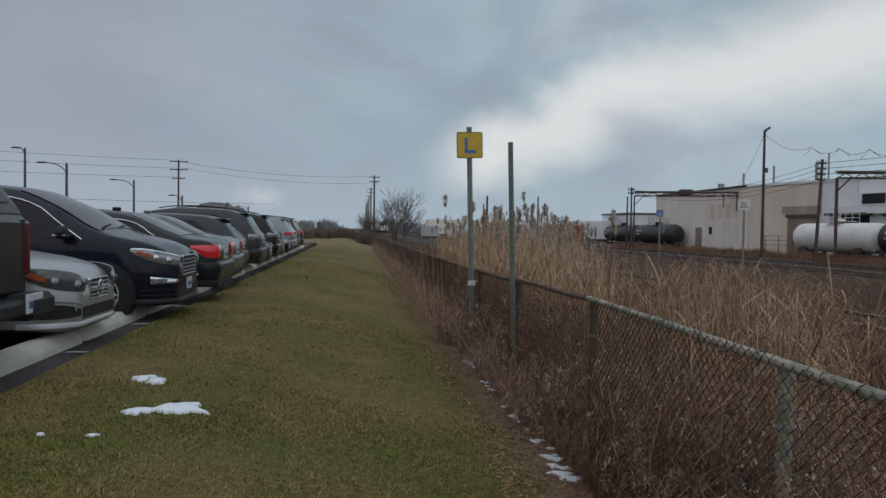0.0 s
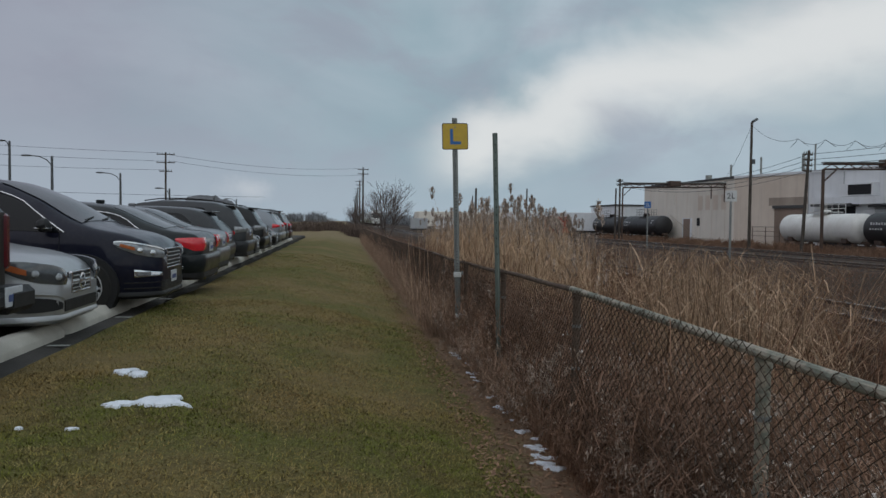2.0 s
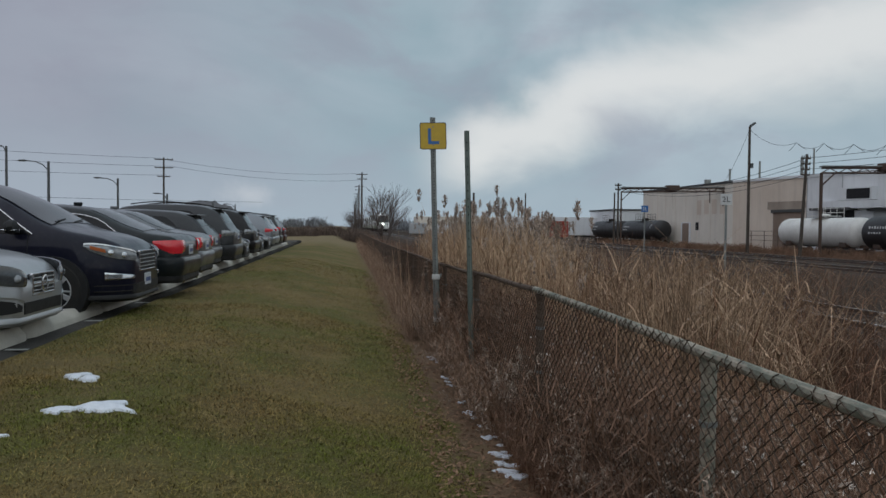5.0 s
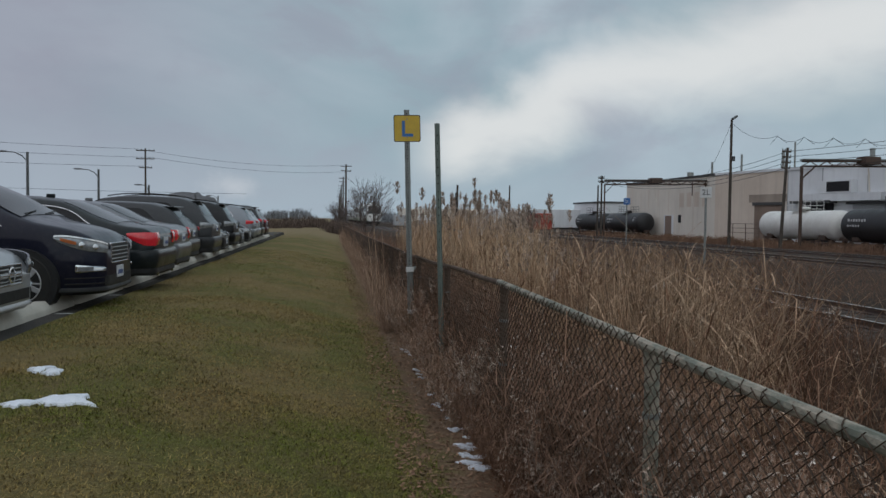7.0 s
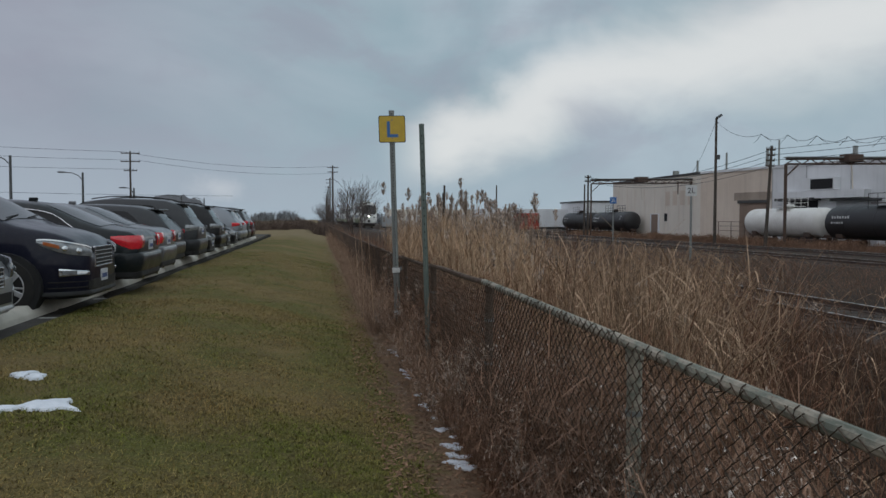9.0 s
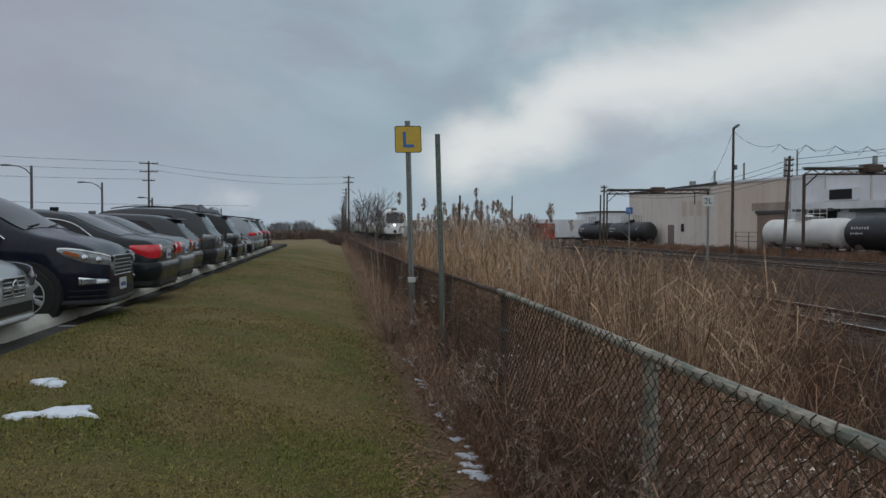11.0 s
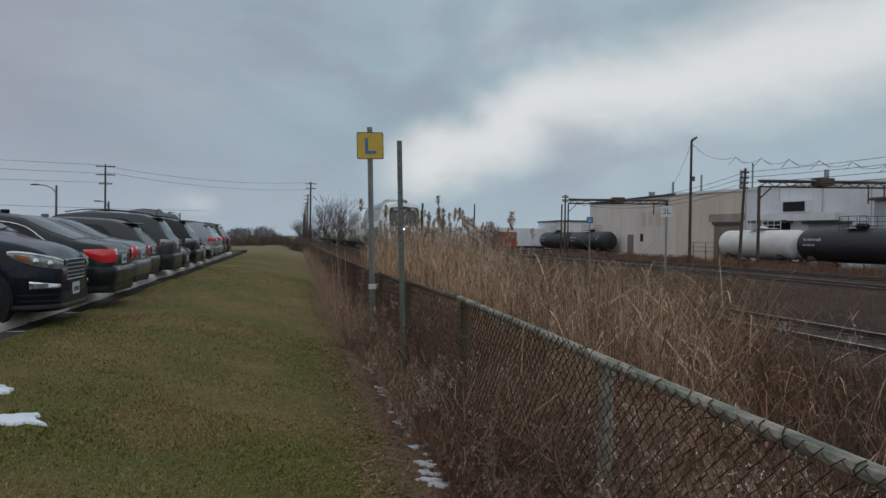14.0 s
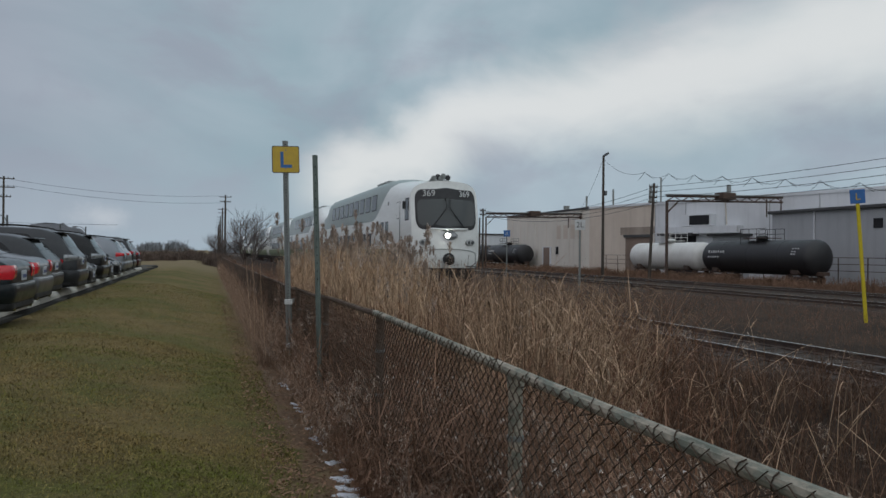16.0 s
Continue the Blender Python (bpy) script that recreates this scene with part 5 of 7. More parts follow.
    mask(2.66, 3.86, 1.24, 1.26, 0.022, "windscreen", M["windscreen"], 6.0)
    part("windscreen_sill", Geo().tube([(u * 0.85, nose_y(u * 0.85, 2.56) - 0.05, 2.56 + 0.02 * u * u) for u in np.linspace(-1, 1, 9)], 0.045, 8), M["train_white"], root)
    for s in (-1, 1):
        part("wiper", Geo().tube([(s * 0.72, nose_y(0.7, 2.6) - 0.07, 2.62), (s * 0.07, nose_y(0.1, 3.1) - 0.06, 3.45), (s * 0.10, nose_y(0.2, 3.5) - 0.05, 3.85)], 0.022, 6), M["sign_black"], root)
        part("fleet_number", text_mesh("369", 0.37, M["sign_white"], "fleet_number"), None, root, "white number on the windscreen band", at=pose(s * 0.78, nose_y(0.78, 4.05) - 0.04, 4.06, 82, 0, s * 17))
        lp = part("marker_light", Geo().lathe([(0.20, 0), (0.19, 0.05), (0.15, 0.06)], 18, pose(s * 0.98, nose_y(0.98, 2.02) - 0.0, 2.02, 90, 0, s * 24) @ Matrix.Diagonal((1.25, 0.72, 1, 1))), M["roof_grey"], root)
        for d in (-0.09, 0.09):
            part("lamp_lens", Geo().lathe([(0.075, 0.05), (0.07, 0.08), (0.03, 0.09)], 14, pose(s * 0.98 + d, nose_y(0.98 + d * s, 2.02) - 0.0, 2.02, 90, 0, s * 24)), M["lens_dark"], lp)
        part("anticlimber_step", Geo().box((s * 1.08, 0.22, 1.02), (0.5, 0.14, 0.06), 0.02), M["galv"], root)
    hp = part("headlight_pod", Geo().lathe([(0.24, 0), (0.23, 0.06), (0.18, 0.075)], 20, pose(0.08, nose_y(0, 2.30), 2.30, 90, 0, 0) @ Matrix.Diagonal((1.35, 0.8, 1, 1))), M["galv"], root)
    part("headlight", Geo().lathe([(0.09, 0.06), (0.08, 0.10), (0.03, 0.11)], 16, pose(-0.05, nose_y(0, 2.30), 2.30, 90, 0, 0)), M["headlight"], hp, "lit headlight")
    part("headlight", Geo().lathe([(0.115, 0.06), (0.10, 0.10), (0.04, 0.11)], 16, pose(0.23, nose_y(0, 2.30), 2.30, 90, 0, 0)), M["lens_clear"], hp, "unlit headlight")
    part("lower_panel_seam", Geo().tube([(u * 1.28, nose_y(u * 1.28, 1.72 - 0.12 * u * u) - 0.015, 1.74 - 0.16 * abs(u) ** 3) for u in np.linspace(-1, 1, 17)], 0.022, 6), M["roof_grey"], root)
    for s in (-1, 1):
        part("lower_panel_seam", Geo().tube([(s * (1.28 + 0.02 * t), nose_y(1.28, 1.58 - 0.5 * t) - 0.015, 1.58 - 0.52 * t) for t in (0, 0.5, 1)], 0.02, 6), M["roof_grey"], root)
    cp = part("coupler", Geo().box((0, -0.15, 1.28), (0.34, 0.5, 0.34), 0.08), M["underframe"], root)
    part("coupler_ring", Geo().lathe([(0.24, 0), (0.26, 0.05), (0.17, 0.06), (0.16, 0.0)], 18, pose(0, -0.02, 1.32, 90, 0, 0), closed=True), M["sign_black"], cp)
    part("plough", Geo().box((0, 0.32, 0.62), (2.3, 0.2, 0.5), 0.05), M["underframe"], root)
    horn = part("horn_bracket", Geo().box((-0.12, 1.0, 4.63), (0.9, 0.3, 0.10), 0.02), M["galv"], root)
    for q, (x, z) in enumerate(((-0.48, 4.73), (-0.28, 4.80), (-0.06, 4.83), (0.16, 4.78), (-0.16, 4.72))):
        part("horn", Geo().lathe([(0.035, 0.5), (0.045, 0.25), (0.07, 0.08), (0.12, 0.0), (0.10, -0.005)], 14, pose(x, 0.62 + 0.05 * (q % 2), z, -90, 0, 0)), M["sign_black"] if q % 2 else M["galv"], horn)
    return root


cab_coach = coach(True, "train coaches")
coaches = [cab_coach]
trailer = coach(False, "train coaches")
coaches.append(trailer)
for k in range(2, 7):
    coaches.append(copy_thing(trailer, pose(0, 0, 0)))


# ---- tank wagons, works, gantries ----
def tank_wagon(y0, black, label, L=14.2, R=1.5):
    root = thing("tank_wagon", label, "tank wagon", "tank wagons", pose(48.0, y0, RAIL_Z - 0.85))
    zc = 2.25
    m = M["tank_black"] if black else M["tank_white"]
    prof = [(0.02, 0.0)] + [(R * math.sin(a), 0.75 * (1 - math.cos(a))) for a in np.linspace(0.15, math.pi / 2, 8)]
    prof += [(R + o, L * q + d) for q in (0.255, 0.525, 0.78) for o, d in ((0, 0), (0.015, 0.02), (0.015, 0.08), (0, 0.1))]
    prof += [(r, L - z) for r, z in reversed(prof[:9])]
    part("tank", Geo().lathe(prof, 36, pose(0, 0, zc, -90, 0, 0)), m, root, smooth=30)
    part("manway", Geo().lathe([(0.5, 0), (0.5, 0.42), (0.42, 0.5), (0.1, 0.52)], 18, pose(0, L / 2, zc + R - 0.1)), m, root)
    part("walkway", Geo().box((0, L / 2, zc + R + 0.18), (2.0, 2.6, 0.06), 0.01), M["rust"] if black else M["tank_white"], root)
    rm = M["sign_black"] if black else M["tank_white"]
    for s in (-1, 1):
        for z in (0.65, 1.1):
            part("handrail", Geo().tube([(s * 1.0, L / 2 - 1.6, zc + R + z - 0.1), (s * 1.0, L / 2 + 1.6, zc + R + z - 0.1)], 0.03, 6), rm, root)
        for d in (-1.6, -0.5, 0.5, 1.6):
            part("rail_post", Geo().tube([(s * 1.0, L / 2 + d, zc + R - 0.35), (s * 1.0, L / 2 + d, zc + R + 1.0)], 0.025, 6), rm, root)
    part("frame", Geo().box((0, L / 2, 0.95), (0.7, L + 0.6, 0.3), 0.03), M["rust"], root)
    for y in (2.0, L - 2.0):
        part("saddle", Geo().box((0, y, 1.1), (2.2, 0.9, 0.5), 0.05), M["rust"], root)
        b = part("bogie", Geo().box((0, y, 0.5), (2.1, 2.3, 0.28), 0.05), M["rust"], root)
        for d in (-0.9, 0.9):
            for s in (-1, 1):
                part("wheel", Geo().lathe([(0.1, -0.07), (0.43, -0.07), (0.42, 0.06), (0.1, 0.06)], 18, pose(s * 0.74, y + d, 0.42, 0, 90, 0)), M["rust"], b)
    # stencilled reporting marks, too small to read
    if black:
        for zz, hh, ln in ((0.45, 0.32, 2.7), (0.0, 0.16, 2.0)):
            for q in range(int(ln / 0.34)):
                y = L - 1.6 - q * 0.34
                a = math.asin((zz) / R)
                part("stencil_mark", Geo().box((-R * math.cos(a) - 0.01, y, zc + zz), (0.012, 0.22 - 0.06 * (q % 3 == 1), hh * (0.75 if q % 2 else 1.0)), 0.0, None), M["sign_white"], root)
        for zz, ln in ((0.75, 3), (0.5, 2), (0.3, 2)):
            for q in range(ln):
                a = math.asin(zz / R)
                part("stencil_mark", Geo().box((-R * math.cos(a) - 0.012, 1.9 - q * 0.3, zc + zz), (0.012, 0.2, 0.09)), M["sign_white"], root)
    return root


for y0, blk, lab in ((28.4, True, "black tank wagon with white stencilled marks on a siding"), (49.2, True, "black tank wagon with white stencilled marks on a siding"), (64.0, False, "white tank wagon with a railed walkway on a siding"), (108.5, True, "black tank wagon on a siding beside the works"), (124.0, True, "black tank wagon on a siding beside the works")):
    tank_wagon(y0, blk, lab, *(() if blk else (12.7, 1.42)))


def works():
    root = thing("works_building", "long beige and grey industrial works with flat roofs and loading doors", "industrial building")
    # beige hall, parallel to the tracks, then a skewed long front
    A, B, C, D = (50.2, 122), (50.2, 92.4), (58.9, 53.4), (68.5, 10.0)
    part("wall_beige", Geo().prism([A, B, (75, 92.4), (75, 122)], -1.6, 7.7), M["wall_beige"], root, "beige clad hall", smooth=0)
    bc = (B[0] + (C[0] - B[0]) * 0.30, B[1] + (C[1] - B[1]) * 0.30)
    part("wall_tan", Geo().prism([B, bc, (80, 86), (80, 92.3)], -1.6, 7.72), M["wall_tan"], root, "stained tan hall front", smooth=0)
    part("wall_grey", Geo().prism([bc, C, D, (95, 12), (90, 85)], -1.6, 7.7), M["wall_grey"], root, "pale grey clad hall", smooth=0)

    def strip(p, q, a, b, z0, z1, out, material, nm, lab="", par=root):
        d = Vector((q[0] - p[0], q[1] - p[1], 0))
        n = Vector((d.y, -d.x, 0)).normalized()
        if n.x > 0:
            n = -n
        u0, u1 = Vector((*p, 0)) + d * a, Vector((*p, 0)) + d * b
        g = Geo()
        g.v = [tuple(u + n * o + Vector((0, 0, z))) for u in (u0, u1) for o in (-0.1, out) for z in (z0, z1)]
        g.f = [(0, 1, 3, 2), (4, 6, 7, 5), (0, 4, 5, 1), (2, 3, 7, 6), (0, 2, 6, 4), (1, 5, 7, 3)]
        return part(nm, g, material, par, lab, smooth=0)

    for p, q in ((A, B), (B, C), (C, D)):
        strip(p, q, 0, 1, 7.55, 7.85, 0.12, M["trim_dark"] if (p, q) == (A, B) else M["wall_grey"], "parapet")
    strip(A, B, 0.50, 0.60, -1.15, 2.5, 0.12, M["wall_grey"], "door_frame", "pale framed door")
    strip(A, B, 0.515, 0.585, -1.15, 2.4, 0.16, M["door_brown"], "side_door")
    strip(A, B, 0.655, 0.68, 1.4, 2.5, 0.1, M["dark_opening"], "vent_box")
    for k in range(4):
        strip(A, B, 0.66 + 0.075 * k, 0.705 + 0.075 * k, 3.6, 5.6, 0.02, M["wall_tan"], "blocked_window", "blocked-up window")
    # loading doors on the long front
    strip(B, C, 0.175, 0.285, -1.15, 3.6, 0.08, M["door_brown"], "loading_door", "brown roller door")
    strip(B, C, 0.15, 0.30, 3.95, 4.9, 0.012, M["wall_soot"], "soot_stain", "sooty patch over the door")
    strip(B, C, 0.17, 0.29, 3.6, 3.95, 0.25, M["trim_dark"], "door_hood")
    strip(B, C, 0.33, 0.62, 3.9, 4.7, 1.0, M["wall_grey"], "canopy", "pale loading canopy")
    strip(B, C, 0.35, 0.46, -1.15, 3.7, 0.08, M["dark_opening"], "loading_door", "dark open loading bay")
    strip(B, C, 0.34, 0.47, 3.7, 4.0, 1.3, M["trim_dark"], "door_hood")
    strip(B, C, 0.52, 0.64, -1.15, 3.6, 0.08, M["wall_dark"], "loading_door", "grey roller door")
    strip(B, C, 0.51, 0.65, 3.55, 3.8, 0.6, M["trim_dark"], "door_hood")
    strip(B, C, 0.425, 0.53, 4.75, 6.1, 0.9, M["wall_grey"], "louvre_box", "pale duct box with a dark mouth")
    strip(B, C, 0.455, 0.525, 4.9, 5.95, 0.95, M["dark_opening"], "louvre_mouth")
    for t in (0.30, 0.42, 0.56, 0.70, 0.84):
        strip(B, C, t, t + 0.002, 0, 7.5, 0.05, M["wall_dark"], "cladding_joint")
    for t in (0.08, 0.2, 0.3, 0.42, 0.54, 0.66, 0.8, 0.92):
        strip(A, B, t, t + 0.002, 0, 7.5, 0.03, M["wall_tan"], "cladding_joint")
    # roof things
    for x, y, h, r in ((58, 108, 2.9, 0.16), (57, 98, 3.2, 0.14), (60, 93, 3.3, 0.2), (62, 93.5, 4.6, 0.12), (66, 84, 3.0, 0.3), (57, 113, 1.6, 0.5), (75, 60, 2.0, 0.35), (78, 50, 1.4, 0.3)):
        part("chimney", Geo().tube([(x, y, 7.5), (x, y, 7.7 + h)], r, 10), M["galv"], root)
    for x, y in ((59, 110), (70, 48), (74, 40), (66, 100)):
        part("roof_unit", Geo().box((x, y, 8.2), (2.0, 2.0, 1.4), 0.08), M["roof_grey"], root)
    low = thing("low_annex", "low dark grey clad annex with an eaves trim", "industrial building")
    part("wall", Geo().prism([(54.0, 62.0), (54.0, 8.0), (62.0, 8.0), (56.5, 62.0)], -1.6, 5.7), M["wall_dark"], low, smooth=0)
    part("eaves", Geo().box((54.0, 35.0, 5.72), (0.7, 54.6, 0.28), 0.03), M["trim_dark"], low)
    for y in (56.5, 44.5, 33, 21):
        part("downpipe", Geo().tube([(53.9, y, -1.1), (53.9, y, 5.6)], 0.07, 8), M["wall_grey"], low)
    part("vent", Geo().box((53.96, 49.6, 4.3), (0.1, 0.9, 0.8), 0.02), M["dark_opening"], low)
    far = thing("far_shed", "small pale shed beyond the works", "shed")
    part("wall", Geo().box((58, 142, 2.2), (16, 14, 5.4), 0.05), M["wall_grey"], far)
    part("roof_edge", Geo().box((58, 142, 5.0), (16.4, 14.4, 0.3), 0.04), M["trim_dark"], far)


works()


def pipe_gantry(a, b, z, label, leg=0.15):
    root = thing("pipe_gantry", label, "pipe gantry", "pipe gantries")
    a, b = Vector((*a, 0)), Vector((*b, 0))
    d = (b - a).normalized()
    part("leg", Geo().tube([a + Vector((0, 0, -1.4)), a + Vector((0, 0, z))], leg, 8), M["rust"], root)
    part("leg_brace", Geo().tube([a + Vector((0, 0, z - 1.2)), a + d * 1.2 + Vector((0, 0, z))], leg * 0.5, 6), M["rust"], root)
    for q, low in ((0.86, 1.5), (0.985, 1.9)):
        p = a + (b - a) * q
        part("drop_pipe", Geo().tube([p + Vector((0, 0, z + 0.3)), p + Vector((0, 0, z - low))], 0.07, 6), M["rust"], root)
    for dz in (0.0, 0.45):
        part("beam", Geo().tube([a + Vector((0, 0, z + dz)), b + Vector((0, 0, z + dz))], 0.10, 6), M["rust"], root)
    n = 16
    for k in range(n):
        p, q = a + (b - a) * (k / n), a + (b - a) * ((k + 1) / n)
        part("lattice", Geo().tube([p + Vector((0, 0, z + (0.45 if k % 2 else 0))), q + Vector((0, 0, z + (0 if k % 2 else 0.45)))], 0.05, 5), M["rust"], root)
    for o in (0.25, -0.2, 0.5):
        s = Vector((-d.y, d.x, 0)) * o
        part("pipe", Geo().tube([a + s + Vector((0, 0, z + 0.62)), b + s + Vector((0, 0, z + 0.58))], 0.07, 6), M["galv"], root)
    pt = a + (b - a) * 0.50
    part("platform", Geo().box(tuple(pt + Vector((0, 0, z + 0.5))), (1.5, 1.4, 0.7), 0.04), M["rust"], root)
    part("spout", Geo().tube([pt + Vector((0, 0, z + 0.1)), pt + Vector((0.2, 0, z - 2.3))], 0.07, 8), M["wall_beige"], root)


pipe_gantry((44.0, 65.0), (55.5, 62.3), 6.8, "rusty steel pipe gantry across the siding to the works")
pipe_gantry((37.9, 99.5), (50.15, 94.5), 6.5, "rusty steel pipe gantry across the siding to the works", 0.11)


# ---- poles, lamps, wires, far signs ----
def sag(a, b, drop, n=14):
    a, b = Vector(a), Vector(b)
    return [a + (b - a) * t - Vector((0, 0, drop * 4 * t * (1 - t))) for t in (i / n for i in range(n + 1))]


def utility_pole(x, y, top, arms, label, lean=0.0, r=0.16):
    root = thing("utility_pole", label, "utility pole", "utility poles", pose(x, y, 0, 0, lean, 0))
    part("pole", Geo().tube([(0, 0, -1.5), (0, 0, top)], [r, r * 0.7], 10), M["wood_pole"], root)
    for z, w in arms:
        arm = part("crossarm", Geo().box((0, 0.1, z), (w, 0.11, 0.13), 0.015), M["wood_pole"], root)
        for q in (-0.46, -0.2, 0.2, 0.46):
            part("insulator", Geo().lathe([(0.03, 0.05), (0.07, 0.1), (0.04, 0.16), (0.06, 0.2), (0.02, 0.26)], 8, pose(q * w, 0.1, z)), M["galv"], arm)
    return root


def wires(name, runs, r, label):
    root = thing(name, label, "overhead wires")
    for a, b, d in runs:
        part("wire", Geo().tube(sag(a, b, d), r, 5), M["cable"], root)


utility_pole(-25.8, 116.6, 11.4, ((11.1, 2.6), (9.9, 2.6), (8.6, 1.8)), "wooden utility pole with three crossarms beyond the parking", r=0.17)
for k in range(6):
    utility_pole(4.05 + 0.3 * k, 153.6 + 47 * k, 12.3, ((11.9, 2.2), (11.0, 2.0)), "wooden utility pole in a line along the railway", r=0.22)
wires("power_line", [((-25.8 + o, 116.6, z), (-95 + o, 40, z + 0.5), 1.4) for o, z in ((-1.1, 11.3), (1.1, 10.1), (0.5, 8.8))] + [((-25.8 + o, 116.6, z), (4 + o, 153.6, z + 0.8), 1.0) for o, z in ((-1.1, 11.3), (1.1, 10.1))] + [((4 + 0.3 * k, 153.6 + 47 * k, 12.0), (4.3 + 0.3 * k, 200.6 + 47 * k, 12.0), 0.9) for k in range(5)], 0.02, "thin dark power lines slung between poles")
wires("low_line", [((-95, 70, 6.3), (-15, 150, 6.0), 0.7)], 0.025, "thin dark cable slung beyond the parking")


def street_lamp(x, y, top, reach, label):
    root = thing("street_lamp", label, "street lamp", "street lamps", pose(x, y, 0))
    part("pole", Geo().tube([(0, 0, -0.3), (0, 0, top)], [0.15, 0.11], 10), M["lamp_metal"], root)
    pts = [(0, 0, top - 0.9), (-reach * 0.25, 0, top - 0.35), (-reach * 0.6, 0, top - 0.05), (-reach, 0, top)]
    part("arm", Geo().tube(pts, 0.05, 7), M["lamp_metal"], root)
    part("lamp_head", Geo().lathe([(0.05, -0.5), (0.16, -0.35), (0.2, 0.1), (0.12, 0.45), (0.03, 0.5)], 12, pose(-reach - 0.35, 0, top + 0.02, 0, 90, 0) @ Matrix.Diagonal((0.5, 1, 1, 1))), M["lamp_metal"], root)


street_lamp(-25.7, 93.4, 6.9, 1.9, "grey street lamp with a curved arm beyond the parking")
street_lamp(-27.0, 76.0, 7.4, 1.9, "grey street lamp with a curved arm beyond the parking")
street_lamp(-33.2, 82.0, 9.3, 0.5, "tall slim street lamp beyond the parking")
street_lamp(-22.5, 104.0, 5.6, 1.0, "small street lamp beyond the parking")
street_lamp(-24.0, 148.0, 6.0, 1.0, "small street lamp far beyond the parking")
street_lamp(-20.5, 152.0, 5.6, 1.4, "small street lamp far beyond the parking")

yard = thing("yard_light_pole", "tall dark pole with a floodlight in the rail yard", "light pole", at=pose(42.42, 74.8, 0))
part("pole", Geo().tube([(0, 0, -1.4), (0, 0, 12.3)], [0.18, 0.12], 10), M["wood_pole"], yard)
part("floodlight", Geo().box((0, 0, 0), (0.66, 0.36, 0.22), 0.05), M["lamp_metal"], yard, at=pose(0.32, 0, 12.5, 0, -32, 0))
part("bracket", Geo().tube([(0, 0, 12.0), (0.2, 0, 12.4)], 0.06, 6), M["lamp_metal"], yard)
part("junction_box", Geo().box((0.2, -0.15, 8.2), (0.3, 0.25, 0.5), 0.03), M["lamp_metal"], yard)
utility_pole(41.9, 64.7, 8.45, ((8.1, 0.9), (7.6, 0.9), (7.1, 0.9), (6.6, 0.9)), "leaning wooden pole with stacked insulators in the rail yard", lean=3.0, r=0.17)
utility_pole(35.2, 93.4, 7.3, ((7.0, 0.8), (6.5, 0.8)), "wooden pole in the rail yard", r=0.14)
for x, y, h in ((40, 108, 6.8), (29, 118, 7.0), (14.2, 80, 5.2), (24, 140, 6.5)):
    utility_pole(x, y, h, (), "plain wooden pole in the rail yard", lean=0.6, r=0.15)
p3 = [(42.35, 64.7, z) for z in (8.1, 7.6, 7.1, 6.6)]
wires("yard_lines", [((35.2, 93.4, 7.0 - 0.2 * i), p, 1.3) for i, p in enumerate(p3)] + [(p, (46 + i * 0.2, 12, 9.8 - 0.6 * i), 0.8) for i, p in enumerate(p3)], 0.02, "dark telegraph wires slung between rail yard poles")
runs = []
last = Vector((42.4, 74.8, 12.0))
for k in range(9):
    nxt = Vector((44.0 + 0.7 * k, 69.0 - 3.2 * k, 10.0 - 0.40 * k))
    runs.append((last, nxt, 0.5 if k else 0.8))
    for dx in (-0.35, 0.45):
        runs.append((nxt, nxt + Vector((dx, -dx * 2, -0.75)), 0.03))
    last = nxt
runs.append(((42.4, 74.8, 12.0), (50.2, 95.0, 7.7), 0.5))
wires("slung_cable", runs, 0.018, "festooned cable above the pipe gantry")


def plate_sign(x, y, zc, w, h, face, word, ink, post_mat, label, foot=-0.5, lean=0.0, yaw=0.0):
    root = thing("track_sign", label, "sign post", "track signs", pose(x, y, 0, 0, lean, yaw))
    part("post", Geo().box((0, 0.03, (foot + zc - h / 2) / 2), (0.09, 0.05, zc - h / 2 - foot), 0.01), post_mat, root)
    part("post_top", Geo().box((0, 0.03, zc - 0.02), (0.05, 0.03, h), 0.006), M["galv"], root)
    part("plate", Geo().box((0, 0, zc), (w, 0.012, h), 0.004), face, root)
    part("letters", text_mesh(word, h * 0.72, ink, "letters"), None, root, at=pose(0, -0.012, zc - 0.01, 90, 0, 0))


plate_sign(16.34, 30.05, 2.80, 0.46, 0.46, M["sign_white"], "2L", M["sign_black"], M["galv"], "white square sign lettered 2L on a steel post by the tracks", yaw=-22)
plate_sign(21.6, 51.5, 2.95, 0.46, 0.46, M["sign_blue"], "2L", M["sign_white"], M["galv"], "blue square sign lettered 2L on a post by the tracks", yaw=-18)
plate_sign(17.36, 15.95, 3.13, 0.37, 0.37, M["sign_blue"], "L", M["yellow"], M["post_yellow"], "blue square sign with a yellow L on a yellow post", lean=-4.0, yaw=-30)


def yard_fence():
    root = thing("yard_fence", "dark wire fence with steel posts beside the sidings", "fence")
    pm = Geo().tube([(0, 0, -1.3), (0, 0, 1.4)], 0.045, 6).mesh("post", M["rust"])
    for k in range(27):
        part("post", pm, None, root, at=pose(49.95, 12 + 2.9 * k, 0))
    for z in (1.38, 0.85, 0.3):
        part("rail", Geo().tube([(49.95, 12, z), (49.95, 88, z)], 0.028, 5), M["rust"], root)


yard_fence()

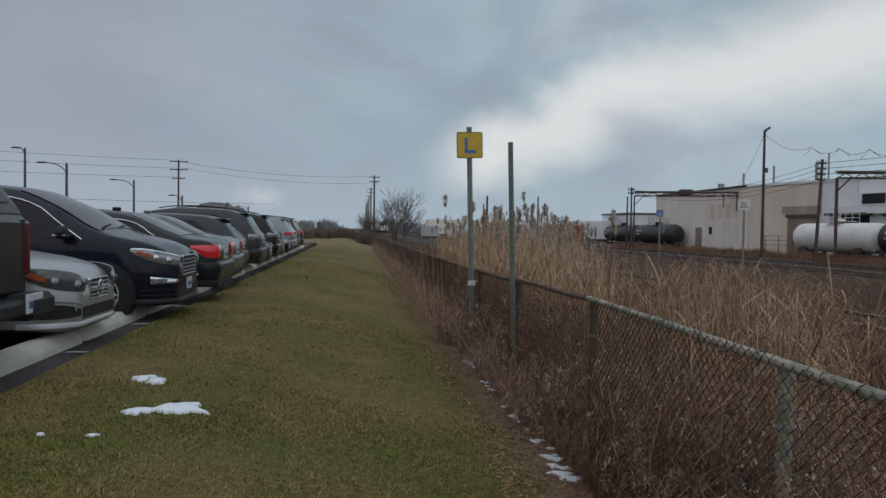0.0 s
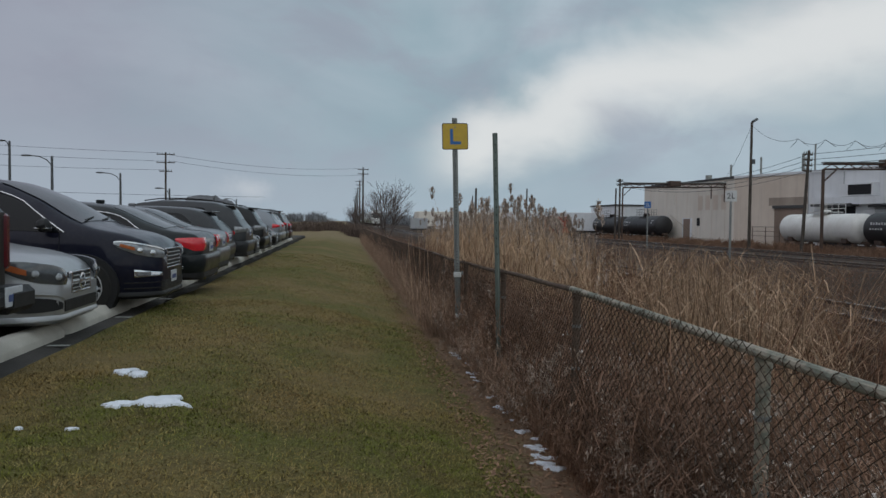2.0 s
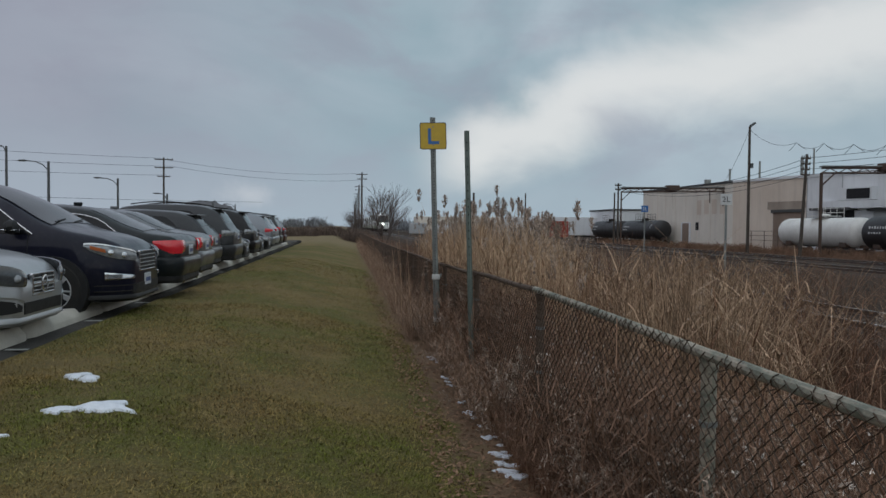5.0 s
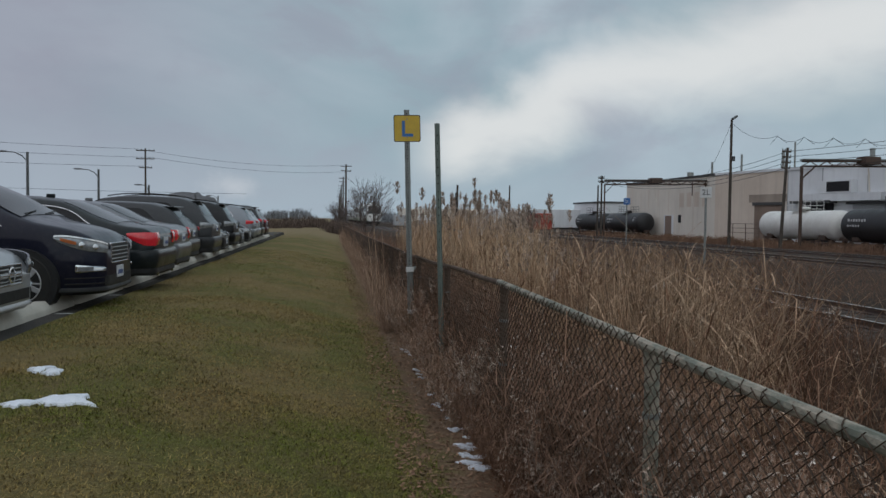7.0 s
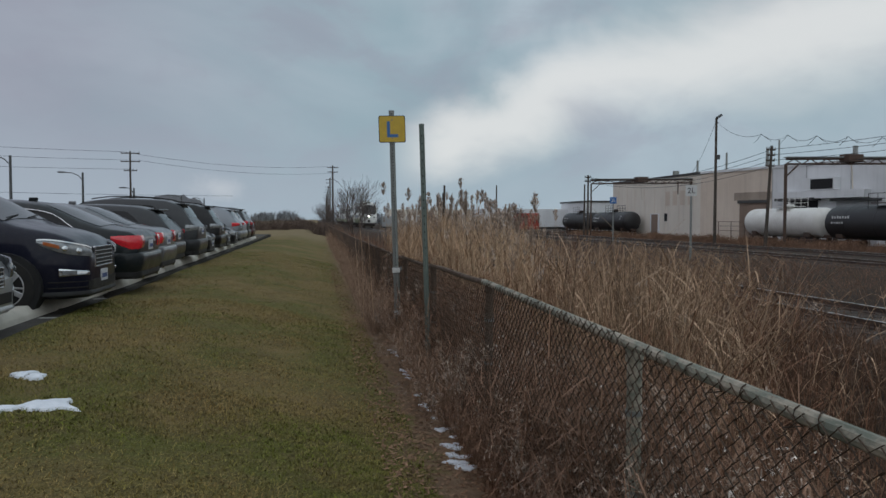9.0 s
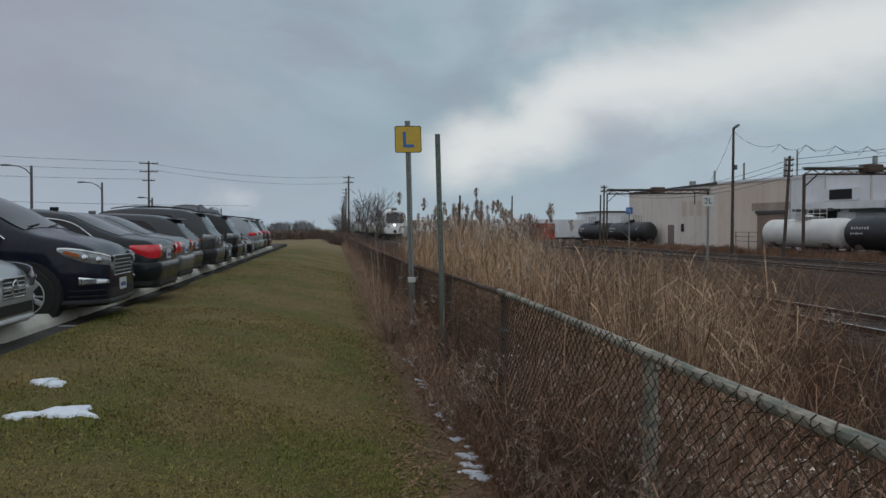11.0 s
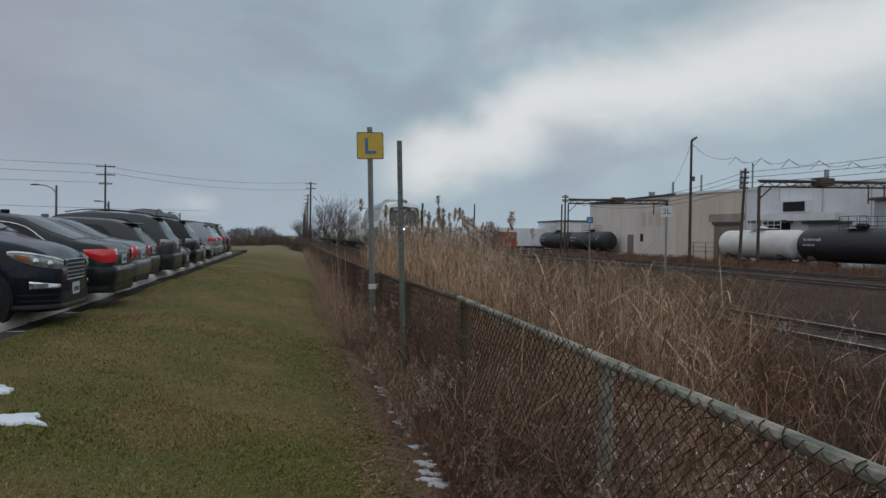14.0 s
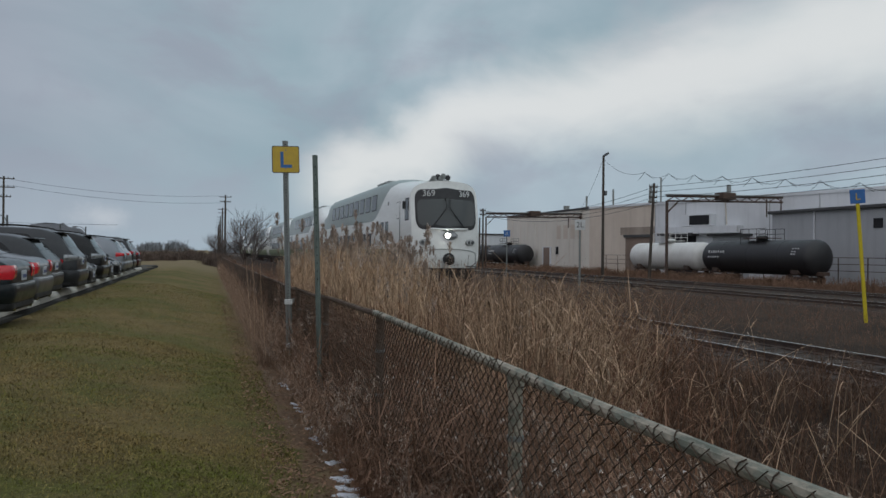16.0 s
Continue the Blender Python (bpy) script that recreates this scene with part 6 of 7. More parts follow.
# small far things seen between the reeds
for x, y, sx, sy, sz, m_, nm, lab in (
    (34, 118, 2.5, 6.0, 2.5, "red", "shipping_container", "red shipping container far off in the yard"),
    (21, 150, 5, 3, 2.2, "wall_grey", "box_trailer", "pale grey box trailer far off in the yard"),
    (27, 128, 7, 3, 2.6, "van_white", "box_trailer", "white box trailer far off in the yard"),
    (16, 160, 3.5, 3, 2.2, "wall_dark", "box_trailer", "white box trailer far off in the yard"),
    (42, 150, 18, 10, 3.6, "wall_grey", "low_shed", "low pale shed far off in the yard"),
    (40, 240, 34, 14, 4.6, "wall_beige", "low_shed", "low pale shed far off beyond the railway"),
):
    r_ = thing(nm, lab, nm.replace("_", " "))
    part("shell", Geo().box((x, y, sz / 2 + 0.1), (sx, sy, sz), 0.06), M[m_], r_)
    for q in range(int(sx / 0.9)):
        part("rib", Geo().box((x - sx / 2 + 0.5 + q * 0.9, y - sy / 2 - 0.02, sz / 2 + 0.1), (0.07, 0.05, sz * 0.9)), M[m_], r_)
    part("underside", Geo().box((x, y, 0.0), (sx * 0.9, sy * 0.9, 0.5)), M["trim_dark"], r_)

# a stockpile of rubble beyond the parking
hill = Geo()
rows = []
for i in range(25):
    t = i / 24
    row = []
    for j in range(15):
        s_ = j / 14
        x, y = -47 + 23 * t, 205 + 30 * s_
        h = (7.4 + 1.0 * math.sin(5 * t)) * min(1, 4.5 * t, 3.0 * (1 - t)) ** 0.8 * math.sin(math.pi * s_) ** 0.5
        row.append((x, y, h + 1.3 * noise.noise((x * 0.55, y * 0.3, 0)) * (h > 0.5) - 0.3))
    rows.append(row)
tagged(part("stockpile", hill.grid(rows), M["mound"]), "grey rubble stockpile beyond the parking", "stockpile")


# ---- vegetation ----
def ribbons(base, tip_dir, length, width, bend, segs, r_):
    """Tapered, bent three-sided stalks. base: n x 3; tip_dir: n x 3 unit; bend: n x 3 offset at the tip."""
    n = len(base)
    t = np.linspace(0, 1, segs + 1)
    c = base[:, None] + tip_dir[:, None] * (length[:, None] * t)[..., None] + bend[:, None] * (t**2)[None, :, None]
    a0 = r_.uniform(0, 2 * np.pi, n)
    w = (width[:, None] * (1 - 0.75 * t))[..., None]
    vs = []
    for k in range(3):
        a = a0 + 2 * np.pi * k / 3
        d = np.stack([np.cos(a), np.sin(a), np.zeros(n)], -1)
        vs.append(c + d[:, None] * w * 0.5)
    v = np.stack(vs, 2)
    idx = np.arange(n * (segs + 1) * 3).reshape(n, segs + 1, 3)
    f = []
    for k in range(3):
        q = (k + 1) % 3
        f.append(np.stack([idx[:, :-1, k], idx[:, :-1, q], idx[:, 1:, q], idx[:, 1:, k]], -1).reshape(-1, 4))
    return v.reshape(-1, 3), np.concatenate(f), c


def leaves(base, direction, length, width, droop, r_, segs=2):
    """Flat tapered blades that fold along the middle."""
    n = len(base)
    side = np.cross(direction, np.array([0, 0, 1.0]))
    side /= np.linalg.norm(side, axis=1, keepdims=True) + 1e-6
    t = np.linspace(0, 1, segs + 1)
    c = base[:, None] + direction[:, None] * (length[:, None] * t)[..., None]
    c[..., 2] -= droop[:, None] * t**2
    w = (width[:, None] * (1 - 0.85 * np.abs(t - 0.3)))[..., None] * 0.5
    v = np.stack([c - side[:, None] * w, c + side[:, None] * w], 2)
    idx = np.arange(n * (segs + 1) * 2).reshape(n, segs + 1, 2)
    f = np.stack([idx[:, :-1, 0], idx[:, :-1, 1], idx[:, 1:, 1], idx[:, 1:, 0]], -1).reshape(-1, 4)
    return v.reshape(-1, 3), f


def joined(parts):
    vs, fs, k = [], [], 0
    for v, f in parts:
        vs.append(v)
        fs.append(f + k)
        k += len(v)
    return np.concatenate(vs), np.concatenate(fs)


def scatter(n, x0, x1, y0, y1, r_, power=1.0):
    x = r_.uniform(x0, x1, n)
    y = y0 + (y1 - y0) * r_.uniform(0, 1, n) ** power
    return x, y


def sphere_dirs(n, r_, up=0.0):
    d = r_.normal(size=(n, 3))
    d[:, 2] += up
    return d / np.linalg.norm(d, axis=1, keepdims=True)


def lawn():
    parts = []
    for n, y0, y1, h in ((150000, 3.3, 6.4, 0.046), (120000, 6.4, 12.0, 0.046), (60000, 12.0, 28.0, 0.05)):
        x, y = scatter(n, -2.2, 1.5, y0, y1, rng)
        keep = np.sin(2.1 * x + 1.2 * y) + np.sin(3.7 * y - 2.3 * x) + rng.normal(0, 1.0, n) > -1.3
        x, y = x[keep], y[keep]
        m = len(x)
        b = np.stack([x, y, height(x, y) - 0.005], -1)
        d = sphere_dirs(m, rng, 0.9)
        d[:, 2] = np.abs(d[:, 2]) * 0.65 + 0.12
        ln = h * rng.uniform(0.5, 1.5, m)
        parts.append(leaves(b, d, ln, np.full(m, 0.005) * rng.uniform(0.7, 1.5, m) * (1 + y / 18), ln * 0.35, rng, 1))
    v, f = joined(parts)
    stuff_mesh("lawn_grass", v, f, M["blade"], "short dull green and straw winter grass blades", "grass")
    n = 9000
    x, y = scatter(n, 1.2, 1.95, 3.0, 24, rng, 1.4)
    b = np.stack([x, y, height(x, y) + 0.008], -1)
    d = sphere_dirs(n, rng)
    d[:, 2] = np.abs(d[:, 2]) * 0.3
    v, f = leaves(b, d, rng.uniform(0.015, 0.05, n), rng.uniform(0.01, 0.03, n), rng.uniform(-0.01, 0.02, n), rng)
    stuff_mesh("leaf_litter", v, f, M["dead_leaf"], "brown fallen leaves along the foot of the fence", "leaves")


lawn()


def reeds():
    r_ = np.random.default_rng(11)
    # a dense stand of tall reeds between fence and railway
    x, y = scatter(9500, 2.5, 7.6, 8.8, 44, r_, 1.4)
    keep = (x - 0.3) / y < 0.335 + r_.normal(0, 0.025, len(x))
    keep &= (x - 0.8) / y > 0.102 + r_.normal(0, 0.010, len(x))
    clump = np.sin(1.3 * x + 0.7 * y) + np.sin(0.55 * y - 1.1 * x + 2)
    keep &= r_.normal(0, 0.8, len(x)) + clump > -0.9
    x, y, clump = x[keep], y[keep], clump[keep]
    n = len(x)
    base = np.stack([x, y, height(x, y)], -1)
    h = (r_.normal(1.88, 0.15, n) + 0.08 * clump) * (1 - 0.24 * smoothstep(0.22, 0.36, (x - 0.3) / y)) * (0.86 + 0.14 * smoothstep(0.11, 0.17, (x - 0.8) / y))
    tall = r_.uniform(0, 1, n) < 0.055
    h[tall] += r_.uniform(0.2, 0.62, tall.sum())
    d = np.stack([r_.normal(0, 0.06, n), r_.normal(0, 0.06, n), np.ones(n)], -1)
    bend = np.stack([r_.normal(0, 0.12, n), r_.normal(0, 0.12, n), -np.abs(r_.normal(0, 0.05, n))], -1)
    v1, f1, c = ribbons(base, d, h, r_.uniform(0.008, 0.014, n), bend, 3, r_)
    stuff_mesh("reed_stems", v1, f1, M["reed"], "dry golden reed stems standing between fence and railway", "reeds")
    ps = []
    for k in range(4):
        t = r_.uniform(0.25, 0.85, n)
        p = base + d * (h * t)[:, None] + bend * (t**2)[:, None]
        a = r_.uniform(0, 2 * np.pi, n)
        q = np.stack([np.cos(a) * 0.34, np.sin(a) * 0.34, r_.uniform(0.45, 1.0, n)], -1)
        ln = r_.uniform(0.25, 0.5, n)
        ps.append(leaves(p, q, ln, r_.uniform(0.009, 0.017, n), ln * r_.uniform(0.1, 0.6, n), r_, 2))
    v, f = joined(ps)
    stuff_mesh("reed_leaves", v, f, M["reed_leaf"], "dry curled reed leaves", "reeds")
    # plumes: drooping one-sided tufts at the tips, full on the tallest stems
    def plumes(has, tufts, lo, hi, wide):
        tips = c[has, -1]
        m = len(tips)
        side = r_.uniform(0, 2 * np.pi, m)
        size = r_.uniform(lo, hi, m)
        ps = []
        for k in range(tufts):
            # a spindle: widest below the middle, drawn out to the tip
            u = r_.uniform(0, 1, m)
            a = side + r_.normal(0, 1.1, m)
            out = 0.050 * size * np.sin(np.pi * np.clip(1 - u, 0, 1) ** 0.8) ** 0.8 * r_.uniform(0.2, 1.0, m)
            p = tips + np.stack([np.cos(a) * out, np.sin(a) * out, (u - 0.75) * 0.17 * size], -1)
            q = np.stack([np.cos(a) * 0.30, np.sin(a) * 0.30, r_.uniform(0.6, 1.0, m)], -1)
            ln = r_.uniform(0.035, 0.065, m) * size
            ps.append(leaves(p, q, ln, r_.uniform(0.014, 0.025, m) * wide, ln * 0.3, r_, 1))
        return ps

    v, f = joined(plumes((r_.uniform(0, 1, n) < 0.20) & ~tall, 24, 0.8, 1.3, 1.0) + plumes(tall, 95, 1.0, 1.45, 1.2))
    stuff_mesh("reed_plumes", v, f, M["plume"], "grey-brown feathery reed plumes", "reeds")
    # arching, broken and half fallen grasses nearer the camera
    parts = []
    for n, r0, rs, y0, y1, hm in ((230, 0.78, 0.20, 3.6, 8.5, 0.95), (2100, 0.545, 0.075, 4.8, 9.2, 1.55), (1000, 0.42, 0.07, 6.5, 15.0, 1.2)):
        y = r_.uniform(y0, y1, n)
        x = 0.4 + r_.normal(r0, rs, n) * y
        ok = (x > 2.1) & (x < 7.6)
        x, y = x[ok], y[ok]
        n = len(x)
        clump = np.sin(2.0 * x + 1.4 * y) + np.sin(1.1 * y - 2.1 * x + 1)
        keep = r_.normal(0, 0.6, n) + clump > -0.4
        x, y, clump = x[keep], y[keep], clump[keep]
        m = len(x)
        base = np.stack([x, y, height(x, y)], -1)
        a = r_.uniform(0, 2 * np.pi, m)
        ll = np.abs(r_.normal(0.16, 0.16, m))
        d = np.stack([np.cos(a) * ll, np.sin(a) * ll, np.ones(m)], -1)
        h = np.minimum(hm * r_.uniform(0.55, 1.3, m) * (1 + 0.15 * clump), hm * 1.1)
        b = np.stack([np.cos(a), np.sin(a), -np.abs(r_.normal(0.55, 0.45, m))], -1) * (h * r_.uniform(0.05, 0.45, m))[:, None]
        calm = np.clip((x - 2.0) / 2.4, 0.15, 1)[:, None]
        b *= calm
        d[:, :2] *= calm
        v, f, cc = ribbons(base, d, h, r_.uniform(0.006, 0.013, m), b, 6, r_)
        parts.append((v, f))
        # broken tops that hang from the upper stems
        snap = r_.uniform(0, 1, m) < 0.55
        k = int(snap.sum())
        aa = a[snap] + r_.normal(0, 0.9, k)
        p = cc[snap, -1 if hm > 1.3 else -2]
        q = np.stack([np.cos(aa), np.sin(aa), r_.uniform(-0.9, 0.5, k)], -1)
        ln = r_.uniform(0.2, 0.6, k) * np.clip((x[snap] - 2.0) / 2.0, 0.3, 1)
        v, f, _ = ribbons(p, q, ln, r_.uniform(0.005, 0.010, k), np.stack([np.zeros(k), np.zeros(k), -0.4 * ln], -1), 3, r_)
        parts.append((v, f))
        # long, limp leaves
        for _ in range(1):
            t = r_.uniform(0.2, 0.95, m)
            p = base + d * (h * t)[:, None] + b * (t**2)[:, None]
            a2 = r_.uniform(0, 2 * np.pi, m)
            q = np.stack([np.cos(a2), np.sin(a2), r_.uniform(0.0, 1.1, m)], -1) * np.clip((x - 1.9) / 1.5, 0.25, 1)[:, None]
            parts.append(leaves(p, q, h * r_.uniform(0.15, 0.42, m), r_.uniform(0.006, 0.013, m), h * r_.uniform(0.0, 0.32, m), r_, 4))
    v, f = joined(parts)
    stuff_mesh("tangled_grass", v, f, M["tangle"], "arching tangled dry grass beyond the fence", "grass")


reeds()


def weeds():
    r_ = np.random.default_rng(5)

    def stand(name, n, x0, x1, y0, y1, hm, material, label, power=1.0, twiggy=4, fluff=0.0, open_right=False):
        x, y = scatter(n, x0, x1, y0, y1, r_, power)
        if open_right:
            # the growth gives out towards the near end of the ditch
            keep = (x - 0.6) / y < 0.72 + r_.normal(0, 0.07, n)
            x, y = x[keep], y[keep]
            n = len(x)
        clump = np.sin(1.9 * y + 0.5) + np.sin(0.8 * y + 3.0 * x)
        base = np.stack([x, y, height(x, y) - 0.02], -1)
        m = n
        d = np.stack([r_.normal(0, 0.16, m), r_.normal(0, 0.16, m), np.ones(m)], -1)
        h = hm * r_.uniform(0.55, 1.25, m) * (1 + 0.12 * clump)
        b = np.stack([r_.normal(0, 0.13, m), r_.normal(0, 0.13, m), -np.abs(r_.normal(0, 0.08, m))], -1)
        v, f, c = ribbons(base, d, h, r_.uniform(0.0025, 0.006, m), b, 4, r_)
        parts = [(v, f)]
        for k in range(twiggy):
            t = r_.uniform(0.25, 0.95, m)
            p = base + d * (h * t)[:, None] + b * (t**2)[:, None]
            q = sphere_dirs(m, r_, 0.7)
            ln = h * r_.uniform(0.08, 0.25, m)
            parts.append(leaves(p, q, ln, r_.uniform(0.003, 0.010, m), ln * 0.2, r_, 1))
        v, f = joined(parts)
        stuff_mesh(name, v, f, material, label, "weeds")
        if fluff:
            has = r_.uniform(0, 1, m) < fluff
            tips = c[has, -1]
            k_ = len(tips)
            arm = sphere_dirs(k_, r_, 0.2)
            parts = []
            for k in range(26):
                s = r_.uniform(0, 1, k_)[:, None]
                p = tips - np.stack([np.zeros(k_), np.zeros(k_), s[:, 0] * 0.12], -1) + arm * s * 0.10 + r_.normal(0, 0.018, (k_, 3))
                q = sphere_dirs(k_, r_, 0.4)
                ln = r_.uniform(0.012, 0.032, k_)
                parts.append(leaves(p, q, ln, r_.uniform(0.006, 0.014, k_), ln * 0.2, r_, 1))
            v, f = joined(parts)
            stuff_mesh(name + "_heads", v, f, M["fluff"], "pale fluffy seed heads of dead weeds", "weeds")

    stand("fence_weeds", 6500, 1.95, 2.5, 1.4, 10.4, 0.88, M["weed"], "dark brown dead weeds behind the fence", 1.0, 8, 0.04)
    stand("fence_weeds_front", 1300, 1.84, 1.915, 3.0, 10.4, 0.5, M["weed"], "brown dead weeds before the fence", 1.0, 7, 0.06)
    stand("fence_front_brush", 1500, 1.76, 1.91, 6.2, 12.0, 0.5, M["weed_pale"], "pale brown dead weeds before the fence", 1.0, 8, 0.08)
    stand("fence_foot_weeds", 800, 1.83, 1.92, 2.4, 9.8, 0.24, M["weed_red"], "reddish brown dead weeds at the foot of the fence", 1.0, 6, 0.0)
    stand("fence_weeds_far", 5600, 1.95, 2.6, 10.4, 60, 0.95, M["weed"], "brown dead weeds along the fence", 1.5, 7, 0.03)
    stand("fence_weeds_red", 2400, 1.55, 1.90, 11.0, 60, 0.72, M["weed_pale"], "reddish brown dead weeds before the far fence", 1.4, 7, 0.0)
    stand("ditch_weeds", 12000, 2.2, 7.9, 2.6, 34, 1.08, M["weed_red"], "reddish brown dead weeds in the ditch", 1.4, 6, 0.03, True)
    stand("low_ditch_weeds", 6000, 2.2, 9.0, 1.6, 9, 0.55, M["weed_dark"], "low dark brown weeds in the ditch", 1.0, 7, 0.02)
    stand("white_asters", 500, 2.02, 3.0, 1.3, 4.2, 0.66, M["weed_dark"], "dead weeds with white fluffy heads behind the fence", 1.0, 5, 0.7)
    stand("yard_weeds", 9000, 12.6, 44.0, 12, 110, 0.45, M["weed"], "low brown weeds in the rail yard", 1.3, 6, 0.0)
    stand("near_yard_weeds", 9000, 12.4, 21.5, 8, 60, 0.28, M["weed"], "low dark brown weeds between the tracks", 1.2, 6, 0.0)
    stand("track_side_weeds", 2600, 6.6, 8.6, 4, 26, 0.4, M["weed_dark"], "brown weeds along the ballast", 1.1, 6, 0.0)
    stand("rail_side_weeds", 3600, 5.0, 8.4, 2.6, 15, 0.8, M["weed_dark"], "brown dead weeds between ditch and ballast", 1.1, 7, 0.02, True)
    # white seed balls on the low weeds behind the near fence
    k_ = 2300
    x, y = 1.98 + np.abs(r_.normal(0, 0.55, k_)), np.clip(r_.normal(2.9, 1.0, k_), 0.4, 7)
    y = np.where(r_.uniform(0, 1, k_) < 0.18, y + r_.uniform(0, 5, k_), y)
    c0 = np.stack([x, y, height(x, y) + np.clip(r_.normal(0.42, 0.2, k_), 0.05, 0.85)], -1)
    parts = []
    for k in range(9):
        q = sphere_dirs(k_, r_, 0.2)
        ln = r_.uniform(0.006, 0.017, k_)
        parts.append(leaves(c0, q, ln, ln * 0.9, ln * 0.1, r_, 1))
    v, f = joined(parts)
    stuff_mesh("seed_balls", v, f, M["seed_white"], "small white seed balls on dead weeds behind the fence", "weeds")
    # tall feathery heads that bow over at the fence foot
    k_ = 70
    y = 3.1 + 7.0 * r_.uniform(0, 1, k_) ** 1.3
    x = np.where(r_.uniform(0, 1, k_) < 0.55, r_.uniform(1.84, 1.90, k_), r_.uniform(2.0, 2.3, k_))
    b0 = np.stack([x, y, height(x, y)], -1)
    a = r_.uniform(0, 2 * np.pi, k_)
    h = r_.uniform(0.32, 0.75, k_)
    bend = np.stack([np.cos(a) * 0.10, np.sin(a) * 0.12, np.full(k_, -0.06)], -1)
    v, f, cc = ribbons(b0, np.tile((0.0, 0.0, 1.0), (k_, 1)), h, np.full(k_, 0.005), bend, 5, r_)
    parts = [(v, f)]
    for k in range(150):
        t = r_.uniform(0.62, 1.02, k_)[:, None]
        p = b0 + np.array((0, 0, 1.0)) * h[:, None] * t + bend * t**2
        wide = 0.12 * (1.04 - t[:, 0]) / 0.4 + 0.014
        q = sphere_dirs(k_, r_, 0.5)
        p = p + q * (wide * r_.uniform(0, 1, k_))[:, None]
        ln = r_.uniform(0.012, 0.030, k_)
        parts.append(leaves(p, sphere_dirs(k_, r_, 0.5), ln, r_.uniform(0.005, 0.011, k_), ln * 0.3, r_, 1))
    v, f = joined(parts)
    stuff_mesh("feathery_weeds", v, f, M["fluff"], "dead goldenrod with pale feathery seed heads at the fence", "weeds")
    # a few long pale canes leaning on the fence
    n = 9
    y = r_.uniform(10.8, 16, n)
    base = np.stack([r_.uniform(1.45, 1.75, n), y, np.full(n, 0.05)], -1)
    d = np.stack([r_.normal(-0.03, 0.08, n), r_.normal(0, 0.08, n), np.ones(n)], -1)
    v, f, _ = ribbons(base, d, r_.uniform(1.0, 1.45, n), np.full(n, 0.010), r_.normal(0, 0.08, (n, 3)), 4, r_)
    stuff_mesh("pale_canes", v, f, M["reed"], "long pale dead canes leaning at the fence", "weeds")


weeds()


def bare_tree(x, y, h, spread, seed, depth=5, label="leafless shrubby tree with many fine twigs by the fence"):
    r_ = random.Random(seed)
    root = thing("bare_tree", label, "tree", "bare trees", pose(x, y, -0.15))
    trunk, twigs = Geo(), Geo()

    def grow(p, d, ln, r, lev):
        q = p + d * ln
        mid = p + d * ln * 0.5 + Vector((r_.uniform(-1, 1), r_.uniform(-1, 1), r_.uniform(-0.3, 0.6))) * ln * 0.07
        g = trunk if lev < 2 else twigs
        g.tube([p, mid, q], [r, r * 0.85, r * 0.68], 5 if lev < 2 else 3, caps=False)
        if lev >= depth:
            return
        for k in range(3 if lev < 3 else r_.choice((2, 3))):
            nd = (d + Vector((r_.uniform(-1, 1) * spread, r_.uniform(-1, 1) * spread, r_.uniform(-0.25, 0.6)))).normalized()
            grow(q if k < 2 else mid, nd, ln * r_.uniform(0.62, 0.86), r * 0.62, lev + 1)

    for k in range(4):
        a = r_.uniform(0, 6.28)
        grow(Vector((0.3 * math.cos(a), 0.3 * math.sin(a), 0)), Vector((0.35 * math.cos(a), 0.35 * math.sin(a), 1)).normalized(), h * 0.26, h * 0.011, 0)
    part("trunk", trunk, M["twig"], root)
    part("crown", twigs, M["twig"], root)


for x, y, h, sp, sd in ((4.1, 68, 6.6, 0.75, 1), (4.6, 78, 5.6, 0.8, 2), (2.4, 92, 5.0, 0.8, 4), (2.0, 110, 4.8, 0.8, 8)):
    bare_tree(x, y, h, sp, sd)
bare_tree(20.5, 72, 4.0, 0.8, 6, 4, "small leafless tree in the rail yard")
bare_tree(28.0, 104, 4.4, 0.8, 7, 4, "small leafless tree in the rail yard")


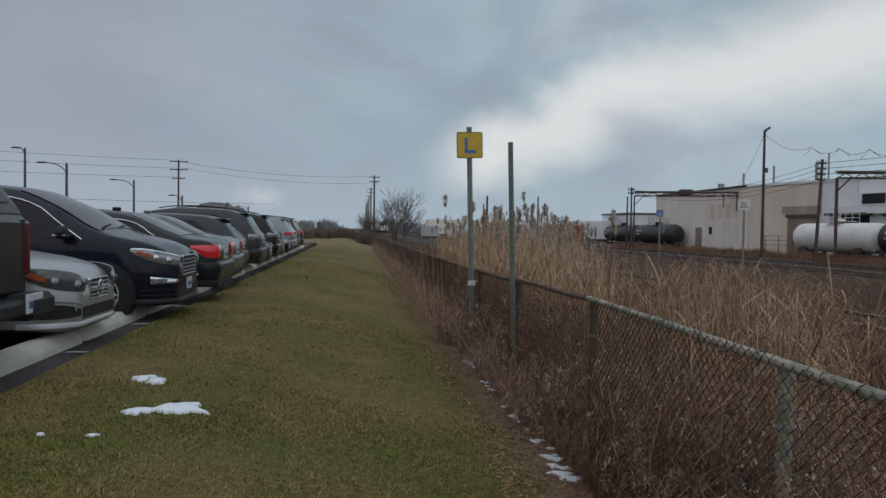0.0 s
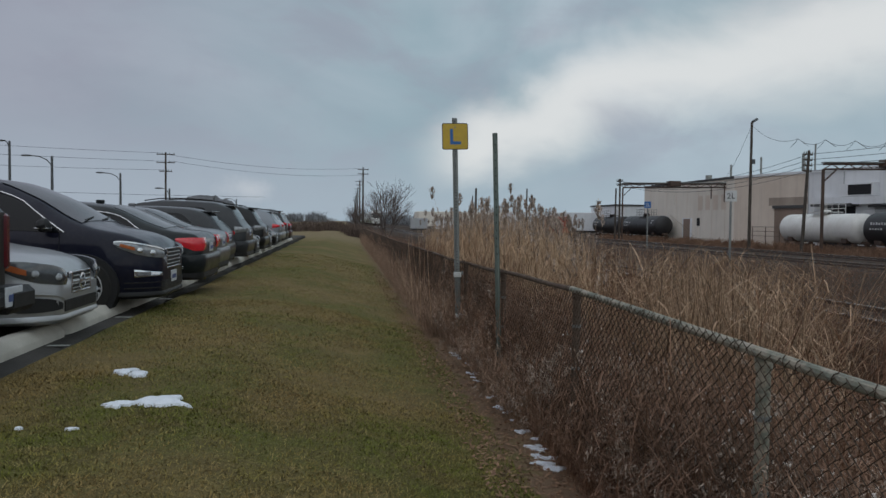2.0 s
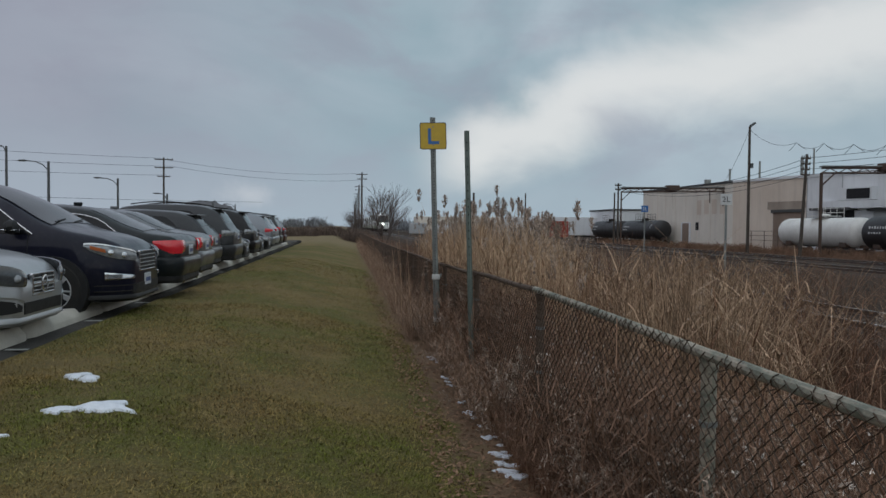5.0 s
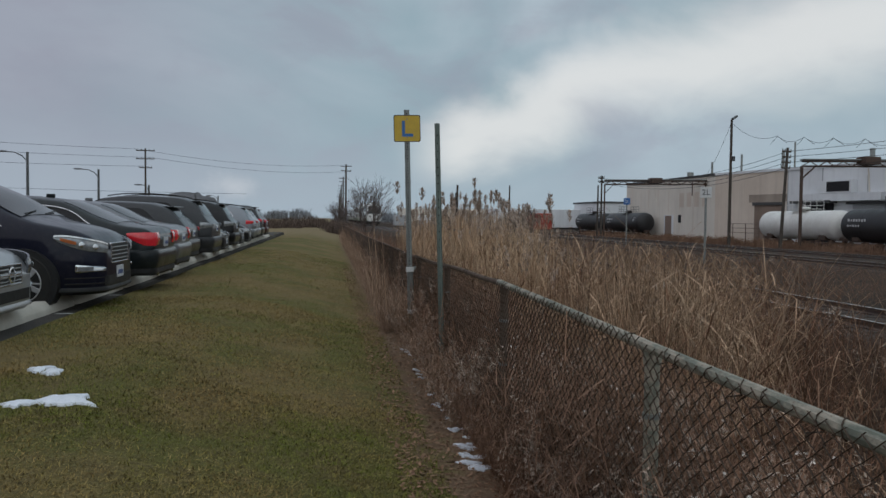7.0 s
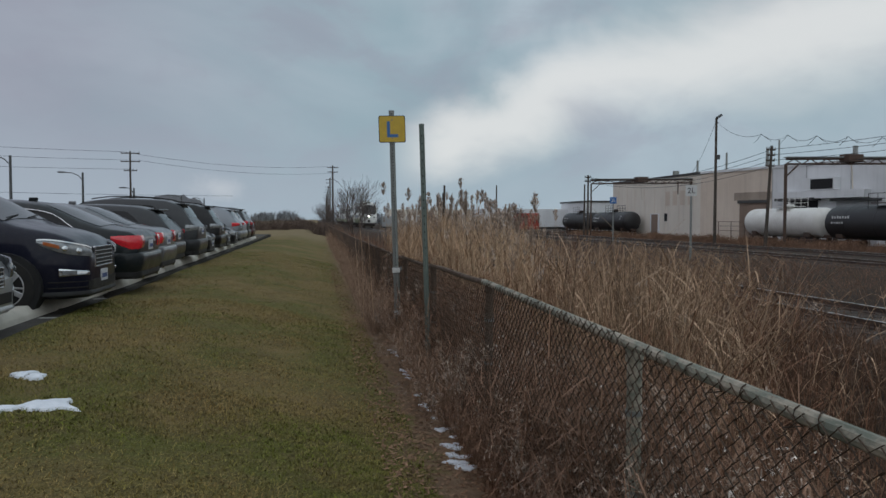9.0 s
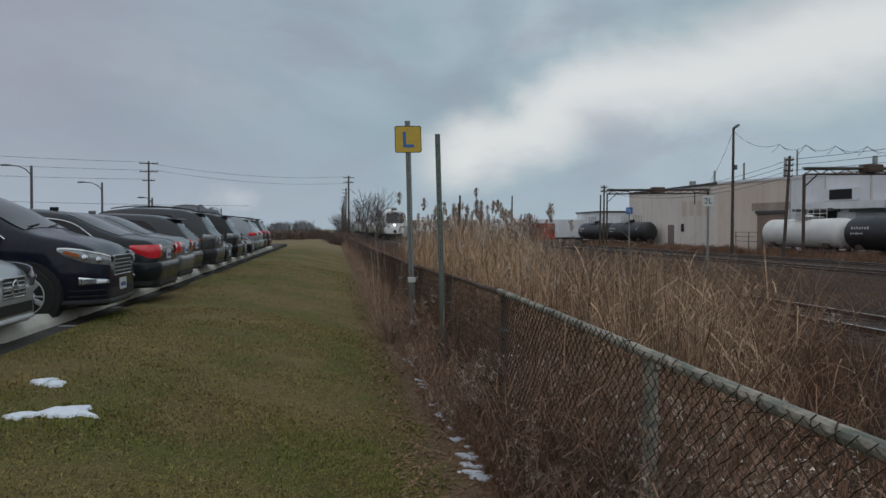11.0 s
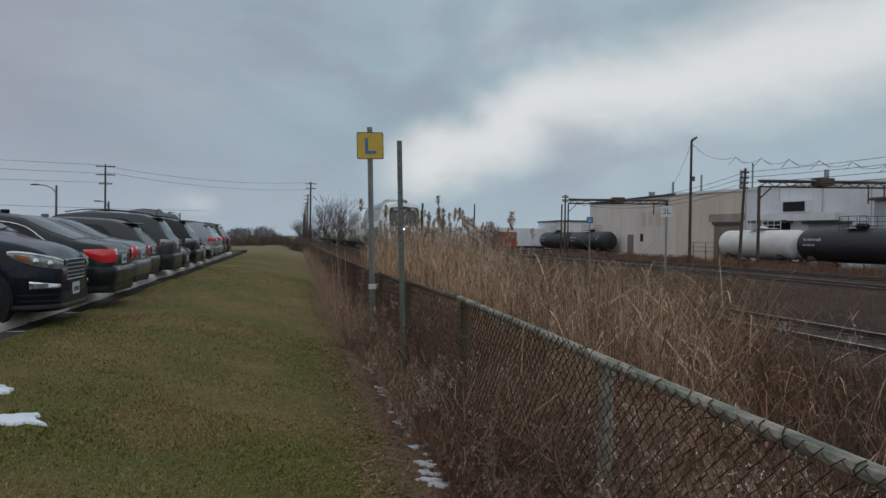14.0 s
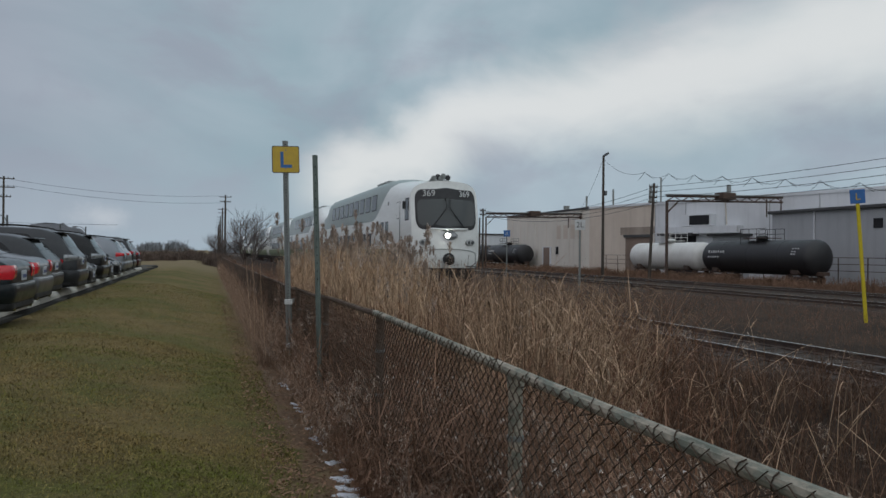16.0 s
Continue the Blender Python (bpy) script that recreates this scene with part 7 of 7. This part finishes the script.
def thickets():
    r_ = np.random.default_rng(21)

    def mass(name, xs, ys, hs, per, tw, material, label):
        parts = []
        for x, y, h in zip(xs, ys, hs):
            b = np.stack([x + r_.normal(0, h * 0.45, per), y + r_.normal(0, h * 0.45, per), height(np.full(per, x), np.full(per, y)) - 0.1], -1)
            d = np.stack([r_.normal(0, 0.22, per), r_.normal(0, 0.22, per), np.ones(per)], -1)
            ln = h * r_.uniform(0.45, 1.1, per)
            v, f, _ = ribbons(b, d, ln, np.full(per, tw * 1.4), r_.normal(0, 0.1 * h, (per, 3)) * np.array([1, 1, 0.2]), 2, r_)
            parts.append((v, f))
            p = b + d * (ln * r_.uniform(0.3, 0.95, per))[:, None]
            q = sphere_dirs(per, r_, 0.5)
            parts.append(leaves(p, q, h * r_.uniform(0.12, 0.35, per), np.full(per, tw * 1.6), np.zeros(per), r_, 1))
        v, f = joined(parts)
        stuff_mesh(name, v, f, material, label, "brush")

    n = 60
    y = 76 + 64 * r_.uniform(0, 1, n)
    mass("fence_thicket", 1.9 + r_.normal(0, 0.35, n), y, r_.uniform(0.8, 1.4, n), 110, 0.03, M["brush"], "dark leafless thicket along the far fence")
    n = 110
    x = r_.uniform(-34, 3.2, n)
    mass("end_thicket", x, 92 + r_.uniform(0, 22, n), r_.uniform(0.5, 1.15, n) + 0.35, 130, 0.05, M["brush"], "brown brush closing off the far end of the field")
    n = 150
    x = r_.uniform(-420, 330, n)
    mass("far_trees", x, 520 + r_.uniform(0, 90, n), r_.uniform(4, 8.5, n), 130, 0.5, M["far_trees"], "line of leafless trees on the horizon, coloured grey for haze")
    n = 260
    mass("yard_brush", 44.6 + r_.normal(0, 0.9, n), r_.uniform(30, 125, n), r_.uniform(0.5, 1.15, n), 90, 0.035, M["weed"], "dark brush along the yard fence")


thickets()


# ---- snow ----
def snow_patch(name, x, y, rx, ry, h, seed, label):
    x, y, rx, ry, h = 0.115 + 0.77 * x, 0.058 + 0.77 * y, 0.77 * rx, 0.77 * ry, 0.77 * h
    g = Geo()
    n, m = 40, 8
    rows = []
    for j in range(m + 1):
        r = j / m
        row = []
        for i in range(n):
            a = 2 * math.pi * i / n
            k = 1 + 0.8 * noise.noise((math.cos(a) * 1.7 + seed, math.sin(a) * 1.7, seed)) + 0.45 * noise.noise((math.cos(a) * 5 + seed, math.sin(a) * 5, 3))
            px, py = x + rx * r * k * math.cos(a), y + ry * r * k * math.sin(a)
            bump = h * (1 - r**2.5) * (0.75 + 0.5 * noise.noise((px * 9, py * 9, seed)))
            row.append((px, py, float(height(px, py)) + 0.012 + bump - 0.02 * (r > 0.99)))
        rows.append(row + [row[0]])
    g.grid(rows)
    tagged(part(name, g, M["snow"]), label, "snow", "snow patches")


snow_patch("snow_patch", -1.26, 6.80, 0.21, 0.15, 0.035, 1, "small melting snow patch on the lawn")
snow_patch("snow_patch", -1.60, 6.74, 0.13, 0.10, 0.02, 2, "small melting snow patch on the lawn")
snow_patch("snow_patch", -1.92, 8.12, 0.115, 0.13, 0.035, 3, "small lump of melting snow on the lawn")
snow_patch("snow_patch", -1.74, 7.98, 0.10, 0.11, 0.035, 4, "small lump of melting snow on the lawn")
snow_patch("snow_patch", -1.72, 6.02, 0.045, 0.022, 0.008, 5, "thin scrap of melting snow on the lawn")
snow_patch("snow_patch", -2.10, 6.05, 0.025, 0.025, 0.012, 6, "thin scrap of melting snow on the lawn")
sr = random.Random(3)
for yc, n, size in ((5.45, 6, 0.075), (5.95, 5, 0.05), (6.55, 3, 0.035), (7.12, 4, 0.05), (8.25, 6, 0.05), (9.0, 3, 0.03), (9.6, 5, 0.05)):
    for k in range(n):
        px, py = 1.775 + sr.uniform(-0.07, 0.05), yc + sr.uniform(-0.26, 0.26)
        snow_patch("snow_scrap", (px - 0.115) / 0.77, (py - 0.058) / 0.77, size * sr.uniform(0.5, 1.4), size * sr.uniform(0.4, 1.2), 0.006, 10 + k + yc, "scrap of melting snow among leaves by the fence")


# ---- motion ----
def motions():
    front = [(0, 268.0), (2.0, 238.0), (4.5, 201.0), (7.0, 164.0), (8.0, 152.0), (9.5, 136.0), (11.0, 117.5), (12.5, 92.0), (13.5, 75.3), (14.5, 57.2), (15.0, 48.2), (15.5, 39.3), (16.0, 30.3)]
    for k, c in enumerate(coaches):
        walk(c, [(t, pose(TRX, y + 26.1 * k, RAIL_Z)) for t, y in front])


motions()
